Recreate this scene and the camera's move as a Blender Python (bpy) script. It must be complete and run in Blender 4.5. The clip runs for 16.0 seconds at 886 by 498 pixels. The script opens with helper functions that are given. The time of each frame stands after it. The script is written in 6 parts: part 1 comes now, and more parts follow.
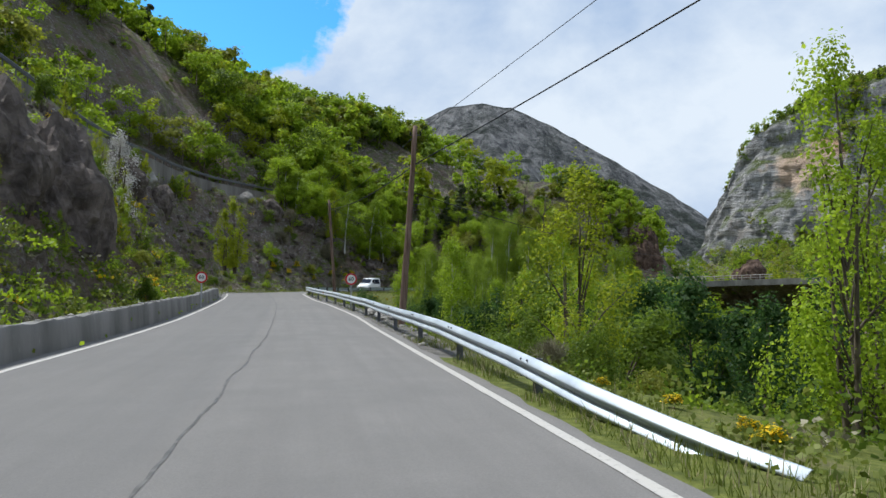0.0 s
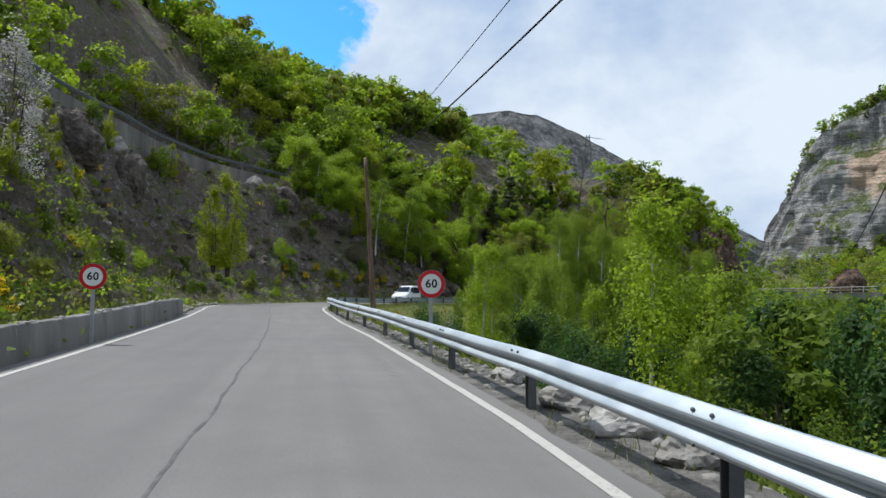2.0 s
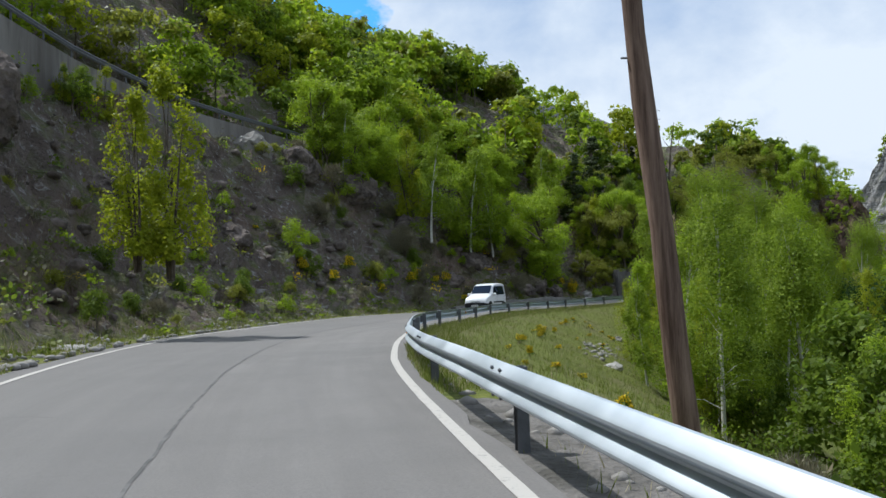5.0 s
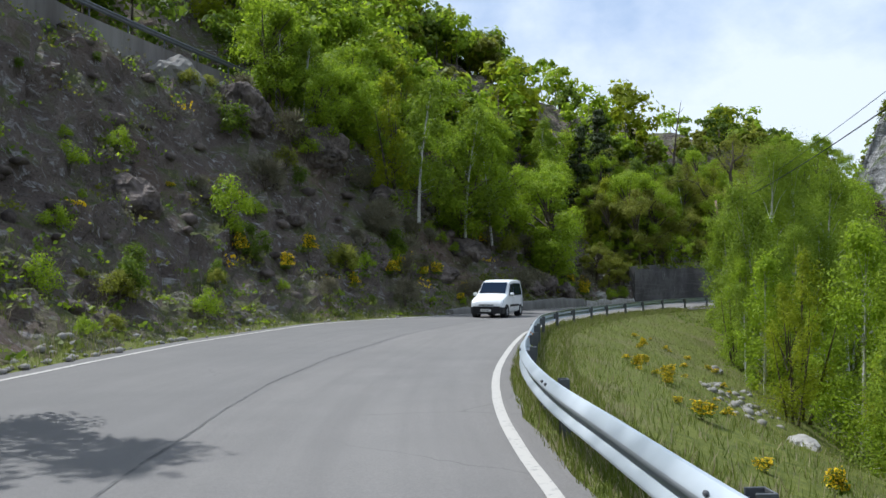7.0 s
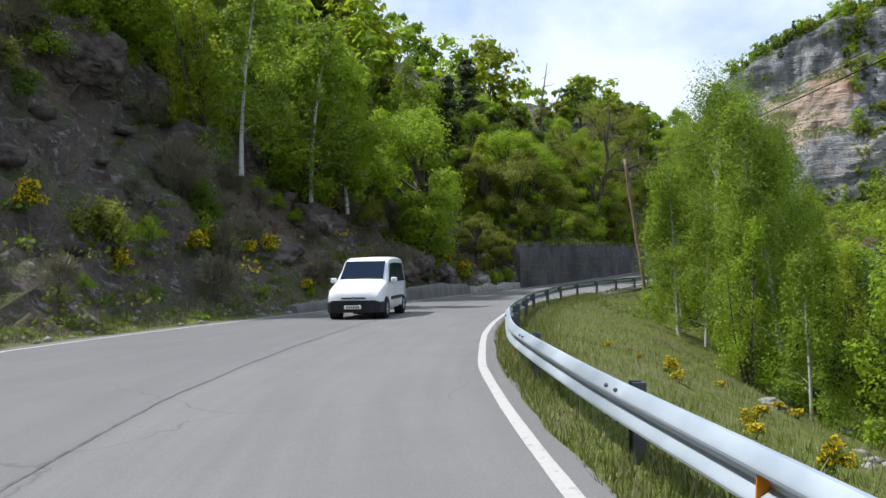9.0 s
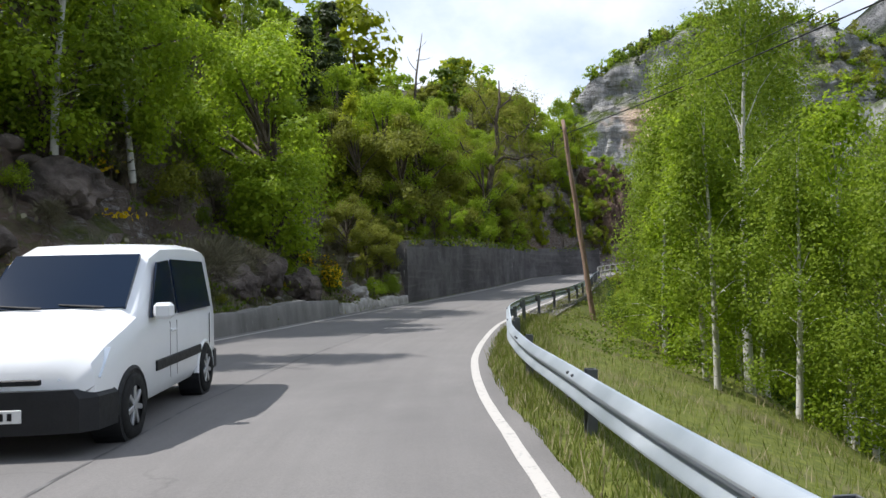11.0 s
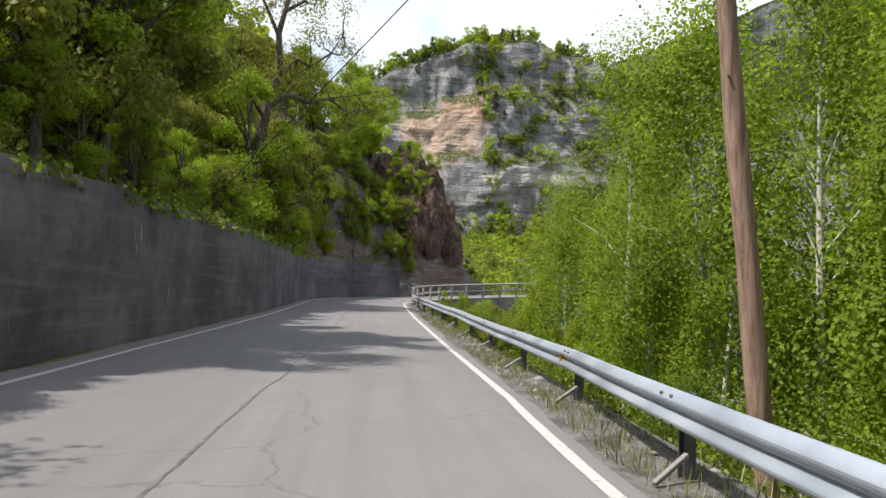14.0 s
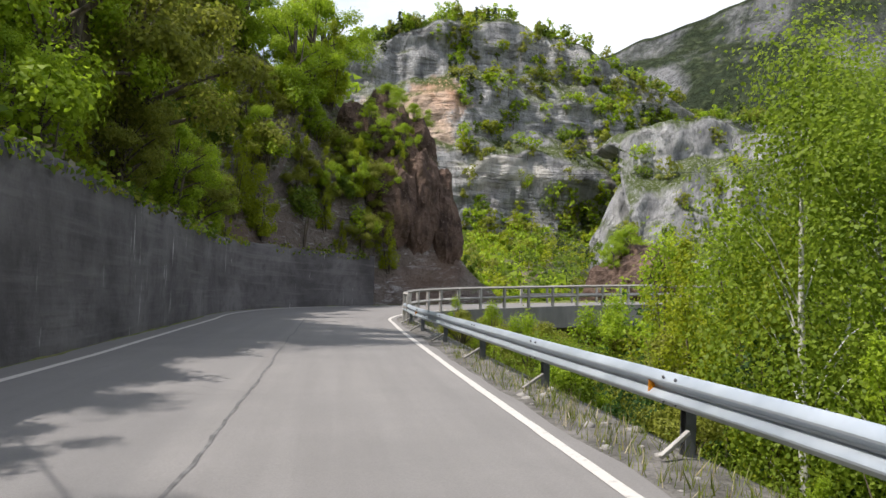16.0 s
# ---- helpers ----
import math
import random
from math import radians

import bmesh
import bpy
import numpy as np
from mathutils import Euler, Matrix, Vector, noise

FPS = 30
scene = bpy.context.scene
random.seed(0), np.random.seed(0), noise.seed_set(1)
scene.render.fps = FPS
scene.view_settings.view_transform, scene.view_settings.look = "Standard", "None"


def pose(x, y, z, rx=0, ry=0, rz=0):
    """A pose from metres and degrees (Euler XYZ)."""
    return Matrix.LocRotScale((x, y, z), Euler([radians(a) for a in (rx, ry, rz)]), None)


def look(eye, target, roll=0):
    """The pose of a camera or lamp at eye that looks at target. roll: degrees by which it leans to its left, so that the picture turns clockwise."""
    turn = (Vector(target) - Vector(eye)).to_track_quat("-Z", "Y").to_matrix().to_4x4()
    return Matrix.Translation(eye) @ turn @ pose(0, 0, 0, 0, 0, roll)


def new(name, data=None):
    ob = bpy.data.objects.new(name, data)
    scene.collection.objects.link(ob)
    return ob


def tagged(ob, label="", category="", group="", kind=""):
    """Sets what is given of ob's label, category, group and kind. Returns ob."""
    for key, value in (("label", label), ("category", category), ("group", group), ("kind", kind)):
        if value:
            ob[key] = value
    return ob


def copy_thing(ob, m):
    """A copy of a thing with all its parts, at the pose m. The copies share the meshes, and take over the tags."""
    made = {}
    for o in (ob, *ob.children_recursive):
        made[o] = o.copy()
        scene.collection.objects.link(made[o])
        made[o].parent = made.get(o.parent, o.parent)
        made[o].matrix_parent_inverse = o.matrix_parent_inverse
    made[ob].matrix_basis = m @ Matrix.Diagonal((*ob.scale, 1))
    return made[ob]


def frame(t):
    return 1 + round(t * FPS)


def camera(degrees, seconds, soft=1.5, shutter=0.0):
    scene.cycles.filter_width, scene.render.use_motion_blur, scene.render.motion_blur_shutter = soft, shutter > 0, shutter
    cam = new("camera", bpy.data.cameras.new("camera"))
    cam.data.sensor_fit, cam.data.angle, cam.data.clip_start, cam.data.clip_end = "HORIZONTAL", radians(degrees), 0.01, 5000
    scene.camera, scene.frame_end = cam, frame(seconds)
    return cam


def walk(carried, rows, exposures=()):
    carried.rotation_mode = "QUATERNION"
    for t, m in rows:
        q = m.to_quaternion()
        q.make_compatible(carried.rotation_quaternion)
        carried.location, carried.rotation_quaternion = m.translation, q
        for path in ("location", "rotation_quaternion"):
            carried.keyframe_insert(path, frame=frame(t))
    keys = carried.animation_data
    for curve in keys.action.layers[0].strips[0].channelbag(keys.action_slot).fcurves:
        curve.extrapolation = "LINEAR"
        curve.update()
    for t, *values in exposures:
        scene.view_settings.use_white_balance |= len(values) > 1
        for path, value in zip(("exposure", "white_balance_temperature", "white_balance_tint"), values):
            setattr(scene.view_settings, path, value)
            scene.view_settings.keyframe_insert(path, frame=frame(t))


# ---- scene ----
cam = camera(63.9, 16.0)
METRES, EYE, TILT, LEAN, TURN = 135.0, 1.4, 2.7, 0.0, 0.0
ROWS = [
    (0.0, 0.0, 0.0, 0.0, -0.0, 0.0, 0.0),
    (0.5, -0.0075, 0.0396, -0.0019, 0.68, 0.28, -0.0),
    (1.0, -0.0147, 0.078, -0.0039, 1.07, 0.24, -0.1),
    (1.5, -0.0215, 0.1149, -0.0055, 1.32, 0.51, -0.41),
    (2.0, -0.029, 0.1516, -0.0071, 1.72, 0.74, -0.52),
    (2.5, -0.0365, 0.1869, -0.0087, 2.15, 0.77, -0.31),
    (3.0, -0.0434, 0.2199, -0.0097, 2.59, 0.89, 0.22),
    (3.5, -0.0504, 0.2522, -0.011, 3.07, 0.88, 0.92),
    (4.0, -0.0576, 0.2835, -0.0121, 3.53, 0.7, 1.57),
    (4.5, -0.0649, 0.3139, -0.0135, 3.97, 0.69, 2.2),
    (7.0, -0.0959, 0.4485, -0.0175, 0.16, -0.02, 0.22),
    (7.5, -0.0986, 0.4742, -0.0192, -2.55, -0.37, 0.21),
    (8.0, -0.0996, 0.5002, -0.0205, -5.87, -0.75, 0.06),
    (8.5, -0.0986, 0.5255, -0.0223, -9.42, -1.08, 0.03),
    (9.0, -0.0964, 0.5511, -0.024, -12.86, -1.25, 0.57),
    (11.5, -0.0651, 0.6848, -0.0309, -27.61, -0.27, -0.48),
    (12.0, -0.0547, 0.7121, -0.033, -30.54, 0.26, -1.27),
    (12.5, -0.0424, 0.7397, -0.0345, -33.93, 0.74, -2.13),
    (13.0, -0.0283, 0.7674, -0.036, -37.9, 1.14, -2.82),
    (13.5, -0.0114, 0.795, -0.0371, -41.63, 1.4, -3.15),
    (14.0, 0.0078, 0.8224, -0.0388, -45.12, 1.61, -3.85),
    (14.5, 0.0293, 0.8503, -0.0402, -47.55, 1.89, -3.85),
    (15.0, 0.052, 0.8784, -0.0415, -48.41, 2.19, -4.08),
    (15.5, 0.0757, 0.9068, -0.0425, -48.57, 2.29, -3.67),
    (16.0, 0.098, 0.9341, -0.0436, -48.48, 2.22, -3.95),
]
walk(cam, [(t, pose(0, 0, EYE, TILT, LEAN, TURN) @ pose(METRES * x, METRES * y, METRES * z, 90 + pitch, roll, yaw)) for t, x, y, z, yaw, pitch, roll in ROWS],
     [(0.0, 0.0, 5820, 8), (4.5, 0.02, 5780, 8), (7.0, 0.16, 5640, 9), (9.0, 0.30, 5680, 11), (11.5, 0.42, 6020, 13), (16.0, 0.54, 6200, 14)])

# ---- world, sun ----
SUN_TO = Vector((-0.88, 0.47, 1.55)).normalized()
BLUE_GAP = (-0.315, 0.860, 0.402)  # the clear patch of sky above the wooded ridge
world = bpy.data.worlds.new("sky")
scene.world = world
world.use_nodes = True
wt = world.node_tree
wt.nodes.clear()


def wnode(kind, **kw):
    n = wt.nodes.new(kind)
    for k, v in kw.items():
        n.inputs[k].default_value = v
    return n


sky = wt.nodes.new("ShaderNodeTexSky")
sky.sky_type = "NISHITA"
sky.sun_disc = False
sky.sun_elevation = math.asin(SUN_TO.z)
sky.sun_rotation = math.atan2(SUN_TO.x, SUN_TO.y)
co = wt.nodes.new("ShaderNodeTexCoord")
mp = wt.nodes.new("ShaderNodeMapping")
mp.inputs["Location"].default_value = (0.9, 0.35, 0.2)
mp.inputs["Scale"].default_value = (1.0, 1.0, 1.5)
cl = wnode("ShaderNodeTexNoise", Scale=3.4, Detail=9.0, Roughness=0.60, Distortion=0.2)
gap = wt.nodes.new("ShaderNodeVectorMath")
gap.operation = "DOT_PRODUCT"
gap.inputs[1].default_value = BLUE_GAP
near_gap = wt.nodes.new("ShaderNodeMapRange")
for k_, v_ in ((1, 0.972), (2, 0.998), (3, 0.0), (4, -0.42)):
    near_gap.inputs[k_].default_value = v_
cover_ = wt.nodes.new("ShaderNodeMath")
cover_.operation = "ADD"
ramp = wt.nodes.new("ShaderNodeValToRGB")
ramp.color_ramp.elements[0].position, ramp.color_ramp.elements[1].position = 0.26, 0.33
shade = wnode("ShaderNodeTexNoise", Scale=3.1, Detail=9.0, Roughness=0.55, Distortion=0.1)
tone = wt.nodes.new("ShaderNodeValToRGB")
tone.color_ramp.elements[0].position, tone.color_ramp.elements[1].position = 0.38, 0.60
tone.color_ramp.elements[0].color = (0.52, 0.63, 0.80, 1)
tone.color_ramp.elements[1].color = (0.95, 0.98, 1.0, 1)
deep = wt.nodes.new("ShaderNodeMixRGB")
deep.blend_type = "MULTIPLY"
deep.inputs[0].default_value = 1.0
deep.inputs[2].default_value = (0.42, 1.0, 1.35, 1)
bg_sky, bg_cloud, mixw = wnode("ShaderNodeBackground", Strength=0.15), wnode("ShaderNodeBackground", Strength=0.88), wt.nodes.new("ShaderNodeMixShader")
out = wt.nodes.new("ShaderNodeOutputWorld")
for a, b in ((co.outputs["Generated"], mp.inputs[0]), (mp.outputs[0], cl.inputs["Vector"]), (mp.outputs[0], shade.inputs["Vector"]),
             (co.outputs["Generated"], gap.inputs[0]), (gap.outputs["Value"], near_gap.inputs[0]), (cl.outputs[0], cover_.inputs[0]), (near_gap.outputs[0], cover_.inputs[1]),
             (cover_.outputs[0], ramp.inputs[0]), (shade.outputs[0], tone.inputs[0]), (tone.outputs[0], bg_cloud.inputs[0]),
             (sky.outputs[0], deep.inputs[1]), (deep.outputs[0], bg_sky.inputs[0]), (ramp.outputs[0], mixw.inputs[0]), (bg_sky.outputs[0], mixw.inputs[1]),
             (bg_cloud.outputs[0], mixw.inputs[2]), (mixw.outputs[0], out.inputs[0])):
    wt.links.new(a, b)
sun = new("sun", bpy.data.lights.new("sun", "SUN"))
sun.data.energy, sun.data.angle, sun.data.color = 4.5, radians(0.6), (1.0, 0.94, 0.84)
sun.matrix_world = look((0, 0, 60), Vector((0, 0, 60)) - SUN_TO)

# ---- materials ----


class Nodes:
    """A small builder for node materials."""

    def __init__(self, name):
        self.mat = bpy.data.materials.new(name)
        self.mat.use_nodes = True
        self.t = self.mat.node_tree
        self.b = self.t.nodes["Principled BSDF"]
        self.out = self.t.nodes["Material Output"]
        self.pos = self.add("ShaderNodeTexCoord").outputs["Object"]

    def add(self, kind, **kw):
        n = self.t.nodes.new(kind)
        for k, v in kw.items():
            n.inputs[k.replace("_", " ")].default_value = v
        return n

    def link(self, a, b):
        self.t.links.new(a, b)

    def world(self):
        self.pos = self.add("ShaderNodeNewGeometry").outputs["Position"]
        return self

    def stretch(self, x, y, z):
        m = self.add("ShaderNodeMapping", Scale=(x, y, z))
        self.link(self.pos, m.inputs[0])
        self.pos = m.outputs[0]
        return self

    def noise(self, scale, detail=5.0, rough=0.55, warp=0.0):
        n = self.add("ShaderNodeTexNoise", Scale=scale, Detail=detail, Roughness=rough, Distortion=warp)
        self.link(self.pos, n.inputs["Vector"])
        return n.outputs[0]

    def cells(self, scale, feature="F1"):
        n = self.add("ShaderNodeTexVoronoi", Scale=scale)
        n.feature = feature
        self.link(self.pos, n.inputs["Vector"])
        return n.outputs["Distance"]

    def step(self, val, lo, hi, a=0.0, b=1.0):
        n = self.add("ShaderNodeMapRange")
        for i, v in zip((1, 2, 3, 4), (lo, hi, a, b)):
            n.inputs[i].default_value = v
        self.link(val, n.inputs[0])
        return n.outputs[0]

    def mul(self, a, b, op="MULTIPLY"):
        n = self.add("ShaderNodeMath")
        n.operation = op
        for s, v in zip(n.inputs, (a, b)):
            if isinstance(v, (int, float)):
                s.default_value = v
            else:
                self.link(v, s)
        return n.outputs[0]

    def mix(self, fac, a, b):
        n = self.add("ShaderNodeMix")
        n.data_type = "RGBA"
        for s, v in ((n.inputs[0], fac), (n.inputs[6], a), (n.inputs[7], b)):
            if isinstance(v, tuple):
                s.default_value = (*v, 1)
            elif isinstance(v, float):
                s.default_value = v
            else:
                self.link(v, s)
        return n.outputs[2]

    def up(self):
        g = self.add("ShaderNodeNewGeometry")
        x = self.add("ShaderNodeSeparateXYZ")
        self.link(g.outputs["Normal"], x.inputs[0])
        return x.outputs[2]

    def island(self):
        return self.add("ShaderNodeNewGeometry").outputs["Random Per Island"]

    def each(self):
        return self.add("ShaderNodeObjectInfo").outputs["Random"]

    def done(self, colour, rough=0.8, metal=0.0, bump=None, depth=0.02, strength=0.6, spec=0.3):
        b = self.b
        if isinstance(colour, tuple):
            b.inputs["Base Color"].default_value = (*colour, 1)
        else:
            self.link(colour, b.inputs["Base Color"])
        if isinstance(rough, float):
            b.inputs["Roughness"].default_value = rough
        else:
            self.link(rough, b.inputs["Roughness"])
        b.inputs["Metallic"].default_value = metal
        b.inputs["Specular IOR Level"].default_value = spec
        if bump is not None:
            n = self.add("ShaderNodeBump", Strength=strength, Distance=depth)
            self.link(bump, n.inputs["Height"])
            self.link(n.outputs[0], b.inputs["Normal"])
        return self.mat


def plain(name, colour, rough=0.6, metal=0.0, vary=0.25, scale=6.0, depth=0.004):
    m = Nodes(name)
    n = m.noise(scale, 6)
    dark = tuple(c * (1 - vary) for c in colour)
    return m.done(m.mix(m.step(n, 0.3, 0.7), dark, colour), m.step(m.noise(scale * 3), 0.3, 0.7, rough * 0.85, min(1, rough * 1.15)), metal, m.noise(scale * 8), depth)


def leafy(name, a, b, glow=0.58):
    """Leaves: thin, partly see-through, differing leaf by leaf."""
    m = Nodes(name).world()
    c = m.mix(m.island(), a, b)
    patch = m.noise(0.35, 3)
    c = m.mix(m.step(patch, 0.35, 0.65), m.mix(0.35, c, tuple(v * 0.6 for v in a)), c)
    m.done(c, 0.55, spec=0.25)
    tr = m.add("ShaderNodeBsdfTranslucent")
    m.link(c, tr.inputs[0])
    mx = m.add("ShaderNodeMixShader", Fac=glow)
    m.link(m.b.outputs[0], mx.inputs[1])
    m.link(tr.outputs[0], mx.inputs[2])
    m.link(mx.outputs[0], m.out.inputs[0])
    return m.mat


LEAF_LIGHT = leafy("spring_leaf", (0.23, 0.34, 0.015), (0.43, 0.55, 0.032))
LEAF_BIRCH = leafy("birch_leaf", (0.165, 0.25, 0.018), (0.32, 0.41, 0.036))
LEAF_GREEN = leafy("green_leaf", (0.10, 0.165, 0.016), (0.22, 0.295, 0.030))
LEAF_OLIVE = leafy("olive_leaf", (0.19, 0.215, 0.028), (0.35, 0.365, 0.050))
LEAF_YELLOW = leafy("yellow_green_leaf", (0.26, 0.32, 0.012), (0.41, 0.45, 0.022))
# dark green leaves, darkened further to carry the valley's shade
LEAF_DEEP_SHADE = leafy("deep_green_shade_leaf", (0.035, 0.085, 0.020), (0.085, 0.155, 0.034))
LEAF_DARK = leafy("needle", (0.045, 0.068, 0.022), (0.10, 0.125, 0.04), 0.25)
LEAF_BARE = leafy("twig_grey", (0.16, 0.145, 0.085), (0.32, 0.295, 0.195), 0.15)
FLOWER = leafy("broom_flower", (0.88, 0.58, 0.006), (0.95, 0.72, 0.015), 0.3)
BLOSSOM = leafy("white_blossom", (0.52, 0.50, 0.47), (0.74, 0.72, 0.69), 0.3)
GRASS = leafy("grass_blade", (0.12, 0.165, 0.02), (0.25, 0.275, 0.055), 0.35)
STRAW = leafy("dry_straw", (0.36, 0.30, 0.17), (0.52, 0.46, 0.30), 0.2)


def bark_mat(name, a, b, scale):
    m = Nodes(name).stretch(1, 1, 0.25)
    n = m.noise(scale, 8, 0.65)
    return m.done(m.mix(m.step(n, 0.38, 0.6), a, b), 0.9, bump=n, depth=0.03)


BARK = bark_mat("bark", (0.05, 0.04, 0.03), (0.15, 0.12, 0.09), 9)
m = Nodes("birch_bark").stretch(1, 1, 5)
n = m.noise(5, 5, 0.6)
BIRCH_BARK = m.done(m.mix(m.step(n, 0.60, 0.66), (0.50, 0.485, 0.45), (0.05, 0.045, 0.04)), 0.7, bump=n, depth=0.01)

m = Nodes("asphalt").world()
fine, blotch, wide = m.noise(48, 5, 0.75), m.noise(0.9, 7, 0.6), m.noise(0.12, 4)
grit = m.cells(70)
uv = m.add("ShaderNodeUVMap")
across = m.add("ShaderNodeSeparateXYZ")
m.link(uv.outputs[0], across.inputs[0])
lane = across.outputs[0]
m.pos = uv.outputs[0]
m.stretch(1.0, 0.035, 1.0)
drag = m.noise(3.2, 5, 0.6)
m.pos = uv.outputs[0]
m.stretch(1.0, 0.4, 1.0)
warp = m.noise(1.2, 4)
m.pos = uv.outputs[0]
crack = m.add("ShaderNodeTexVoronoi", Scale=0.35)
crack.feature = "DISTANCE_TO_EDGE"
shift = m.add("ShaderNodeMixRGB", Fac=0.35)
nz = m.add("ShaderNodeTexNoise", Scale=1.6, Detail=6.0)
m.link(uv.outputs[0], nz.inputs["Vector"])
m.link(uv.outputs[0], shift.inputs[1])
m.link(nz.outputs[1], shift.inputs[2])
m.link(shift.outputs[0], crack.inputs["Vector"])
c = m.mix(m.step(blotch, 0.3, 0.7), (0.158, 0.150, 0.143), (0.205, 0.193, 0.183))
c = m.mix(m.step(wide, 0.35, 0.65, 0.0, 0.6), c, (0.225, 0.210, 0.197))
c = m.mix(m.step(drag, 0.40, 0.66, 0.0, 0.45), c, (0.150, 0.140, 0.133))
left_lane = m.step(m.mul(lane, m.mul(warp, 0.15), "ADD"), -1.15, -1.0, 0.30, 0.0)
c = m.mix(left_lane, c, (0.135, 0.131, 0.129))
c = m.mix(m.step(fine, 0.40, 0.72, 0.0, 0.45), c, (0.095, 0.092, 0.088))
c = m.mix(m.step(grit, 0.0, 0.25, 0.35, 0.0), c, (0.30, 0.285, 0.27))
fissure = m.mul(m.step(crack.outputs["Distance"], 0.0, 0.0045, 1.0, 0.0), m.step(wide, 0.53, 0.60))
c = m.mix(m.mul(fissure, 0.4), c, (0.055, 0.052, 0.05))
ASPHALT = m.done(c, 0.88, bump=m.mul(fine, m.mul(fissure, -0.6), "ADD"), depth=0.006, strength=0.55)
m = Nodes("road_line").world()
n = m.noise(14, 6, 0.7)
LINE = m.done(m.mix(m.step(n, 0.54, 0.70, 0.0, 0.75), (0.47, 0.445, 0.41), (0.22, 0.21, 0.20)), 0.7, bump=n, depth=0.003)
m = Nodes("seam_tar").world()
SEAM = m.done(m.mix(m.step(m.noise(5, 6), 0.4, 0.65), (0.085, 0.082, 0.08), (0.15, 0.145, 0.14)), 0.8)

m = Nodes("hillside").world()
big, mid, small, fine = m.noise(0.09, 5), m.noise(0.55, 8, 0.62, 0.4), m.noise(3.5, 8, 0.65), m.noise(11, 7, 0.7)
keep = m.pos
turn = m.add("ShaderNodeMapping", Rotation=(0.6, 0.35, 0.9), Scale=(0.35, 1.6, 1.6))
m.link(keep, turn.inputs[0])
m.pos = turn.outputs[0]
vein, facet = m.noise(1.9, 8, 0.66, 0.6), m.cells(0.8)
m.pos = keep
rock = m.mix(m.step(mid, 0.35, 0.66), (0.135, 0.105, 0.088), (0.30, 0.25, 0.22))
rock = m.mix(m.step(facet, 0.2, 0.75, 0.0, 0.45), rock, (0.19, 0.16, 0.142))
rock = m.mix(m.step(vein, 0.55, 0.64, 0.0, 0.9), rock, (0.46, 0.44, 0.43))
# near-black where the fine noise dips, which also lowers the relief
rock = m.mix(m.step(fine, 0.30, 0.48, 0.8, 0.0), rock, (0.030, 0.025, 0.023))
rock = m.mix(m.step(big, 0.52, 0.62, 0.0, 0.65), rock, (0.21, 0.145, 0.11))
green = m.mix(m.step(small, 0.35, 0.65), (0.05, 0.070, 0.018), (0.14, 0.165, 0.036))
veg = m.mul(m.step(mid, 0.45, 0.58, 0.0, 0.85), m.step(m.up(), 0.30, 0.66))
flat = m.step(m.up(), 0.82, 0.94, 0.0, 0.8)
cover = m.mul(m.mul(veg, flat, "MAXIMUM"), m.step(small, 0.30, 0.46))
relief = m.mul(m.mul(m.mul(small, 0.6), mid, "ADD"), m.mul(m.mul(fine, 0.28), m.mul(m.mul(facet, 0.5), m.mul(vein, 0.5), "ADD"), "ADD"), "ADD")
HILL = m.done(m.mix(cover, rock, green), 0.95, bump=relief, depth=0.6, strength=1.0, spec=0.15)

m = Nodes("grass_soil").world()
small, mid = m.noise(6, 7, 0.65), m.noise(0.5, 5)
c = m.mix(m.step(small, 0.35, 0.62), (0.065, 0.082, 0.018), (0.15, 0.165, 0.038))
c = m.mix(m.step(mid, 0.52, 0.66, 0.0, 0.55), c, (0.15, 0.125, 0.075))
MEADOW = m.done(c, 0.95, bump=small, depth=0.06, strength=0.8, spec=0.15)

m = Nodes("gravel").world()
cl2, n = m.cells(14), m.noise(2.5, 6)
GRAVEL = m.done(m.mix(m.step(n, 0.35, 0.65), (0.075, 0.07, 0.06), (0.175, 0.162, 0.148)), 0.95, bump=m.mul(cl2, m.noise(25), "ADD"), depth=0.03, strength=0.9)



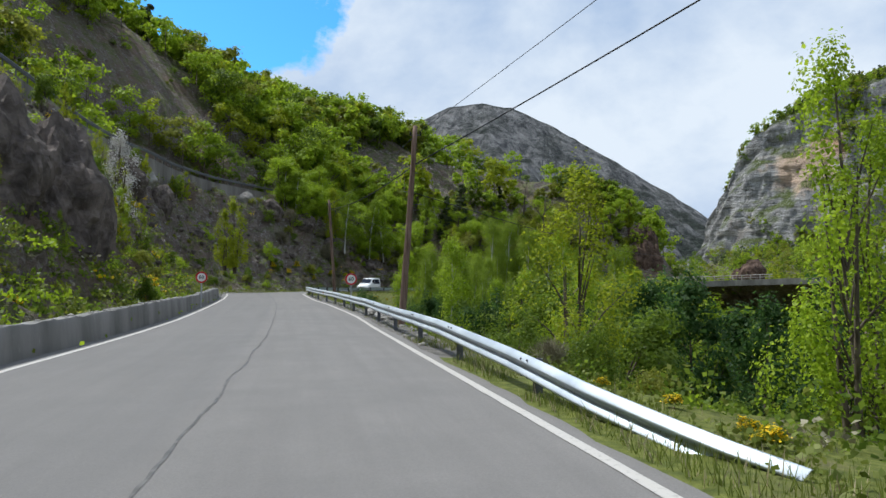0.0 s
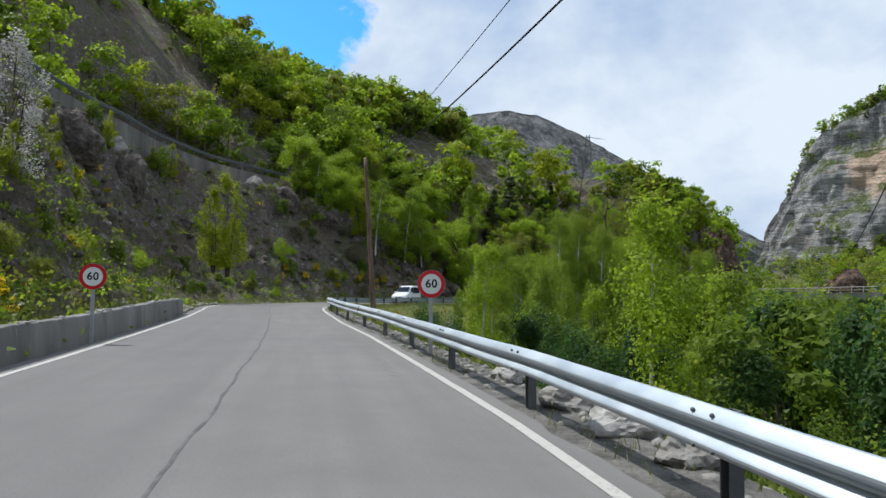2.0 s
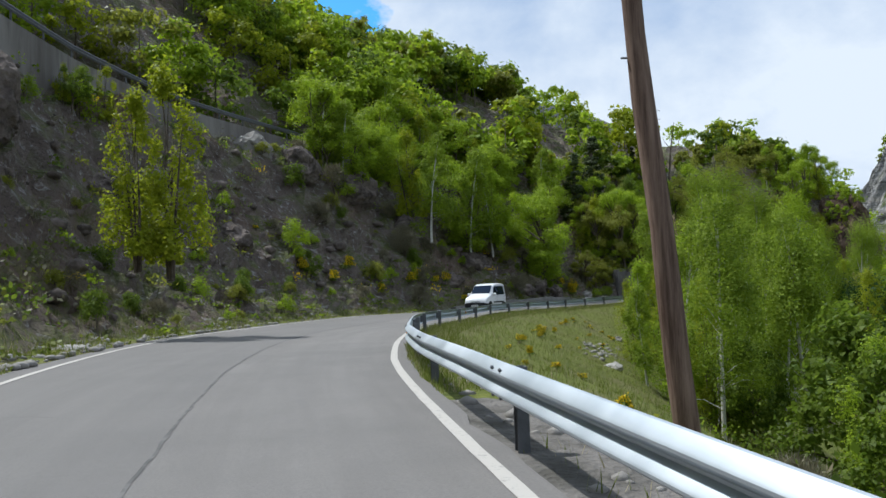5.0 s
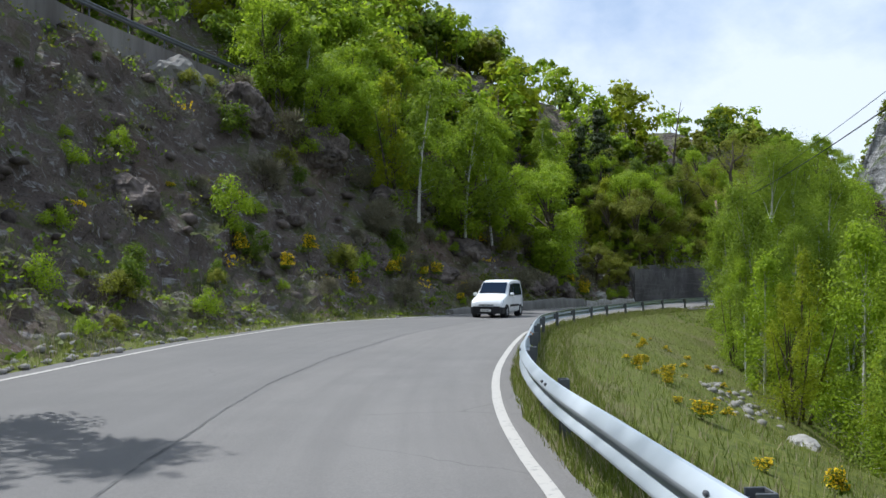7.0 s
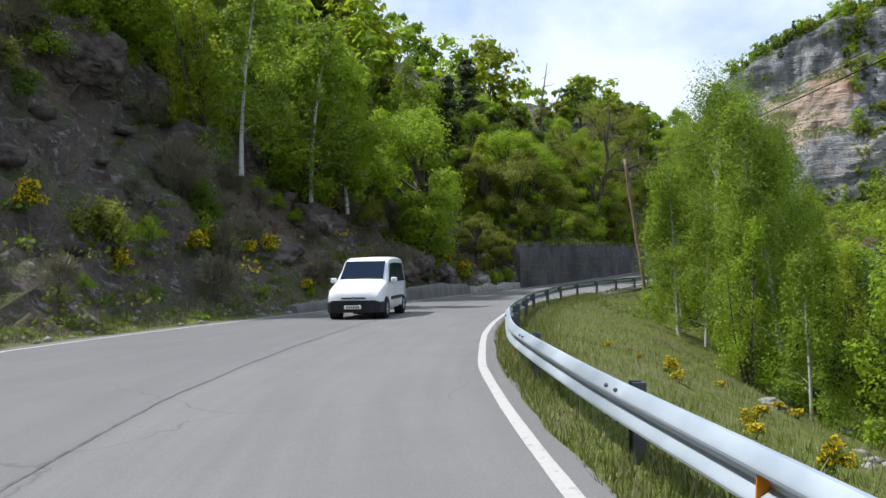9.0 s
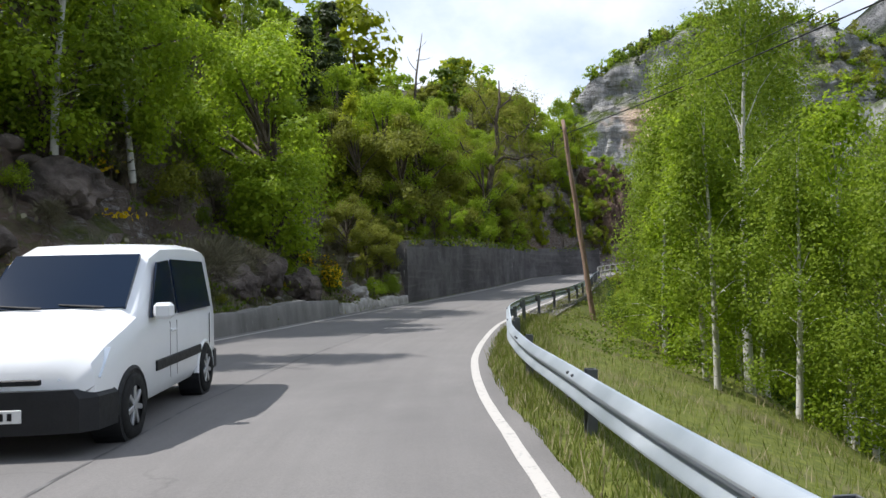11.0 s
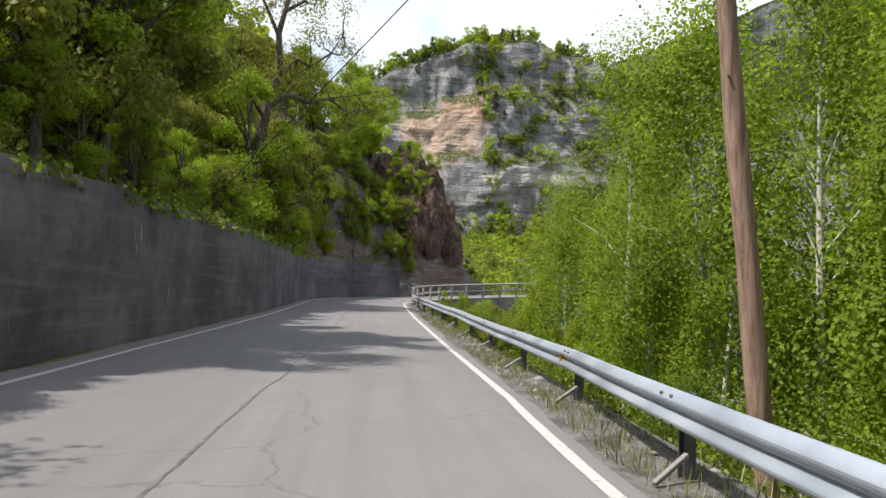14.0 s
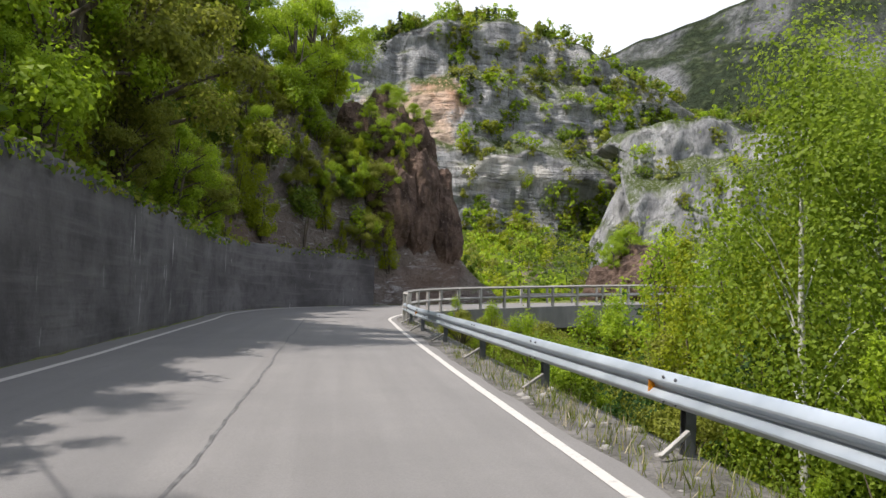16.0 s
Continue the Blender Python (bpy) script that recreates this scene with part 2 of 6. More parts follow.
def limestone(name, orange, banded):
    m = Nodes(name).world()
    keep = m.pos
    m.stretch(0.12, 0.12, 1.0)
    band, thin = m.noise(0.22, 6, 0.6, 0.6), m.noise(0.9, 6, 0.6, 0.4)
    m.pos = keep
    m.stretch(1, 1, 0.35)
    a, bb, cc = m.noise(0.045, 6, 0.6, 0.5), m.noise(0.30, 9, 0.65), m.noise(1.6, 8, 0.7)
    m.pos = keep
    m.stretch(1, 1, 0.10)
    streak = m.noise(0.55, 8, 0.68, 0.3)
    c = m.mix(m.step(bb, 0.36, 0.64), (0.21, 0.208, 0.21), (0.44, 0.43, 0.415))
    c = m.mix(m.step(streak, 0.50, 0.62, 0.0, 0.40), c, (0.12, 0.122, 0.13))
    c = m.mix(m.step(cc, 0.54, 0.70, 0.0, 0.75), c, (0.07, 0.07, 0.068))
    c = m.mix(m.step(a, 0.60, 0.66, 0.0, 0.15 * orange), c, (0.54, 0.32, 0.20))
    c = m.mix(m.step(band, 0.56, 0.66, 0.0, 0.6 * banded), c, (0.50, 0.46, 0.41))
    if orange > 0.5:
        m.pos = keep
        edge = m.noise(0.16, 7, 0.65)
        for centre, flat, r, col in (((119, 225, 48), 1.0, 14, (0.60, 0.33, 0.20)), ((116, 228, 40), 1.0, 15, (0.58, 0.43, 0.32)), ((125, 208, 29.0), 3.0, 17, (0.60, 0.56, 0.50)), ((115, 214, 24), 2.2, 10, (0.56, 0.46, 0.36))):
            mp2 = m.add("ShaderNodeMapping", Location=(-centre[0] / r, -centre[1] / r, -centre[2] * flat / r), Scale=(1 / r, 1 / r, flat / r))
            m.link(keep, mp2.inputs[0])
            ln = m.add("ShaderNodeVectorMath")
            ln.operation = "LENGTH"
            m.link(mp2.outputs[0], ln.inputs[0])
            c = m.mix(m.step(m.mul(ln.outputs["Value"], m.mul(edge, 1.6), "ADD"), 1.32, 1.62, 0.9, 0.0), c, col)
    # thin dark strata that also paint in the shade under ledges
    c = m.mix(m.step(thin, 0.36, 0.44, 0.5 * banded, 0.0), c, (0.075, 0.070, 0.065))
    gr = m.mul(m.step(m.up(), 0.42, 0.66), m.step(cc, 0.32, 0.5))
    c = m.mix(gr, c, (0.075, 0.095, 0.025))
    return m.done(c, 0.95, bump=m.mul(m.mul(bb, m.mul(thin, 1.2 * banded), "ADD"), m.mul(m.mul(streak, 0.4), m.mul(cc, 0.5), "ADD"), "ADD"), depth=1.8, strength=0.9, spec=0.15)


CLIFF, CLIFF_SLAB = limestone("limestone_cliff", 0.85, 1.0), limestone("limestone_slab", 0.1, 0.15)

def far_mountain(name, lo, hi, dark, light):
    m = Nodes(name).world()
    a, bb, sp, fine = m.noise(0.012, 8, 0.6), m.noise(0.06, 8, 0.7), m.noise(0.22, 6, 0.65), m.cells(0.16)
    c = m.mix(m.step(bb, 0.40, 0.62), dark, light)
    c = m.mix(m.step(fine, 0.25, 0.60, 0.0, 0.7), c, tuple(v * 0.55 for v in dark))
    c = m.mix(m.step(sp, 0.47, 0.56, 0.0, 0.6), c, tuple(v * 0.7 for v in dark))
    keep = m.pos
    m.stretch(1, 1, 0.25)
    gully = m.noise(0.05, 9, 0.7, 0.5)
    m.pos = keep
    bare = m.step(m.mul(m.mul(m.up(), m.mul(a, 0.9), "SUBTRACT"), m.mul(gully, 0.35), "SUBTRACT"), lo - 0.17, hi - 0.17, 0.95, 0.0)
    c = m.mix(bare, c, m.mix(m.step(gully, 0.38, 0.62), (0.085, 0.088, 0.095), (0.33, 0.325, 0.32)))
    return m.done(c, 1.0, bump=m.mul(m.mul(bb, gully, "ADD"), m.mul(m.mul(sp, 0.5), m.mul(fine, -0.3), "ADD"), "ADD"), depth=14.0, strength=1.0, spec=0.1)


# greyed, slightly blue colours carry distance haze on the far mountain
MOUNTAIN = far_mountain("far_grey_mountain", 0.22, 0.46, (0.045, 0.055, 0.048), (0.09, 0.10, 0.085))
RIDGE = far_mountain("far_wooded_ridge", 0.03, 0.20, (0.05, 0.068, 0.035), (0.11, 0.13, 0.06))

m = Nodes("old_concrete").world().stretch(1, 1, 0.3)
a, bb = m.noise(0.8, 8, 0.6), m.noise(7, 8, 0.7)
c = m.mix(m.step(a, 0.35, 0.65), (0.13, 0.125, 0.115), (0.25, 0.24, 0.225))
c = m.mix(m.step(bb, 0.60, 0.74, 0.0, 0.7), c, (0.40, 0.385, 0.36))
CONCRETE = m.done(c, 0.92, bump=bb, depth=0.03)
# stained concrete, its base colour darkened to carry the wall's shade
m = Nodes("stained_shade_concrete").world()
keep = m.pos
a, cc, e = m.noise(0.35, 8, 0.62, 0.5), m.noise(1.9, 9, 0.68), m.noise(14, 6, 0.7)
m.stretch(0.25, 0.25, 5.0)
course = m.noise(1.0, 4, 0.5)
m.pos = keep
m.stretch(1, 1, 0.12)
bb, dr = m.noise(5.5, 6, 0.6), m.noise(0.7, 4)
c = m.mix(m.step(a, 0.35, 0.65), (0.062, 0.057, 0.057), (0.148, 0.138, 0.136))
c = m.mix(m.step(cc, 0.50, 0.70, 0.0, 0.6), c, (0.042, 0.038, 0.038))
c = m.mix(m.step(course, 0.54, 0.66, 0.0, 0.25), c, (0.20, 0.188, 0.18))
c = m.mix(m.step(e, 0.64, 0.76, 0.0, 0.35), c, (0.30, 0.285, 0.275))
c = m.mix(m.mul(m.step(bb, 0.62, 0.68), m.step(dr, 0.54, 0.62, 0.0, 0.8)), c, (0.48, 0.465, 0.45))
STAINED_SHADE = m.done(c, 0.92, bump=m.mul(m.mul(course, 0.8), m.mul(cc, m.mul(e, 0.3), "ADD"), "ADD"), depth=0.05)
m = Nodes("pale_stone").world()
a, bb = m.noise(2.5, 7, 0.6), m.noise(16, 6, 0.7)
STONE = m.done(m.mix(m.mul(m.step(a, 0.3, 0.7), m.each(), "MULTIPLY"), (0.24, 0.225, 0.205), (0.50, 0.48, 0.45)), 0.95, bump=bb, depth=0.03)
m = Nodes("dark_rock").world()
a, bb = m.noise(1.1, 8, 0.62, 0.3), m.noise(6, 8, 0.7)
c = m.mix(m.step(a, 0.35, 0.65), (0.058, 0.048, 0.043), (0.20, 0.165, 0.145))
c = m.mix(m.step(bb, 0.58, 0.72, 0.0, 0.5), c, (0.25, 0.225, 0.205))
ROCK = m.done(c, 0.95, bump=m.mul(a, m.mul(bb, 0.4), "ADD"), depth=0.25, strength=0.9, spec=0.2)

m = Nodes("brown_earth_rock").world()
a, bb = m.noise(0.9, 8, 0.62, 0.3), m.noise(5, 8, 0.7)
c = m.mix(m.step(a, 0.35, 0.65), (0.055, 0.037, 0.030), (0.165, 0.112, 0.085))
c = m.mix(m.step(bb, 0.56, 0.72, 0.0, 0.6), c, (0.30, 0.23, 0.19))
EARTH = m.done(c, 0.95, bump=m.mul(a, m.mul(bb, 0.5), "ADD"), depth=0.35, strength=1.0, spec=0.15)

m = Nodes("galvanised_steel")
n, k = m.noise(1.3, 6, 0.6), m.noise(30, 4)
STEEL = m.done(m.mix(m.step(n, 0.3, 0.7), (0.42, 0.47, 0.52), (0.55, 0.59, 0.63)), m.step(n, 0.3, 0.7, 0.44, 0.60), 0.80, bump=k, depth=0.0008, spec=0.5)
POST_STEEL = plain("dark_galvanised", (0.15, 0.155, 0.165), 0.65, 0.5)
SIGN_BACK = plain("grey_post_paint", (0.42, 0.43, 0.44), 0.5, 0.4)
RED = plain("sign_red", (0.55, 0.012, 0.02), 0.4, vary=0.12)
WHITE = plain("sign_white", (0.78, 0.78, 0.76), 0.4, vary=0.06)
BLACK = plain("black", (0.012, 0.012, 0.013), 0.5)
AMBER = plain("amber_reflector", (0.72, 0.26, 0.01), 0.25)
m = Nodes("weathered_pole").stretch(1, 1, 0.06)
n = m.noise(16, 8, 0.7)
POLE = m.done(m.mix(m.step(n, 0.36, 0.64), (0.085, 0.05, 0.036), (0.26, 0.18, 0.14)), 0.85, bump=n, depth=0.015)
m = Nodes("weathered_pole_grey").stretch(1, 1, 0.06)
n = m.noise(16, 8, 0.7)
POLE_GREY = m.done(m.mix(m.step(n, 0.36, 0.64), (0.16, 0.10, 0.072), (0.42, 0.29, 0.22)), 0.85, bump=n, depth=0.015)
CABLE = plain("cable_black", (0.02, 0.02, 0.022), 0.6)
CAR_WHITE = plain("car_paint_white", (0.80, 0.81, 0.82), 0.22, vary=0.03, scale=1.5, depth=0.0)
CAR_BLACK = plain("car_plastic_black", (0.02, 0.021, 0.023), 0.55)
TYRE = plain("tyre_rubber", (0.018, 0.018, 0.018), 0.85)
RIM = plain("rim_silver", (0.50, 0.51, 0.52), 0.35, 0.7)
GLASS = Nodes("car_glass").done((0.008, 0.016, 0.034), 0.08, spec=0.18)
LAMP_GLASS = Nodes("headlight_glass").done((0.62, 0.66, 0.70), 0.08, 0.3, spec=0.9)

m = Nodes("streaked_concrete").world().stretch(1, 1, 0.12)
a, bb, cc = m.noise(0.5, 8, 0.6), m.noise(2.5, 8, 0.7), m.noise(1.2, 6)
c = m.mix(m.step(a, 0.35, 0.65), (0.13, 0.115, 0.105), (0.27, 0.25, 0.235))
STAINED_UP = m.done(m.mix(m.step(bb, 0.52, 0.68, 0.0, 0.45), c, (0.07, 0.06, 0.055)), 0.92, bump=m.mul(bb, cc, "ADD"), depth=0.05)

# ---- mesh helpers ----


def mesh(name, verts, faces, mats, index=None, smooth=False):
    me = bpy.data.meshes.new(name)
    if isinstance(verts, np.ndarray) and isinstance(faces, np.ndarray):
        count, sides = faces.shape
        me.vertices.add(len(verts))
        me.vertices.foreach_set("co", verts.astype(np.float32).ravel())
        me.loops.add(count * sides)
        me.loops.foreach_set("vertex_index", faces.astype(np.int32).ravel())
        me.polygons.add(count)
        me.polygons.foreach_set("loop_start", np.arange(0, count * sides, sides, dtype=np.int32))
        me.update(calc_edges=True)
    else:
        me.from_pydata(verts, [], faces)
    for x in (mats if isinstance(mats, (list, tuple)) else [mats]):
        me.materials.append(x)
    if index is not None:
        me.polygons.foreach_set("material_index", np.asarray(index, dtype=np.int32))
    if smooth:
        me.polygons.foreach_set("use_smooth", np.ones(len(me.polygons), dtype=bool))
    me.update()
    return me


def under(name, me, parent, label=""):
    ob = new(name, me)
    ob.parent = parent
    if label:
        ob["label"] = label
    return ob


def part(name, bm, material, parent, label="", smooth=False):
    me = bpy.data.meshes.new(name)
    bm.to_mesh(me)
    bm.free()
    me.materials.append(material)
    if smooth:
        me.polygons.foreach_set("use_smooth", np.ones(len(me.polygons), dtype=bool))
    return under(name, me, parent, label)


def root(name, m, label, category, group="", kind=""):
    ob = new(name)
    ob.empty_display_size = 0.2
    ob.matrix_world = m
    return tagged(ob, label, category, group, kind)


def box(sx, sy, sz, at=(0, 0, 0), bevel=0.0, bm=None, turn=None):
    bm = bm or bmesh.new()
    mm = Matrix.Translation(at) @ (turn or Matrix()) @ Matrix.Diagonal((sx, sy, sz, 1))
    r = bmesh.ops.create_cube(bm, size=1, matrix=mm)
    if bevel:
        es = {e for v in r["verts"] for e in v.link_edges}
        bmesh.ops.bevel(bm, geom=list(es), offset=bevel, segments=1, affect="EDGES")
    return bm


def tube(bm, pts, radii, sides=6, cap=True):
    """A tapered tube along points, added to bm."""
    rings = []
    for i, p in enumerate(pts):
        p = Vector(p)
        a, b = Vector(pts[max(0, i - 1)]), Vector(pts[min(len(pts) - 1, i + 1)])
        q = (b - a).to_track_quat("Z", "Y")
        rings.append([bm.verts.new(p + q @ Vector((radii[i] * math.cos(k * math.tau / sides), radii[i] * math.sin(k * math.tau / sides), 0))) for k in range(sides)])
    for r0, r1 in zip(rings, rings[1:]):
        for k in range(sides):
            bm.faces.new((r0[k], r0[(k + 1) % sides], r1[(k + 1) % sides], r1[k]))
    if cap:
        bm.faces.new(rings[-1])
        bm.faces.new(rings[0][::-1])
    return bm


def fbm(x, y, z, octaves=4, rough=0.55):
    v, a, tot = 0.0, 1.0, 0.0
    for _ in range(octaves):
        v += a * noise.noise((x, y, z))
        tot += a
        x, y, z, a = x * 2.03 + 7.1, y * 2.03 + 3.7, z * 2.03 + 1.3, a * rough
    return v / tot


# ---- the road's line: driver's line x, y, z every ten metres, then the bend to the bridge ----
LINE_PTS = [(5.58, -29.48, 0.0), (3.72, -19.65, 0.0), (1.86, -9.83, 0.0), (0.0, 0.0, 0.0), (-1.85, 9.83, -0.01), (-3.75, 19.64, 0.0), (-5.81, 29.43, 0.08),
            (-7.99, 39.19, 0.17), (-10.26, 48.93, 0.29), (-12.45, 58.68, 0.44), (-13.32, 68.6, 0.38), (-12.07, 78.48, 0.25), (-9.8, 88.21, 0.21),
            (-6.69, 97.68, 0.08), (-2.04, 106.51, 0.03), (3.77, 114.64, 0.0), (10.08, 122.4, 0.03), (16.42, 130.13, 0.15), (22.75, 137.87, 0.33),
            (29.0, 145.4, 0.51), (32.0, 148.8, 0.6), (35.4, 150.9, 0.75), (39.4, 151.6, 0.9), (44.7, 150.2, 1.15), (50.6, 147.4, 1.45), (60.2, 141.1, 1.9), (71.0, 132.0, 2.3), (80.0, 123.0, 2.6)]
_p = np.array(LINE_PTS)
_dense = []
for i in range(len(_p) - 1):
    p0, p1, p2, p3 = _p[max(0, i - 1)], _p[i], _p[i + 1], _p[min(len(_p) - 1, i + 2)]
    for f in np.linspace(0, 1, 40, endpoint=False):
        _dense.append(0.5 * (2 * p1 + (p2 - p0) * f + (2 * p0 - 5 * p1 + 4 * p2 - p3) * f * f + (3 * p1 - p0 - 3 * p2 + p3) * f ** 3))
_dense = np.array(_dense + [_p[-1]])
_len = np.r_[0, np.cumsum(np.linalg.norm(np.diff(_dense[:, :2], axis=0), axis=1))] - 30.0
S_END = float(_len[-1])
_tan = np.gradient(_dense[:, :2], axis=0)
for _ in range(3):
    _tan[20:-20] = sum(_tan[20 + k:len(_tan) - 20 + k] for k in range(-20, 21, 5)) / 9
_tan /= np.linalg.norm(_tan, axis=1)[:, None]

EDGE_S = [-30, 0, 5, 15, 22, 28, 40, 47, 53, 60, 67, 72, 80, 86, 91, 97, 103, 107, 116, 125, 146, 157, 164, 172, 240]
EDGE_R = [2.4, 2.4, 2.33, 2.15, 2.05, 2.05, 1.65, 1.25, 1.06, 0.95, 1.06, 0.98, 0.75, 0.58, 0.72, 1.07, 1.21, 1.41, 1.75, 2.1, 2.15, 2.25, 2.4, 2.5, 2.5]
LEFT_S = [-30, 13, 27, 50, 57, 66, 74, 80, 89, 92, 97, 103, 111, 121, 131, 141, 148, 160, 172, 240]
LEFT_D = [-4.9, -4.75, -4.45, -4.6, -4.8, -6.0, -7.1, -8.1, -8.4, -7.8, -6.7, -5.7, -4.75, -4.6, -4.55, -4.2, -3.9, -3.8, -4.2, -4.0]


def d_right(s):
    return float(np.interp(s, EDGE_S, EDGE_R))


def d_left(s):
    return float(np.interp(s, LEFT_S, LEFT_D))


def at(s, d, h=0.0):
    """The place s metres along the road, d metres to the right of the driver's line, h above the road."""
    x, y, z = (float(np.interp(s, _len, _dense[:, k])) for k in range(3))
    tx, ty = (float(np.interp(s, _len, _tan[:, k])) for k in range(2))
    n = math.hypot(tx, ty)
    return Vector((x + d * ty / n, y - d * tx / n, z + h))


def along(s):
    """The road's heading at s, as a turn about z (local y runs along the road)."""
    tx, ty = (float(np.interp(s, _len, _tan[:, k])) for k in range(2))
    return math.degrees(math.atan2(-tx, ty))


# ---- ground heights beside the road ----
U = [0, 1, 3, 6, 10, 14, 19, 26, 40, 60, 90, 130]
BANK = [(-30, [0, .3, 1.5, 5, 10, 13.5, 14, 23, 43, 69, 100, 125]), (20, [0, .3, 1.5, 5.5, 11, 13.8, 14, 24, 46, 72, 104, 130]),
        (60, [0, .4, 1.6, 5.5, 12.5, 13.9, 14, 24, 48, 76, 104, 125]), (90, [0, .5, 2, 5.8, 12.2, 14.0, 14.1, 23, 43, 63, 80, 82]),
        (97, [0, .6, 2.2, 6.2, 12.4, 14.4, 14.4, 23.3, 41, 59, 73, 73]),
        (110, [0, .8, 2.5, 5.5, 9.5, 13.5, 17, 24, 36.5, 50, 58, 52]), (125, [.2, 1, 3, 6, 9.5, 13, 17, 23, 33.5, 44, 48, 42])]
BANK_FAR = [(127.5, [3.0, 3.2, 4.6, 7.5, 10.5, 14, 18, 24, 33.5, 44, 46, 40]), (148, [3.2, 3.5, 5, 8, 12, 16, 20, 26, 35, 41, 36, 26]),
            (166, [2.8, 3.2, 6, 10, 15, 19, 23, 27, 30, 26, 16, 8]), (170, [1.5, 6, 10, 14, 18, 21, 23, 25, 24, 16, 6, 0]),
            (176, [0.5, 5.5, 8.5, 11, 13, 13, 12, 10, 6, 2, -2, 0]), (182, [-.2, -.4, -1, -2, -4, -5, -5, -3.5, -1, 4, 10, 14]), (240, [-.2, -.4, -1.5, -3, -5, -6, -5, -2, 1, 5, 10, 14])]
BANK = BANK + BANK_FAR
V = [0, 1, 3, 6, 12, 20, 35, 60]
DROP = [(-30, [0, -.1, -.4, -1.0, -4, -9, -14, -17]), (8, [0, -.1, -.4, -1.2, -5, -10, -15, -17]), (22, [0, -.5, -2.2, -4.5, -8.5, -12.5, -16, -17]),
        (48, [0, -.4, -1.8, -4, -8, -12, -16, -17]), (62, [0, -.3, -1.0, -2.4, -6, -11, -16, -17]), (100, [0, -.3, -.9, -2.0, -5.5, -10, -15, -17]),
        (118, [0, -.4, -1.0, -2.2, -6, -10, -15, -17]), (135, [0, -.9, -2.8, -5, -9, -12, -15, -17]), (240, [0, -2.5, -5, -8, -11, -13, -16, -17])]


def table(rows, knots, s, u):
    ss = [r[0] for r in rows]
    i = int(np.clip(np.searchsorted(ss, s) - 1, 0, len(ss) - 2))
    f = min(1.0, max(0.0, (s - ss[i]) / (ss[i + 1] - ss[i])))
    return (1 - f) * float(np.interp(u, knots, rows[i][1])) + f * float(np.interp(u, knots, rows[i + 1][1]))


FOOT, VERGE = 0.75, 1.15


def ground(s, d):
    """The ground's place at s, d, with its roughness."""
    dl, dr = d_left(s) - FOOT, d_right(s) + VERGE
    if dl <= d <= dr:
        return at(s, d, -0.05)
    if d < dl:
        u = dl - d
        h = table(BANK, U, s, u)
        p = at(s, d, h - 0.05)
        k = min(1.0, u / 5.0)
        k2 = min(1.0, u / 2.0)
        rough = k * (1.5 * fbm(p.x * 0.16, p.y * 0.16, p.z * 0.16, 4) + 1.6 * abs(fbm(p.x * 0.45, p.y * 0.45, p.z * 0.45 + 9, 4)) - 0.35)
        ledge = k2 * (1.05 * fbm(p.x * 0.9, p.y * 0.9, p.z * 0.45 + 3, 3) - 0.85 * abs(fbm(p.x * 1.3, p.y * 1.3, p.z * 0.6 + 31, 3)))
        p.z += rough + ledge
        out_ = at(s, d - 0.8) - at(s, d)
        out_.z = 0
        p -= out_ * (k * 1.5 * fbm(p.x * 0.35 + 40, p.y * 0.35, p.z * 0.35, 4) + k2 * 0.7 * fbm(p.x * 1.2 + 4, p.y * 1.2, p.z * 1.0, 3))
        return p
    v = d - dr
    p = at(s, d, table(DROP, V, s, v) - 0.05)
    k = min(1.0, v / 3.0)
    p.z += k * (0.5 * fbm(p.x * 0.25, p.y * 0.25, 5, 4) + 0.08 * fbm(p.x * 2, p.y * 2, 8, 3))
    return p


def sheet(name, s_vals, columns, material, smooth=True):
    """A grid over the plan: columns(s) gives the places across."""
    rows = [columns(s) for s in s_vals]
    w = len(rows[0])
    verts = [tuple(p) for r in rows for p in r]
    faces = [(i * w + j, i * w + j + 1, (i + 1) * w + j + 1, (i + 1) * w + j) for i in range(len(rows) - 1) for j in range(w - 1)]
    return mesh(name, verts, faces, material, smooth=smooth)


s_fine = np.arange(-30, S_END, 0.5)
u_vals = np.r_[np.arange(0, 3, 0.25), np.arange(3, 16, 0.38), np.arange(16, 30, 1.0), np.arange(30, 60, 2.5), np.arange(60, 131, 7)]
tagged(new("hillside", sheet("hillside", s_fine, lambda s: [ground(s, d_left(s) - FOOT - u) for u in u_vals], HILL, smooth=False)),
              "steep rocky hillside with dark rock, scree and patchy grass", "hillside", kind="structure")
v_vals = np.r_[np.arange(0, 6, 0.35), np.arange(6, 20, 0.9), np.arange(20, 61, 3)]
slope = tagged(new("slope", sheet("slope", s_fine[s_fine < 168], lambda s: [ground(s, d_right(s) + VERGE + v) for v in v_vals], MEADOW)),
               "grassy verge falling away to the wooded valley", "slope", kind="structure")

# the wide valley floor out to the horizon
gx = np.r_[np.arange(-2600, -200, 300), np.arange(-200, 420, 20), np.arange(420, 2700, 300)]
gv, gf = [], []
for x in gx:
    for y in gx:
        gv.append((x, y, -19 + 2.5 * fbm(x * 0.012, y * 0.012, 2, 3)))
w = len(gx)
gf = [(i * w + j, (i + 1) * w + j, (i + 1) * w + j + 1, i * w + j + 1) for i in range(w - 1) for j in range(w - 1)]
tagged(new("ground", mesh("ground", gv, gf, MEADOW, smooth=True)), "wide green valley floor under the trees", "ground", kind="structure")

# ---- road ----


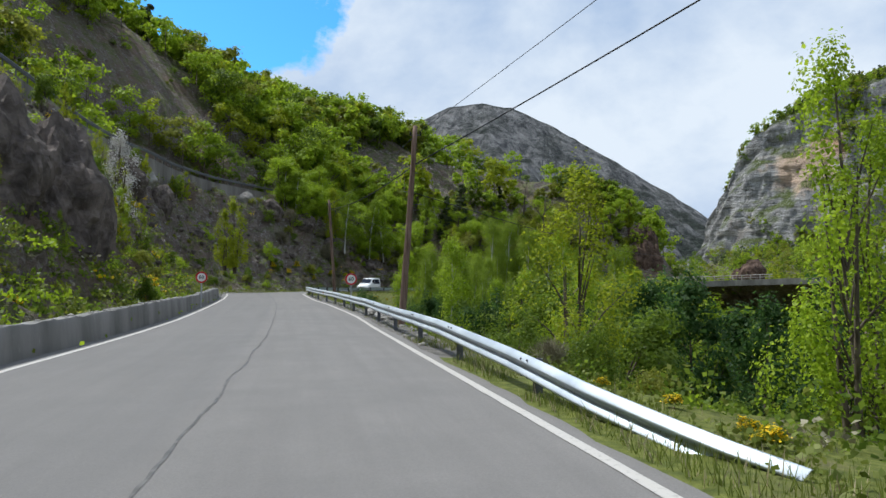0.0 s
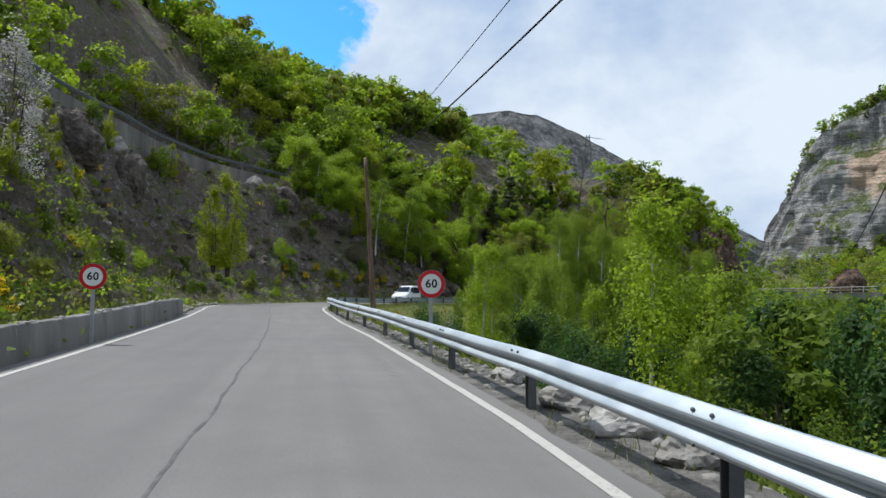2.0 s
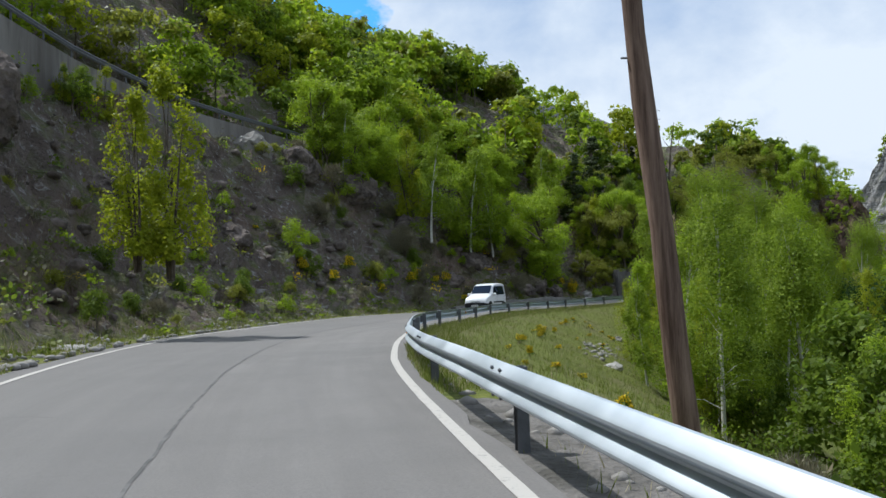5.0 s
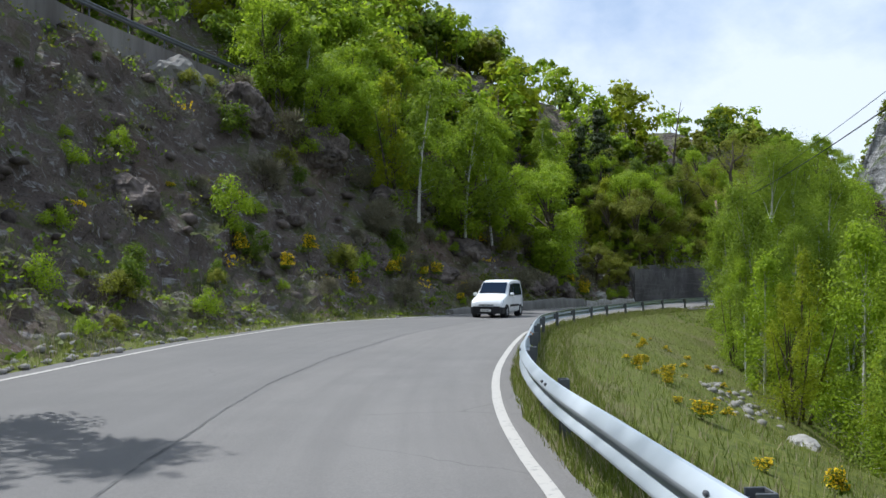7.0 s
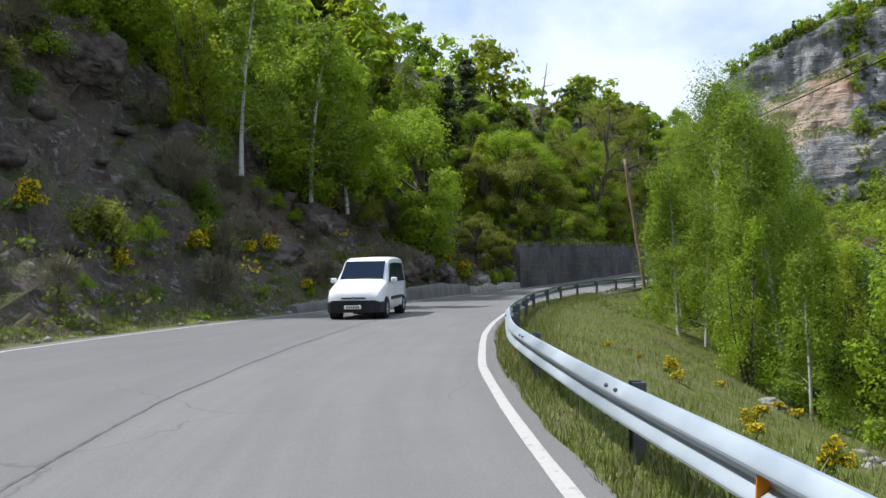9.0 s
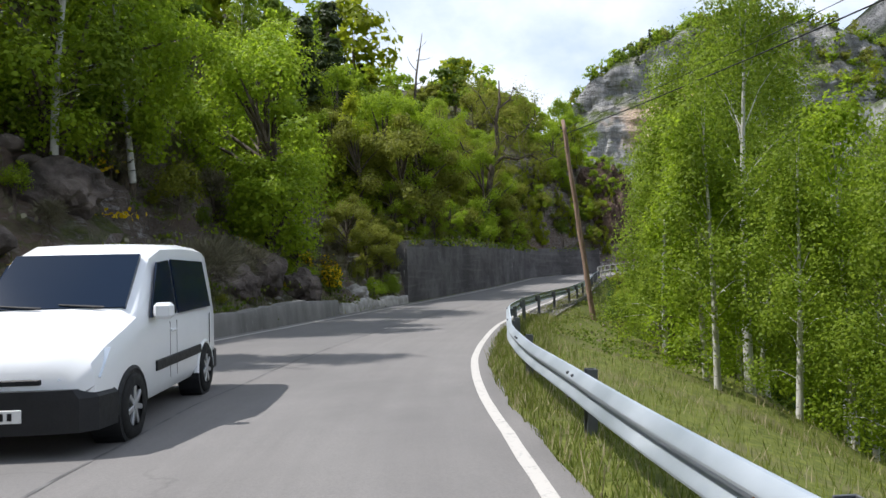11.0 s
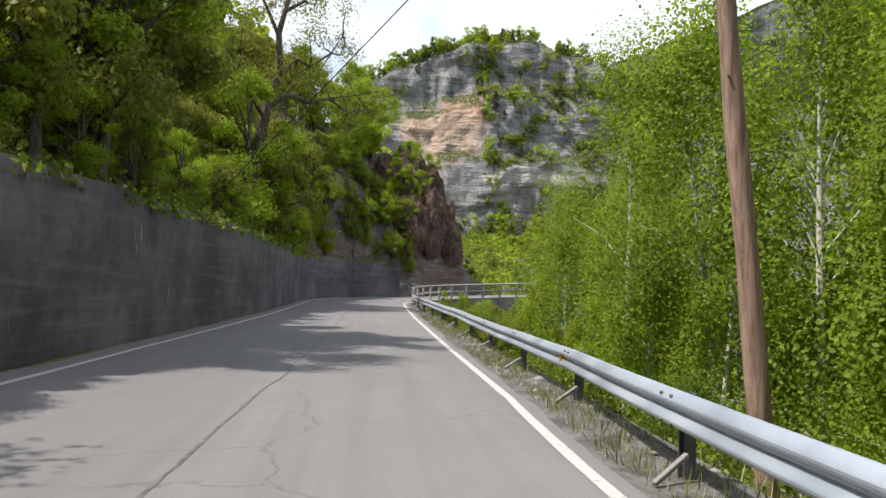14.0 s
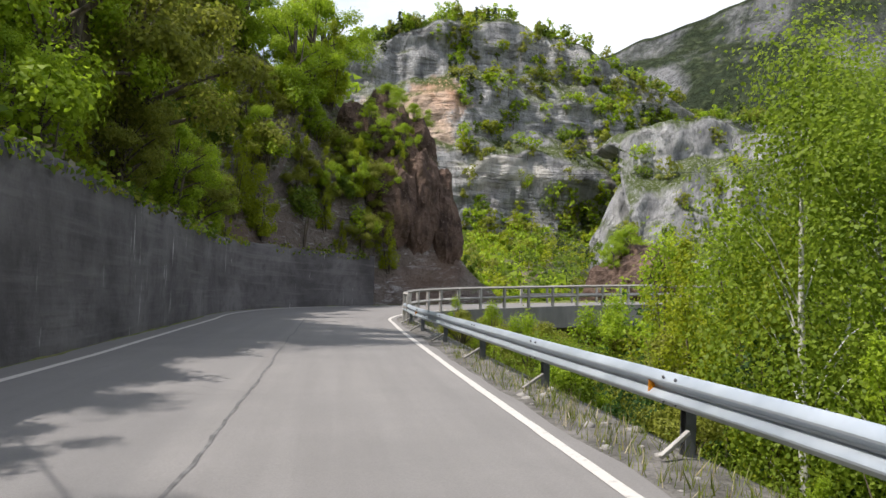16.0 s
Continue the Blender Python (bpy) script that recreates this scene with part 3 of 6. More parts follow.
def road_cols(s):
    a, b = d_left(s) - 0.55, d_right(s) + 0.26
    w1 = 0.10 * noise.noise((s * 0.9, 1.7, 0)) + 0.04 * noise.noise((s * 4.1, 1.7, 0))
    w2 = 0.10 * noise.noise((s * 0.8, 7.7, 0)) + 0.05 * noise.noise((s * 3.7, 7.7, 0))
    return [at(s, a + w2, -0.12), at(s, a + w2, 0.0)] + [at(s, a + 0.3 + (b - a - 0.6) * k / 8, 0.0) for k in range(9)] + [at(s, b + w1, 0.0), at(s, b + w1, -0.12)]


road_me = sheet("road", s_fine, road_cols, ASPHALT, smooth=False)
uvs = road_me.uv_layers.new(name="UVMap")
per_row = 13
for loop in road_me.loops:
    i, j = divmod(loop.vertex_index, per_row)
    ss = float(s_fine[i])
    a, b = d_left(ss) - 0.55, d_right(ss) + 0.26
    uvs.data[loop.index].uv = (a + (b - a) * min(1.0, max(0.0, (j - 1) / 10)) - float(np.interp(ss, [-30, 51, 70, 84, 95, 110, 170], [0, -0.3, -1.15, -2.0, -1.5, -0.4, 0.2])), ss)
tagged(new("road", road_me), "worn grey asphalt road winding along the hillside", "road", kind="structure")


def strip(name, s0, s1, offset, half, h, material, label, step=0.5, ragged=0.0):
    ss = np.arange(s0, s1, step)
    col = lambda s: [at(s, offset(s) - half - ragged * noise.noise((s * 2.3, 3, 1)), h), at(s, offset(s) + half + ragged * noise.noise((s * 2.7, 9, 1)), h)]
    return tagged(new(name, sheet(name, ss, col, material, smooth=False)), label, "road marking", kind="structure")


strip("edge_line_right", -30, S_END, d_right, 0.062, 0.006, LINE, "worn white edge line painted on the asphalt", ragged=0.012)
strip("edge_line_left", -30, S_END, d_left, 0.062, 0.006, LINE, "worn white edge line beside the bank", ragged=0.015)
SEAM_S = [-30, 4, 20, 40, 51, 60, 70, 77, 84, 95, 110, 130, 145, 170]
SEAM_D = [-1.15, -1.14, -1.05, -1.14, -1.4, -1.8, -2.25, -2.85, -3.1, -2.6, -1.5, -1.1, -0.9, -0.8]
strip("road_seam", -30, 168, lambda s: float(np.interp(s, SEAM_S, SEAM_D)) + 0.07 * noise.noise((s * 0.5, 0, 4)) + 0.02 * noise.noise((s * 2.9, 0, 4)), 0.018, 0.004, SEAM,
      "dark cracked seam between the two lanes", 0.25, 0.022)

# gravel verge beside the asphalt
for k, (s0, s1, mat_, lab) in enumerate(((-30, 14, MEADOW, "strip of short grass beside the road"), (14, 56, GRAVEL, "strip of gravel and soil beside the road"),
                                         (56, 116, MEADOW, "strip of grass under the guardrail"), (116, 168, GRAVEL, "strip of gravel and stones under the guardrail"))):
    tagged(new("verge_right", sheet("verge_right", s_fine[(s_fine >= s0 - 0.5) & (s_fine < s1)], lambda s: [at(s, d_right(s) + 0.2, -0.02), at(s, d_right(s) + 0.7, -0.025 + 0.05 * noise.noise((s, 2, 0))),
       at(s, d_right(s) + 1.0, -0.03 + 0.08 * noise.noise((s * 1.7, 3, 0))), at(s, d_right(s) + VERGE + 0.15, -0.07)], mat_)), lab, "verge", kind="structure")
tagged(new("verge_left", sheet("verge_left", s_fine, lambda s: [at(s, d_left(s) - 0.5, -0.02), at(s, d_left(s) - 0.8, 0.03 + 0.08 * noise.noise((s, 5, 0))),
       at(s, d_left(s) - 1.2, 0.10 + 0.15 * noise.noise((s * 1.3, 6, 0)))], MEADOW)), "narrow grassy strip at the foot of the bank", "verge", kind="structure")

# ---- guardrail ----
RAIL_TOP = 0.69
W_SECTION = [(0.0, 0.0), (0.018, -0.004), (0.078, -0.062), (0.088, -0.078), (0.086, -0.094), (0.022, -0.138), (0.012, -0.148), (0.012, -0.166), (0.024, -0.176), (0.078, -0.222), (0.088, -0.238), (0.086, -0.254), (0.020, -0.300), (0.0, -0.31)]


def rail_d(s):
    return d_right(s) + float(np.interp(s, [4.7, 5.3, 7.4, 9.8, 14, 20, 30, 45, 51, 57, 63, 68, 72, 76, 79, 82, 87, 92, 98, 105, 110, 114, 118, 125, 140, 150, 158, 170],
                                        [1.32, 0.95, 0.65, 0.53, 0.44, 0.40, 0.38, 0.42, 0.26, 0.22, 0.36, 0.37, 0.42, 0.55, 0.58, 0.55, 0.48, 0.55, 0.68, 0.66, 0.45, 0.46, 0.55, 0.85, 1.05, 0.8, 0.55, 0.6]))


def rail_h(s):
    return RAIL_TOP - float(np.interp(s, [4.7, 5.3, 7.4, 9.8, 14, 17], [0.66, 0.53, 0.35, 0.18, 0.03, 0.0])) - float(np.interp(s, [54, 62, 95, 105, 112, 118], [0.0, 0.12, 0.12, 0.09, 0.04, 0.0])) + 0.012 * noise.noise((s * 0.4, 0, 2))


def beam_mesh(s0, s1):
    ss = np.linspace(s0, s1, max(3, int((s1 - s0) / 0.5) + 1))
    verts, faces = [], []
    n = len(W_SECTION)
    for s in ss:
        for o, z in W_SECTION:
            verts.append(tuple(at(s, rail_d(s) - o, rail_h(s) + z)))
        for o, z in reversed(W_SECTION):
            verts.append(tuple(at(s, rail_d(s) - o + 0.006, rail_h(s) + z - 0.002)))
    k = 2 * n
    for i in range(len(ss) - 1):
        for j in range(k):
            a, b = i * k + j, i * k + (j + 1) % k
            faces.append((a, b, b + k, a + k))
    faces.append(tuple(range(k))[::-1])
    faces.append(tuple(range((len(ss) - 1) * k, len(ss) * k)))
    me = mesh("w_beam", verts, faces, STEEL)
    me.polygons.foreach_set("use_smooth", np.ones(len(me.polygons), dtype=bool))
    me.set_sharp_from_angle(angle=radians(24))
    return me


rail = root("guardrail", Matrix(), "galvanised steel crash barrier with two-wave beam on posts", "guardrail")
post_bm = box(0.10, 0.012, 1.25, (0, 0.05, -0.60), 0.003)
box(0.10, 0.012, 1.25, (0, -0.05, -0.60), 0.003, post_bm)
box(0.012, 0.09, 1.25, (0.044, 0, -0.60), 0.003, post_bm)
post_me = bpy.data.meshes.new("post")
post_bm.to_mesh(post_me)
post_me.materials.append(POST_STEEL)
spacer_bm = box(0.07, 0.09, 0.20, (0, 0, 0), 0.01)
spacer_me = bpy.data.meshes.new("spacer")
spacer_bm.to_mesh(spacer_me)
spacer_me.materials.append(POST_STEEL)
bolt_bm = bmesh.new()
bmesh.ops.create_uvsphere(bolt_bm, u_segments=8, v_segments=5, radius=0.016)
bolt_me = bpy.data.meshes.new("bolt")
bolt_bm.to_mesh(bolt_me)
bolt_me.materials.append(POST_STEEL)
refl_bm = bmesh.new()
_v = [refl_bm.verts.new(c) for c in ((-0.02, -0.004, -0.06), (0.075, -0.004, -0.05), (0.07, -0.004, 0.02), (-0.01, -0.004, 0.085), (-0.02, 0.006, -0.06), (0.075, 0.006, -0.05), (0.07, 0.006, 0.02), (-0.01, 0.006, 0.085))]
for f in ((0, 1, 2, 3), (7, 6, 5, 4), (0, 4, 5, 1), (1, 5, 6, 2), (2, 6, 7, 3), (3, 7, 4, 0)):
    refl_bm.faces.new([_v[k] for k in f])
refl_me = bpy.data.meshes.new("reflector")
refl_bm.to_mesh(refl_me)
refl_me.materials.append(AMBER)
strut_bm = box(0.045, 0.42, 0.04, (0, 0, 0), 0.006)
strut_me = bpy.data.meshes.new("strut")
strut_bm.to_mesh(strut_me)
strut_me.materials.append(STONE)
s, RAIL_END, i = 4.7, 163.0, 0
while s < RAIL_END:
    under("w_beam", beam_mesh(s, min(RAIL_END, s + 4.03)), rail)
    sp = s + 0.25
    if sp > 6:
        p = at(sp, rail_d(sp) + 0.12, rail_h(sp) + (-0.03 if 60 < sp < 116 else -0.06))
        lean = pose(*p, 0, random.uniform(-2, 2), along(sp))
        under("post", post_me, rail).matrix_world = lean
        under("spacer", spacer_me, rail).matrix_world = pose(*at(sp, rail_d(sp) + 0.035, rail_h(sp) - 0.155), 0, 0, along(sp))
        for ds in (-0.11, 0.11):
            for dz in (-0.045, -0.265):
                under("bolt", bolt_me, rail).matrix_world = pose(*at(sp + ds, rail_d(sp + ds) - 0.077, rail_h(sp) + dz), 0, 0, along(sp))
        if sp > 116:
            under("strut", strut_me, rail, "pale weathered wooden strut").matrix_world = pose(*at(sp - 0.2, rail_d(sp) - 0.12, 0.10), 26, 0, along(sp) - 65)
        if i % 4 == 2 and sp > 30:
            under("reflector", refl_me, rail, "amber reflector plate").matrix_world = pose(*at(sp + 0.4, rail_d(sp + 0.4) - 0.06, rail_h(sp) - 0.16), 0, 0, along(sp))
    s += 4.0
    i += 1

under("reflector", refl_me, rail, "amber reflector plate").matrix_world = pose(*at(78.9, rail_d(78.9) - 0.06, rail_h(78.9) - 0.16), 0, 0, along(78.9))

# ---- utility poles and wires ----


def utility_pole(at_, height, lean_x, lean_y, mat, label, r0=0.13):
    ob = root("utility_pole", Matrix.Translation(at_), label, "utility pole", "poles along the road")
    bm = bmesh.new()
    n = 14
    tube(bm, [(lean_x * k / n + 0.03 * noise.noise((k * 0.5, lean_x, 1)), lean_y * k / n, -0.8 + (height + 0.8) * k / n) for k in range(n + 1)], [r0 - (r0 * 0.38) * k / n + 0.004 * math.sin(k * 2.1) for k in range(n + 1)], 10)
    part("shaft", bm, mat, ob, smooth=True)
    bm = bmesh.new()
    tube(bm, [(lean_x * 0.97 - 0.16, lean_y * 0.97, height * 0.955), (lean_x * 0.97 + 0.20, lean_y * 0.97, height * 0.955)], [0.018, 0.018], 6)
    part("bracket", bm, POST_STEEL, ob)
    for dx in (-0.15, 0.18):
        bm = bmesh.new()
        tube(bm, [(lean_x * 0.97 + dx, lean_y * 0.97, height * 0.955 + 0.0), (lean_x * 0.97 + dx, lean_y * 0.97, height * 0.955 + 0.05), (lean_x * 0.97 + dx, lean_y * 0.97, height * 0.955 + 0.10)], [0.02, 0.035, 0.02], 8)
        part("insulator", bm, BLACK, ob)
    for k in range(5):
        f = 0.50 + 0.09 * k
        sgn = 1 if k % 2 else -1
        part("peg", tube(bmesh.new(), [(lean_x * f, lean_y * f, height * f), (lean_x * f + sgn * 0.20, lean_y * f, height * f + 0.01)], [0.011, 0.011], 5), POST_STEEL, ob)
    bm = bmesh.new()
    tube(bm, [(lean_x * 0.62 - 0.05, lean_y * 0.62, height * 0.62), (lean_x * 0.62 + 0.42, lean_y * 0.62, height * 0.62)], [0.014, 0.014], 6)
    part("step_iron", bm, POST_STEEL, ob)
    return Vector(at_) + Vector((lean_x, lean_y, height)) * 0.955


top_a = utility_pole((-1.43, 23.4, -0.3), 6.9, 0.52, 0.0, POLE, "tall weathered brown timber pole behind the guardrail")
top_b = utility_pole((-7.94, 53.0, -0.1), 7.7, -0.62, 0.1, POLE, "slender brown timber pole at the bend")
top_c = utility_pole((8.73, 113.9, -0.7), 8.7, -1.15, 0.40, POLE_GREY, "leaning weathered reddish timber pole among birches")


def wire(a, b, sag, r=0.014):
    cu = bpy.data.curves.new("power_line", "CURVE")
    cu.dimensions, cu.bevel_depth, cu.bevel_resolution = "3D", r, 1
    sp = cu.splines.new("POLY")
    n = 24
    sp.points.add(n)
    for k in range(n + 1):
        f = k / n
        p = Vector(a).lerp(Vector(b), f)
        sp.points[k].co = (p.x, p.y, p.z - 4 * sag * f * (1 - f), 1)
    cu.materials.append(CABLE)
    tagged(new("power_line", cu), "thin black overhead wire slung between poles", "power line", "overhead wires")


low_a = top_a + Vector((0.05, 0, -0.95))
wire(low_a, (17.9, -14.6, 9.9), 0.3, 0.017)
wire(top_a, (18.9, -14.6, 13.1), 0.3, 0.009)
low_b = top_b + Vector((0.05, 0, -0.35))
wire(low_a, low_b, 0.35, 0.017)
wire(top_a, top_b, 0.30, 0.009)
wire(low_b, top_c + Vector((0.1, 0, -0.2)), 0.9, 0.017)
wire(top_b, top_c, 0.8, 0.009)
wire(top_a + Vector((-0.1, 0, -1.9)), (78.0, 182.0, 17.0), 5.0, 0.014)
wire(top_c, (16.2, 146.5, 3.2), 0.3, 0.012)

# ---- speed limit signs ----


def speed_sign(at_, turn, height, label):
    ob = root("speed_sign", pose(*at_, 0, 0, turn), label, "road sign", "speed limit signs")
    part("post", box(0.08, 0.045, height + 0.9, (0, 0.035, (height - 0.5) / 2), 0.006), SIGN_BACK, ob)

    def disc(r, y0, y1, n=40):
        bm = bmesh.new()
        rings = [[bm.verts.new((r * math.cos(k * math.tau / n), y, height + r * math.sin(k * math.tau / n))) for k in range(n)] for y in (y0, y1)]
        bm.faces.new(rings[0])
        bm.faces.new(rings[1][::-1])
        for k in range(n):
            bm.faces.new((rings[0][k], rings[1][k], rings[1][(k + 1) % n], rings[0][(k + 1) % n]))
        bmesh.ops.recalc_face_normals(bm, faces=bm.faces)
        return bm
    part("backplate", disc(0.30, -0.006, 0.010), SIGN_BACK, ob)
    part("red_ring", disc(0.295, -0.012, -0.006), RED, ob, "red ring")
    part("white_face", disc(0.215, -0.016, -0.012), WHITE, ob, "white face")
    cu = bpy.data.curves.new("numerals", "FONT")
    cu.body, cu.size, cu.align_x, cu.align_y, cu.extrude, cu.offset = "60", 0.245, "CENTER", "CENTER", 0.0015, 0.006
    cu.space_character = 1.08
    tmp = new("numerals", cu)
    me = bpy.data.meshes.new_from_object(tmp)
    bpy.data.objects.remove(tmp)
    me.materials.clear()
    me.materials.append(BLACK)
    under("numerals", me, ob, "black numerals 60").matrix_local = pose(0, -0.019, height, 90, 0, 0)
    return ob


speed_sign((-4.62, 35.76, -0.15), 6, 1.72, "round speed limit sign reading 60, red ring, grey post")
speed_sign((-12.4, 36.5, 0.25), 12, 1.42, "round speed limit sign reading 60 behind the low wall")

# ---- low walls and the retaining wall on the left ----


def wall_strip(name, s0, s1, offset, thick, height, material, label, step=0.5, wob=0.03, kind="structure", cat="wall", below=0.3):
    ss = np.arange(s0, s1 + 0.01, step)
    verts, faces = [], []
    for s in ss:
        hh = height(s) + wob * noise.noise((s * 1.3, 5, 2)) + wob * 0.6 * noise.noise((s * 4.7, 5, 2))
        a = offset(s) + wob * 0.4 * noise.noise((s * 1.1, 8, 2))
        for d, h in ((a, -below), (a - 0.01, 0.05), (a - 0.03, hh * 0.55), (a - 0.05, hh - 0.05), (a - 0.08, hh), (a - thick + 0.03, hh - 0.01), (a - thick, hh - 0.05), (a - thick, -below)):
            verts.append(tuple(at(s, d, h)))
    k = 8
    for i in range(len(ss) - 1):
        for j in range(k):
            x, y = i * k + j, i * k + (j + 1) % k
            faces.append((x, y, y + k, x + k))
    faces.append(tuple(range(k))[::-1])
    faces.append(tuple(range((len(ss) - 1) * k, len(ss) * k)))
    me = mesh(name, verts, faces, material, smooth=True)
    me.set_sharp_from_angle(angle=radians(35))
    return tagged(new(name, me), label, cat, kind=kind)


parapet = wall_strip("low_wall_near", -30, 53, lambda s: d_left(s) - 0.42, 0.45, lambda s: 0.66 + 0.03 * math.sin(s * 0.3), CONCRETE, "low grey concrete wall with crumbling pale top")
wall_strip("low_wall_bend", 100.5, 116.9, lambda s: d_left(s) - 0.42, 0.5, lambda s: float(np.interp(s, [100.5, 103, 108, 112, 116], [0.25, 0.46, 0.60, 0.66, 0.62])) + 0.05 * math.sin(s * 0.9), CONCRETE, "low weathered concrete wall at the bank's foot", 0.25, 0.09)
wall_strip("low_wall_short", 117.2, 125.9, lambda s: d_left(s) - 0.45, 0.45, lambda s: 0.42 + 0.06 * math.sin(s * 2), STONE, "short pale stone kerb wall at the bank's foot", 0.25, 0.09)
WALL_S, WALL_H = [126, 130, 145, 168, 173.4], [3.2, 3.35, 3.4, 3.05, 2.85]
wall_strip("retaining_wall", 126.2, 173.4, lambda s: d_left(s) - 0.62, 0.6, lambda s: float(np.interp(s, WALL_S, WALL_H)), STAINED_SHADE, "tall dark grey concrete retaining wall with streaks, darkened for shade", 0.4, 0.10)
# pale crumbled stones on top of the near low wall
stone_meshes, pebble_meshes = [], []
for k in range(10):
    bm = bmesh.new()
    bmesh.ops.create_icosphere(bm, subdivisions=2 if k < 5 else 1, radius=0.5)
    for v in bm.verts:
        v.co *= 1 + 0.45 * noise.noise(v.co * 1.7 + Vector((k * 9.0, 0, 0)))
        v.co.x *= 1.25
        v.co.z *= 0.72
    me = bpy.data.meshes.new("stone")
    bm.to_mesh(me)
    bm.free()
    me.materials.append(STONE)
    (stone_meshes if k < 5 else pebble_meshes).append(me)
rng = np.random.default_rng(11)
for k in range(150):
    s = rng.uniform(6, 52.5)
    size = rng.uniform(0.05, 0.14)
    st = under("stone", stone_meshes[k % 5], parapet)
    st.matrix_world = pose(*at(s, d_left(s) - rng.uniform(0.5, 0.8), 0.645 + 0.03 * math.sin(s * 0.3) + size * 0.2), 0, 0, rng.uniform(0, 360)) @ Matrix.Diagonal((size, size, size * 0.8, 1))

# ---- upper road on the hillside: retaining wall and rail ----
up_d = lambda s: d_left(s) - FOOT - float(np.interp(s, [-30, 20, 60, 75, 90, 112], [14.2, 13.5, 11.6, 10.3, 11.8, 14.0]))
UP_H = lambda s: float(np.interp(s, [-30, 60, 112], [14.2, 14.0, 14.2]))


def up_cols(s):
    return [at(s, up_d(s) + 0.05, UP_H(s) - 3.6), at(s, up_d(s), UP_H(s)), at(s, up_d(s), UP_H(s) + 0.25), at(s, up_d(s) - 0.35, UP_H(s) + 0.25), at(s, up_d(s) - 0.36, UP_H(s)), at(s, up_d(s) - 5.0, UP_H(s) + 0.1), at(s, up_d(s) - 5.2, UP_H(s) - 1.5)]


tagged(new("upper_road_wall", sheet("upper_road_wall", np.arange(-10, 112, 1.0), up_cols, STAINED_UP, smooth=False)), "stained concrete retaining wall carrying an upper road", "wall", kind="structure")
up_rail = root("upper_railing", Matrix(), "grey metal railing along the upper road", "railing")
bm_post = box(0.08, 0.08, 0.9, (0, 0, 0.45), 0.01)
up_post = bpy.data.meshes.new("post")
bm_post.to_mesh(up_post)
up_post.materials.append(POST_STEEL)
for s in np.arange(-8, 111, 2.0):
    under("post", up_post, up_rail).matrix_world = pose(*at(s, up_d(s) - 0.17, UP_H(s) + 0.2), 0, 0, along(s))
for s in np.arange(-8, 110, 4.0):
    ss = np.linspace(s, min(110, s + 4.0), 4)
    bm = bmesh.new()
    rows_ = [[bm.verts.new(at(q, up_d(q) - 0.08 + o, UP_H(q) + z)) for o, z in ((0, 0.72), (0.05, 0.80), (0.02, 0.88), (0.05, 0.96), (0, 1.04), (-0.02, 1.04), (-0.02, 0.72))] for q in ss]
    for r0, r1 in zip(rows_, rows_[1:]):
        for k in range(7):
            bm.faces.new((r0[k], r0[(k + 1) % 7], r1[(k + 1) % 7], r1[k]))
    part("rail", bm, POST_STEEL, up_rail)

# ---- bridge railing after the bend ----
bridge = root("bridge_railing", Matrix(), "pale weathered railing with square posts along the bend", "railing")
for side, s0, s1 in (("in", 161, 189), ("out", 182, 200)):
    off = (lambda s: d_right(s) + 0.55) if side == "in" else (lambda s: d_left(s) - 0.45)
    bmp = box(0.13, 0.13, 1.15, (0, 0, 0.5), 0.015)
    mp_ = bpy.data.meshes.new("post")
    bmp.to_mesh(mp_)
    mp_.materials.append(STONE)
    for s in np.arange(s0, s1, 1.7):
        under("post", mp_, bridge).matrix_world = pose(*at(s, off(s), 0), 0, 0, along(s))
    for h in (0.55, 1.05):
        bm = bmesh.new()
        ss = np.arange(s0, s1, 0.8)
        tube(bm, [at(s, off(s), h) for s in ss], [0.07] * len(ss), 4)
        part("rail", bm, STONE, bridge)
tagged(new("bridge_deck", sheet("bridge_deck", np.arange(166, 214, 1.0), lambda s: [at(s, d_right(s) + 0.85, -1.1), at(s, d_right(s) + 0.85, 0.02), at(s, d_right(s) + 0.40, 0.03), at(s, d_right(s) + 0.35, -0.3)], CONCRETE, smooth=False)), "concrete edge of the roadway over the valley", "bridge", kind="structure")

# ---- white van in the other lane ----


def loft(stations, cap=True):
    """Rings of points joined into a closed skin."""
    bm = bmesh.new()
    rings = [[bm.verts.new(c) for c in ring] for ring in stations]
    for a, b in zip(rings, rings[1:]):
        n = len(a)
        for k in range(n):
            bm.faces.new((a[k], a[(k + 1) % n], b[(k + 1) % n], b[k]))
    if cap:
        bm.faces.new(rings[0][::-1])
        bm.faces.new(rings[-1])
    bmesh.ops.recalc_face_normals(bm, faces=bm.faces)
    return bm


def van_ring(y, w, z0, zb, zt, wt_):
    """One cross-section: sill, flank, belt, shoulder, roof edge, roof."""
    half = [(w * 0.90, z0), (w, z0 + 0.14), (w, zb - 0.10), (w * 0.985, zb), (wt_ + (w - wt_) * 0.45, (zb + zt) / 2), (wt_, zt - 0.07), (wt_ * 0.86, zt - 0.015), (wt_ * 0.4, zt)]
    return [(x, y, z) for x, z in half] + [(-x, y, z) for x, z in reversed(half)]


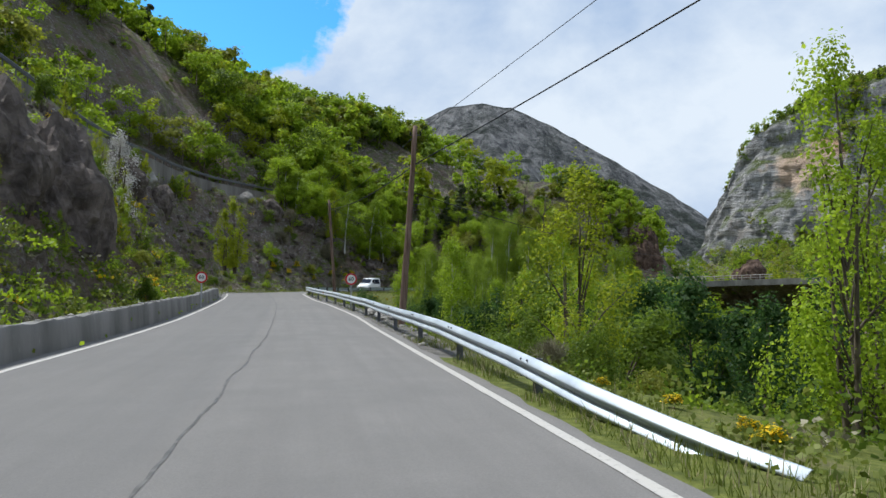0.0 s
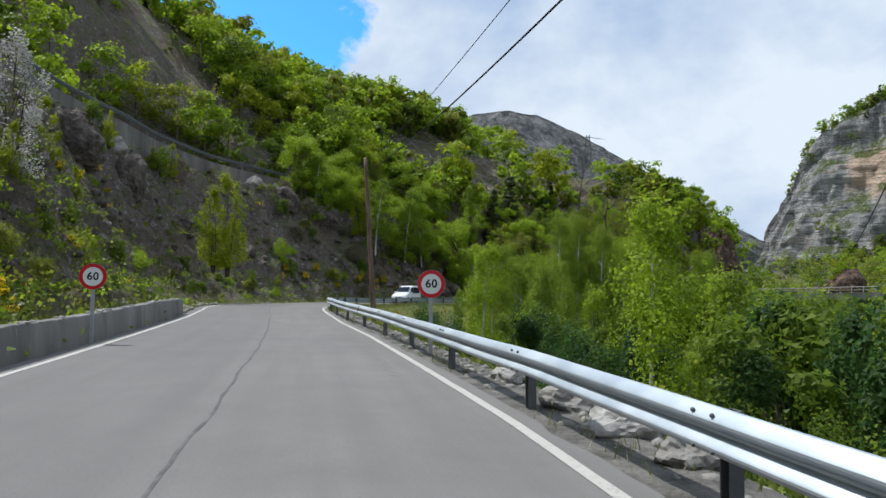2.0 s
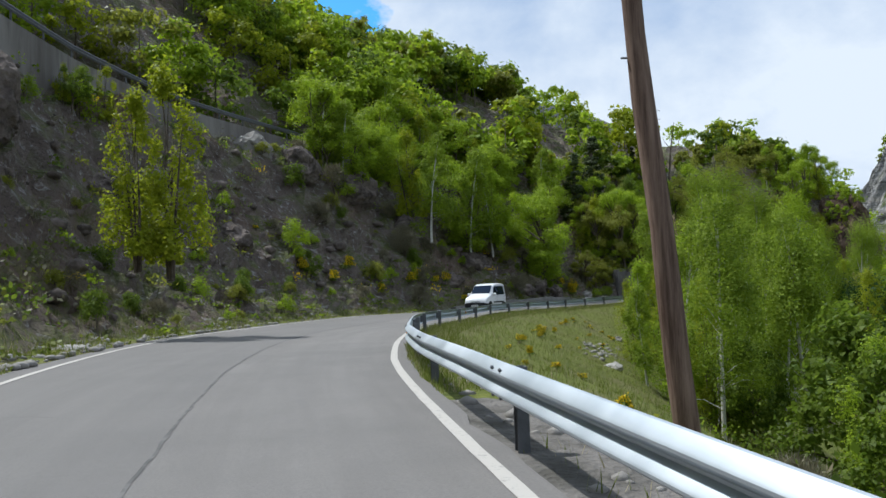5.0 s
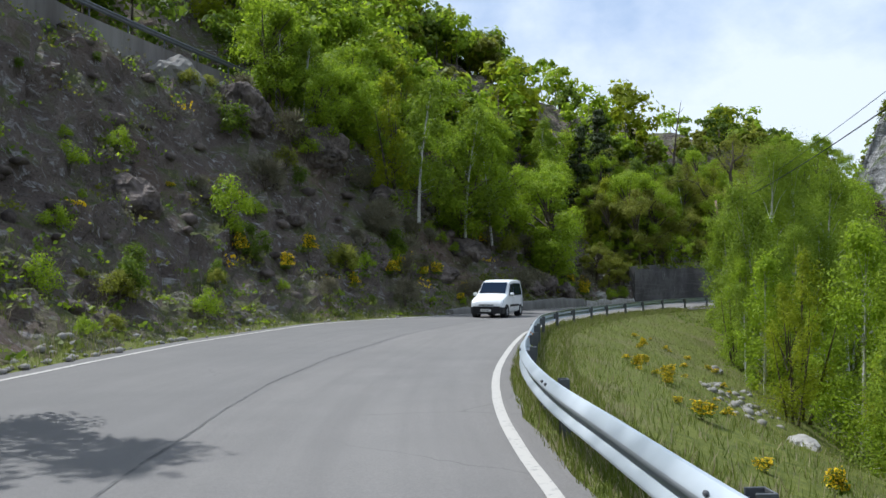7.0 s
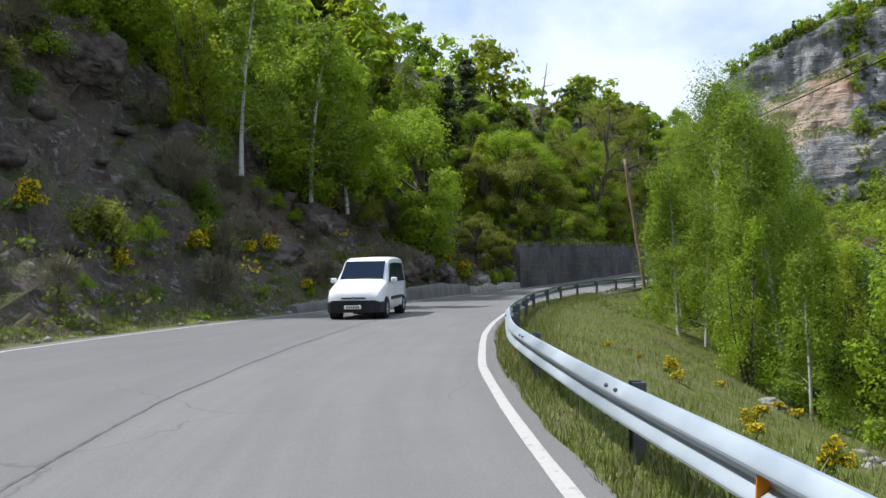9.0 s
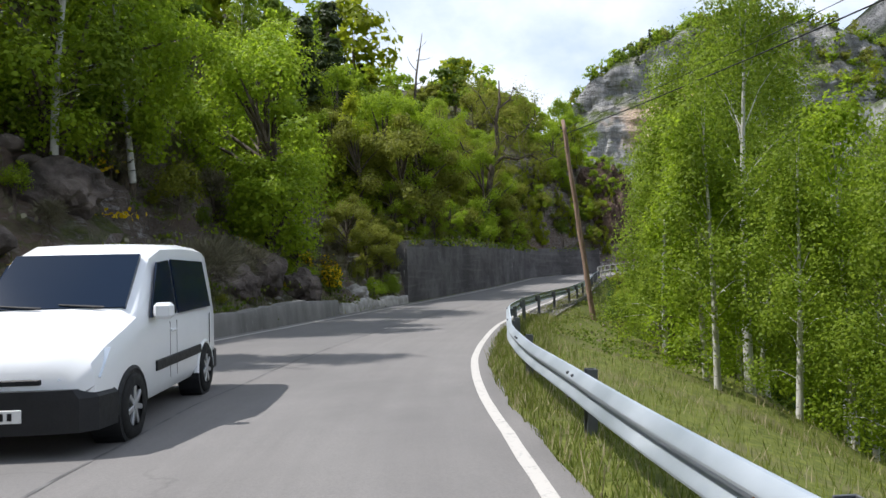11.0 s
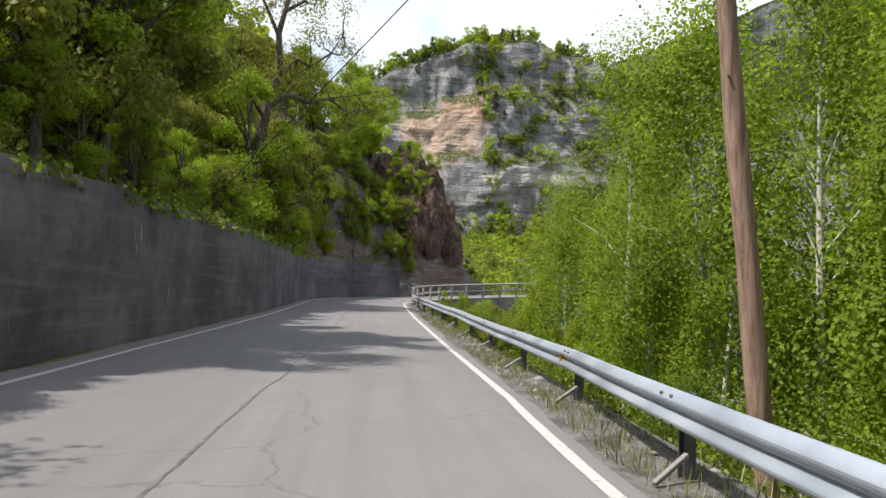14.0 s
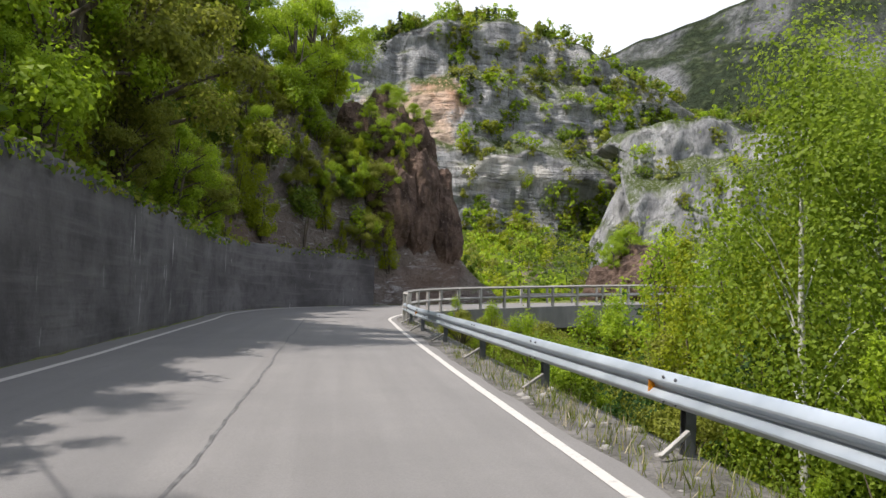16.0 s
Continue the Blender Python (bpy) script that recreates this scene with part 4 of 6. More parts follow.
van_at = at(98.7, -3.3)
van = root("van", pose(*van_at, 0, 0, along(98.7) + 181.5), "white compact panel van with black bumper in the oncoming lane", "van")
SECT = [(2.05, 0.70, 0.42, 0.62, 0.74, 0.62), (1.98, 0.79, 0.32, 0.72, 0.88, 0.72), (1.75, 0.84, 0.27, 0.84, 1.01, 0.74), (1.35, 0.86, 0.26, 0.97, 1.12, 0.76), (1.02, 0.86, 0.26, 1.05, 1.22, 0.76),
        (0.60, 0.86, 0.26, 1.08, 1.58, 0.72), (0.35, 0.86, 0.26, 1.09, 1.80, 0.71), (0.0, 0.86, 0.26, 1.09, 1.91, 0.72), (-0.9, 0.86, 0.26, 1.10, 1.94, 0.73), (-1.7, 0.85, 0.27, 1.10, 1.92, 0.73), (-1.98, 0.83, 0.30, 1.09, 1.86, 0.71), (-2.06, 0.80, 0.36, 1.06, 1.76, 0.68)]
bm = loft([van_ring(*q) for q in SECT])
part("body", bm, CAR_WHITE, van, smooth=True).data.set_sharp_from_angle(angle=radians(38))


def panel(name, corners, off, mat, parent, label=""):
    """A thin plate over four corners, set off along its normal."""
    c = [Vector(q) for q in corners]
    n = (c[1] - c[0]).cross(c[2] - c[0]).normalized()
    bm = bmesh.new()
    lo = [bm.verts.new(q - n * 0.012) for q in c]
    hi = [bm.verts.new(q + n * off) for q in c]
    bm.faces.new(hi)
    bm.faces.new(lo[::-1])
    k = len(c)
    for i in range(k):
        bm.faces.new((lo[i], lo[(i + 1) % k], hi[(i + 1) % k], hi[i]))
    bmesh.ops.recalc_face_normals(bm, faces=bm.faces)
    return part(name, bm, mat, parent, label)


panel("windscreen", [(-0.69, 1.0, 1.235), (0.69, 1.0, 1.235), (0.64, 0.40, 1.775), (-0.64, 0.40, 1.775)], 0.032, GLASS, van, "dark tinted windscreen")
for sx in (-1, 1):
    panel("front_window", [(sx * 0.862, 0.78, 1.11), (sx * 0.862, -0.08, 1.11), (sx * 0.772, -0.08, 1.72), (sx * 0.772, 0.30, 1.69)][::sx], 0.010, GLASS, van)
    panel("rear_window", [(sx * 0.862, -0.18, 1.11), (sx * 0.862, -1.62, 1.12), (sx * 0.772, -1.56, 1.72), (sx * 0.772, -0.18, 1.73)][::sx], 0.010, GLASS, van)
    part("side_moulding", box(0.03, 1.75, 0.11, (sx * 0.865, -0.25, 0.60), 0.008), CAR_BLACK, van, "black rubbing strip")
    mir = part("mirror", box(0.20, 0.11, 0.17, (sx * 0.98, 0.72, 1.18), 0.035), CAR_WHITE, van)
    panel("headlight", [(sx * 0.80, 1.90, 0.66), (sx * 0.50, 2.035, 0.66), (sx * 0.56, 1.88, 0.86), (sx * 0.82, 1.72, 0.90)][::sx], 0.035, LAMP_GLASS, van, "clear headlight")
    part("fog_lamp", tube(bmesh.new(), [(sx * 0.55, 2.02, 0.40), (sx * 0.55, 2.10, 0.40)], [0.07, 0.075], 14), LAMP_GLASS, van)
    part("door_handle", box(0.03, 0.16, 0.035, (sx * 0.87, 0.02, 0.93), 0.01), CAR_WHITE, van)
    for wy in (1.30, -1.36):
        bmw = bmesh.new()
        prof = [(0.19, -0.09), (0.285, -0.095), (0.31, -0.07), (0.315, 0.0), (0.31, 0.07), (0.285, 0.095), (0.19, 0.09)]
        n = 28
        rings = [[bmw.verts.new((x, r * math.cos(k * math.tau / n), r * math.sin(k * math.tau / n))) for k in range(n)] for r, x in prof]
        for a, b in zip(rings, rings[1:]):
            for k in range(n):
                bmw.faces.new((a[k], a[(k + 1) % n], b[(k + 1) % n], b[k]))
        bmesh.ops.recalc_face_normals(bmw, faces=bmw.faces)
        wheel = under("wheel", None, van)
        wheel.matrix_local = pose(sx * 0.80, wy, 0.315)
        part("tyre", bmw, TYRE, wheel, smooth=True)
        bmr = bmesh.new()
        tube(bmr, [(-0.06, 0, 0), (0.06, 0, 0)], [0.19, 0.19], 28)
        for k in range(7):
            a = k * math.tau / 7
            box(0.03, 0.05, 0.16, (sx * 0.075, -0.11 * math.sin(a), 0.11 * math.cos(a)), 0.006, bmr, Matrix.Rotation(a, 4, "X"))
        tube(bmr, [(sx * 0.05, 0, 0), (sx * 0.095, 0, 0)], [0.055, 0.045], 12)
        part("rim", bmr, RIM, wheel, "silver wheel trim")
        arch = bmesh.new()
        tube(arch, [(sx * 0.845, wy + 0.37 * math.cos(a), 0.30 + 0.37 * math.sin(a)) for a in np.linspace(0, math.pi, 13)], [0.035] * 13, 6)
        part("wheel_arch", arch, CAR_BLACK if wy > 0 else CAR_WHITE, van)
        hole = bmesh.new()
        tube(hole, [(sx * 0.60, wy, 0.31), (sx * 0.868, wy, 0.31)], [0.355, 0.355], 28)
        part("wheel_well", hole, CAR_BLACK, van)
bm = loft([[(x * w_, y, z) for x, z in ((-1, 0.24), (-1, 0.52), (-0.92, 0.60), (0.92, 0.60), (1, 0.52), (1, 0.24))] for y, w_ in ((1.70, 0.875), (1.98, 0.82), (2.09, 0.70), (2.13, 0.40))])
part("front_bumper", bm, CAR_BLACK, van, "black plastic front bumper")
bm = loft([[(x * w_, y, z) for x, z in ((-1, 0.26), (-1, 0.50), (1, 0.50), (1, 0.26))] for y, w_ in ((-1.78, 0.87), (-2.06, 0.84), (-2.12, 0.70))])
part("rear_bumper", bm, CAR_BLACK, van)
part("grille", box(0.76, 0.04, 0.05, (0, 2.045, 0.665), 0.01), CAR_BLACK, van)
part("badge", box(0.10, 0.02, 0.10, (0, 2.075, 0.67), 0.03), RIM, van, "chrome badge")
plate = part("number_plate", box(0.52, 0.015, 0.11, (0, 2.14, 0.40), 0.004), WHITE, van, "white number plate")
for k in range(6):
    part("plate_bar", box(0.035, 0.006, 0.06, (-0.17 + k * 0.068, 2.151, 0.40)), BLACK, plate)
for x0 in (-0.5, 0.1):
    bm = tube(bmesh.new(), [(x0, 1.03, 1.245), (x0 + 0.45, 0.985, 1.275)], [0.012, 0.008], 5)
    part("wiper", bm, CAR_BLACK, van)
for y in (0.12, -0.13, -1.62):
    for sx in (-1, 1):
        part("door_gap", box(0.008, 0.010, 0.62, (sx * 0.858, y, 0.72)), CAR_BLACK, van)

# ---- plants ----


def leaf_quads(rng, pts, size, droop=0.0, three=False, out_=None):
    """Small folded leaves at pts, spread to face outwards where out_ is given: vertices and faces."""
    n = len(pts)
    nrm = rng.normal(size=(n, 3))
    if out_ is not None:
        nrm = nrm * 0.55 + out_ + np.array([0, 0, 0.45])
    nrm /= np.linalg.norm(nrm, axis=1)[:, None] + 1e-9
    a = rng.normal(size=(n, 3))
    a[:, 2] -= droop
    a -= nrm * (a * nrm).sum(1)[:, None]
    a /= np.linalg.norm(a, axis=1)[:, None] + 1e-9
    b = np.cross(nrm, a)
    c = nrm
    ln = (size * rng.uniform(0.65, 1.35, n))[:, None]
    if three:
        v = np.stack([pts - a * ln * 0.42 + b * ln * 0.40, pts + a * ln * 0.48, pts - a * ln * 0.42 - b * ln * 0.40], 1).reshape(-1, 3)
        return v, np.arange(n * 3).reshape(-1, 3)
    v = np.stack([pts - a * ln * 0.5, pts + b * ln * 0.36 + c * ln * 0.10, pts + a * ln * 0.5, pts - b * ln * 0.36 + c * ln * 0.10], 1).reshape(-1, 3)
    f = np.arange(n * 4).reshape(-1, 4)
    return v, f


def twig_blades(rng, pts, outward, length):
    """Thin crooked twigs pointing out of a bush: vertices and faces."""
    n = len(pts)
    a = outward + rng.normal(size=(n, 3)) * 0.5 + np.array([0, 0, 0.7])
    a *= (length * rng.uniform(0.6, 1.5, n) / (np.linalg.norm(a, axis=1) + 1e-9))[:, None]
    b = np.cross(a, rng.normal(size=(n, 3)))
    b *= (0.006 / (np.linalg.norm(b, axis=1) + 1e-9))[:, None]
    kink = rng.normal(size=(n, 3)) * length * 0.12
    v = np.stack([pts - b, pts + b, pts + a * 0.55 + kink + b * 0.6, pts + a, pts + a * 0.55 + kink - b * 0.6], 1).reshape(-1, 3)
    return v, np.arange(n * 5).reshape(-1, 5)


def crown_points(rng, kind, h, n, coarse=False):
    """Leaf places of a crown h high, clump by clump, the clumps' centres, and the way each leaf faces."""
    if kind == "birch":
        k = 46
        z = rng.uniform(0.12 if h > 9.9 else 0.03, 1.0, k) ** 0.85
        r = h * 0.21 * np.sqrt(np.clip(1.04 - z, 0, 1)) * rng.uniform(0.35, 1.1, k)
        ang = rng.uniform(0, math.tau, k)
        cen = np.stack([r * np.cos(ang), r * np.sin(ang), z * h], 1)
        spread = np.array([0.055, 0.055, 0.075]) * h
    elif kind == "conifer":
        k = 60
        z = rng.uniform(0.12, 1.0, k)
        r = h * 0.22 * (1.02 - z) * rng.uniform(0.5, 1.0, k)
        ang = rng.uniform(0, math.tau, k)
        cen = np.stack([r * np.cos(ang), r * np.sin(ang), z * h], 1)
        spread = np.array([0.045, 0.045, 0.02]) * h
    elif kind == "shrub":
        k = 20
        d = rng.normal(size=(k, 3))
        d[:, 2] = np.abs(d[:, 2])
        d /= np.linalg.norm(d, axis=1)[:, None]
        cen = d * np.array([0.42, 0.42, 0.62]) * h * rng.uniform(0.5, 1.0, k)[:, None] + np.array([0, 0, 0.25 * h])
        spread = np.array([0.13, 0.13, 0.13]) * h
    elif kind == "upright":
        k = 34
        z = rng.uniform(0.05, 1.0, k)
        r = h * 0.24 * np.sin(np.clip(z, 0.12, 1) ** 0.7 * math.pi) ** 0.6 * rng.uniform(0.3, 1.0, k)
        ang = rng.uniform(0, math.tau, k)
        cen = np.stack([r * np.cos(ang), r * np.sin(ang), z * h], 1)
        spread = np.array([0.05, 0.05, 0.10]) * h
    else:
        k = 26
        d = rng.normal(size=(k, 3))
        d /= np.linalg.norm(d, axis=1)[:, None]
        cen = d * np.array([0.34, 0.34, 0.42]) * h * rng.uniform(0.5, 1.05, k)[:, None] + np.array([0, 0, 0.54 * h])
        cen[:, :2] += rng.normal(size=(1, 2)) * 0.04 * h
        spread = np.array([0.085, 0.085, 0.065]) * h
    if coarse:
        k = k // 2
        cen, spread = cen[:k], spread * 1.4
    which = rng.integers(0, k, n)
    weight = rng.uniform(0.6, 1.25, k)
    way = rng.normal(size=(n, 3))
    way /= np.linalg.norm(way, axis=1)[:, None]
    if coarse:
        way[:, 2] = np.where(rng.uniform(size=n) < 0.6, np.abs(way[:, 2]), way[:, 2])
    far_out = rng.uniform(0.25, 1.0, n) ** 0.6 * rng.uniform(0.9, 1.75, n)
    pts = cen[which] + way * far_out[:, None] * spread * weight[which][:, None]
    pts[:, 2] = np.maximum(pts[:, 2], 0.03 * h)
    from_axis = cen[which] * np.array([1, 1, 0]) / (0.3 * h)
    return pts, cen, way + 0.45 * from_axis


def graft(bm, stem, pts, radii, sides):
    """A limb along points, grown out of the nearest place on the stem."""
    n0 = len(bm.verts)
    tube(bm, pts, radii, sides, cap=False)
    bm.verts.ensure_lookup_table()
    if stem:
        a, b = bm.verts[n0], bm.verts[n0 + 1]
        root_ = min(stem, key=lambda v: (v.co - a.co).length_squared)
        bm.faces.new((a, b, root_))


def tree_master(name, kind, h, n, leaf, leaf_mat, bark, seed, label, category, multi=1, flowers=0, far=False):
    """One plant: trunk with limbs, and a crown of leaves."""
    rng = np.random.default_rng(seed)
    ob = root(name, Matrix(), label, category)
    pts, cen, outward = crown_points(rng, kind, h, n)
    lx, ly = rng.normal(size=2) * 0.045 * h
    for q in (pts, cen):
        q[:, 0] += lx * np.clip(q[:, 2] / h, 0, 1) ** 2
        q[:, 1] += ly * np.clip(q[:, 2] / h, 0, 1) ** 2
    bm = bmesh.new()
    first = None
    r0 = h * (0.010 if kind in ("birch", "upright") else 0.019)
    top = h * (0.92 if kind in ("birch", "conifer") else 0.7 if kind != "shrub" else 0.35)
    for t in range(multi):
        ox, oy = (0, 0) if multi == 1 else (rng.normal() * 0.05 * h, rng.normal() * 0.05 * h)
        st = [(ox * (0.3 + f) + lx * f * f, oy * (0.3 + f) + ly * f * f, -0.35 + (top + 0.35) * f) for f in np.linspace(0, 1, 7)]
        graft(bm, first, st, [r0 * (1.25 - 1.1 * f) for f in np.linspace(0, 1, 7)], 7)
        first = first or list(bm.verts)
    lw = 0.17 if kind == "birch" else 0.62 if name == "oak_tree" else 0.48
    limbs = cen if kind != "conifer" else cen[:30]
    for c in limbs[:(9 if kind == "shrub" else 18)]:
        zz = max(0.04 * h, min(top * 0.95, c[2] * (0.62 if kind != "birch" else 0.8)))
        f = zz / top
        a = Vector((lx * f * f, ly * f * f, zz))
        mid = a.lerp(Vector(c), 0.5) + Vector((0, 0, 0.02 * h))
        graft(bm, first, [a, mid, Vector(c)], [r0 * lw, r0 * 0.64 * lw, r0 * 0.2 * lw], 4)
    part("trunk", bm, bark, ob, smooth=True)
    if leaf_mat is LEAF_BARE:
        v, f = twig_blades(rng, pts, outward, leaf)
    else:
        v, f = leaf_quads(rng, pts, leaf, 0.6 if kind == "birch" else 0.0, far, outward)
    under("crown", mesh("crown", v, f, leaf_mat), ob)
    if flowers:
        p2 = pts[rng.integers(0, len(pts), flowers)] + rng.normal(size=(flowers, 3)) * 0.03 * h
        p2 = p2[p2[:, 2] > 0.35 * h]
        v, f = leaf_quads(rng, p2, leaf * 1.1)
        under("blossom", mesh("blossom", v, f, FLOWER), ob, "bright yellow flowers")["kind"] = "stuff"
    return ob


# name, kind, height, leaves, leaf size, leaf, bark, label, category, stems, flowers
KINDS = dict(
    birch=[("birch_tree", "birch", 8.0, 11000, 0.092, LEAF_BIRCH, BIRCH_BARK, "slender birch with pale trunk and fresh green leaves", "tree", 1, 0),
           ("birch_tree", "birch", 9.5, 12500, 0.095, LEAF_BIRCH, BIRCH_BARK, "tall airy birch with white bark and spring leaves", "tree", 1, 0),
           ("birch_tree", "birch", 6.0, 8500, 0.085, LEAF_LIGHT, BIRCH_BARK, "young birch with bright yellow-green leaves", "tree", 1, 0)],
    birch_tall=[("birch_tree", "birch", 14.0, 20000, 0.10, LEAF_BIRCH, BIRCH_BARK, "very tall slender birch with white trunk", "tree", 1, 0)],
    birch_fine=[("birch_tree", "birch", 11.0, 14000, 0.09, LEAF_BIRCH, BIRCH_BARK, "tall slender birch with small bright leaves", "tree", 1, 0),
                ("birch_tree", "birch", 10.5, 13000, 0.09, LEAF_LIGHT, BIRCH_BARK, "tall slender birch with yellow-green leaves", "tree", 1, 0)],
    birch_mid=[("birch_tree", "birch", 8.5, 5600, 0.15, LEAF_BIRCH, BIRCH_BARK, "slender birch with pale trunk on the slope", "tree", 1, 0),
               ("birch_tree", "birch", 7.5, 5200, 0.15, LEAF_LIGHT, BIRCH_BARK, "bright green birch on the slope", "tree", 1, 0)],
    deep=[("young_tree", "upright", 7.0, 3600, 0.16, LEAF_DEEP_SHADE, BARK, "slender dark green tree, valley shade in its leaf colour", "tree", 1, 0),
          ("young_tree", "birch", 8.0, 3600, 0.17, LEAF_DEEP_SHADE, BARK, "dark green young tree, valley shade in its leaf colour", "tree", 1, 0)],
    poplar=[("poplar_sapling", "upright", 6.0, 7600, 0.085, LEAF_LIGHT, BARK, "narrow upright sapling with yellow-green leaves", "tree", 3, 0),
            ("poplar_sapling", "upright", 7.0, 7600, 0.088, LEAF_YELLOW, BARK, "narrow young tree with golden-green leaves", "tree", 3, 0)],
    broad=[("broadleaf_tree", "broad", 8.0, 6800, 0.19, LEAF_LIGHT, BARK, "leafy deciduous tree with bright spring crown", "tree", 1, 0),
           ("broadleaf_tree", "broad", 7.0, 6200, 0.19, LEAF_GREEN, BARK, "leafy deciduous tree with mid-green crown", "tree", 1, 0),
           ("broadleaf_tree", "broad", 7.5, 6000, 0.18, LEAF_OLIVE, BARK, "thin-leaved tree with olive-brown crown", "tree", 2, 0)],
    oak=[("oak_tree", "broad", 7.0, 15000, 0.112, LEAF_LIGHT, BARK, "spreading deciduous tree above the retaining wall", "tree", 2, 0),
         ("oak_tree", "broad", 6.5, 13500, 0.112, LEAF_OLIVE, BARK, "spreading tree with golden-olive young leaves", "tree", 2, 0)],
    sapling=[("poplar_sapling", "upright", 6.0, 7000, 0.075, LEAF_LIGHT, BARK, "narrow upright sapling with yellow-green leaves", "tree", 3, 0),
             ("poplar_sapling", "upright", 6.5, 7000, 0.075, LEAF_YELLOW, BARK, "slender young tree with golden-green leaves", "tree", 2, 0)],
    conifer=[("pine_tree", "conifer", 9.0, 5200, 0.25, LEAF_DARK, BARK, "dark green conifer on the slope", "tree", 1, 0)],
    shrub=[("shrub", "shrub", 1.5, 1800, 0.08, LEAF_GREEN, BARK, "low green shrub on the slope", "shrub", 3, 0),
           ("shrub", "shrub", 1.7, 1800, 0.08, LEAF_LIGHT, BARK, "low bright green shrub on the slope", "shrub", 3, 0),
           ("shrub", "shrub", 1.6, 1700, 0.078, LEAF_OLIVE, BARK, "low olive-brown shrub on the slope", "shrub", 3, 0)],
    thicket=[("thicket_bush", "shrub", 2.2, 5200, 0.056, LEAF_GREEN, BARK, "dense fine-leaved green bush below the rail", "bush", 4, 0),
             ("thicket_bush", "shrub", 2.2, 5000, 0.056, LEAF_BIRCH, BARK, "dense fine-leaved bright green bush below the rail", "bush", 4, 0),
             ("thicket_bush", "shrub", 2.2, 5000, 0.056, LEAF_DEEP_SHADE, BARK, "dense dark green bush below the rail, shade in its leaf colour", "bush", 4, 0)],
    bare=[("bare_shrub", "shrub", 1.8, 2600, 0.34, LEAF_BARE, BARK, "leafless grey twiggy shrub", "shrub", 4, 0)],
    broom=[("broom_bush", "shrub", 1.0, 450, 0.085, LEAF_GREEN, BARK, "broom bush covered with yellow flowers", "bush", 3, 420)],
    yellow=[("golden_bush", "upright", 5.0, 6000, 0.11, LEAF_YELLOW, BARK, "upright golden-green bush on the bank", "bush", 4, 0)],
    blossom=[("blossom_tree", "upright", 5.0, 4200, 0.09, BLOSSOM, BARK, "small tree with white blossom on the bank", "tree", 3, 0)],
)
MASTERS = {}
for key, specs in KINDS.items():
    MASTERS[key] = []
    for j, (nm, kd, h, nl, lf, lm, bk, lb, ct, st, fl) in enumerate(specs):
        MASTERS[key].append([tree_master(nm, kd, h, nl, lf, lm, bk, 100 + 7 * j + len(key), lb, ct, st, fl, key in ("broad", "poplar", "birch_mid", "deep", "shrub", "conifer", "yellow", "bare")), h, False])
prng = np.random.default_rng(5)


def plant(key, p, h, var=None, group=""):
    """A plant of that kind, h metres high, rooted at p."""
    opts = MASTERS[key]
    rec = opts[int(prng.integers(0, len(opts))) if var is None else var % len(opts)]
    ob, h0, used = rec
    k = h / h0
    mm = pose(p[0], p[1], p[2], prng.uniform(-4, 4), prng.uniform(-4, 4), prng.uniform(0, 360))
    if used:
        ob = copy_thing(ob, mm)
    else:
        rec[2] = True
    w = 1.9 if key == "broom" and h < 0.4 else 1.0
    ob.matrix_basis = mm @ Matrix.Diagonal((k * w * prng.uniform(0.88, 1.12), k * w * prng.uniform(0.88, 1.12), k, 1))
    if group:
        ob["group"] = group
    return ob


def on_bank(s, u):
    return ground(s, d_left(s) - FOOT - u)


def on_drop(s, v):
    return ground(s, d_right(s) + VERGE + v)


# single plants that stand out
plant("yellow", (-20.3, 69.0, 2.7), 6.3, 0)
plant("yellow", (-20.9, 68.2, 2.9), 5.2, 0)
plant("blossom", on_bank(52, 6.5), 5.6)
for s, u, h in ((62, 3.2, 1.6), (80, 6.0, 2.2)):
    plant("shrub", on_bank(s, u), h, 1)
for x, y, z, h, key, var in ((-22.6, 103.6, 9.6, 6.2, "broad", 0), (-20.2, 107.2, 9.8, 6.6, "broad", 0), (-16.4, 107.6, 8.0, 7.2, "yellow", 0), (-14.6, 105.4, 6.0, 8.5, "birch_mid", 0), (-11.5, 111.0, 5.0, 9.0, "birch_mid", 0), (-9.5, 113.0, 5.0, 9.0, "birch_mid", 1)):
    plant(key, (x, y, z), h, var, "trees on the bank")
# spreading trees whose crowns shade the road
for s, u, h, var in ((109, 4.8, 9.0, 0), (112, 5.5, 8.5, 0), (115.8, 1.8, 9.6, 0), (117.2, 2.6, 9.6, 0), (130, 1.3, 8.0, 1), (131.6, 3.0, 8.2, 0), (132.6, 1.0, 8.4, 1), (133.4, 2.6, 8.0, 0), (150.5, 1.3, 8.0, 0), (154.5, 1.0, 8.0, 1)):
    plant("oak", on_bank(s, u), h, var, "trees on the bank")
# birches and saplings right of the road
for s, v, top in ((124.5, 5.4, 7.0), (128, 5.4, 8.0), (130.5, 4.8, 7.6), (132, 6.2, 8.8), (130, 9.0, 9.5)):
    p = on_drop(s, v)
    plant("birch_fine", p, top - p.z, 1 if v > 5.5 else 0, group="birches below the verge")
for s, v, h in ((83, 11.5, 8.6), (87, 12.5, 9.4), (79, 12, 8.0), (91, 12, 9.6)):
    plant("birch", on_drop(s, v), h, 1, group="birches below the verge")
for s, v, h in ((74, 9, 8.0), (78, 9.5, 8.5), (81, 8.5, 7.5), (84, 10.5, 8.5), (87, 9, 7.0), (79, 13, 10), (86, 14, 9), (90, 11, 7.0)):
    plant("birch", on_drop(s, v), h, group="birches below the verge")
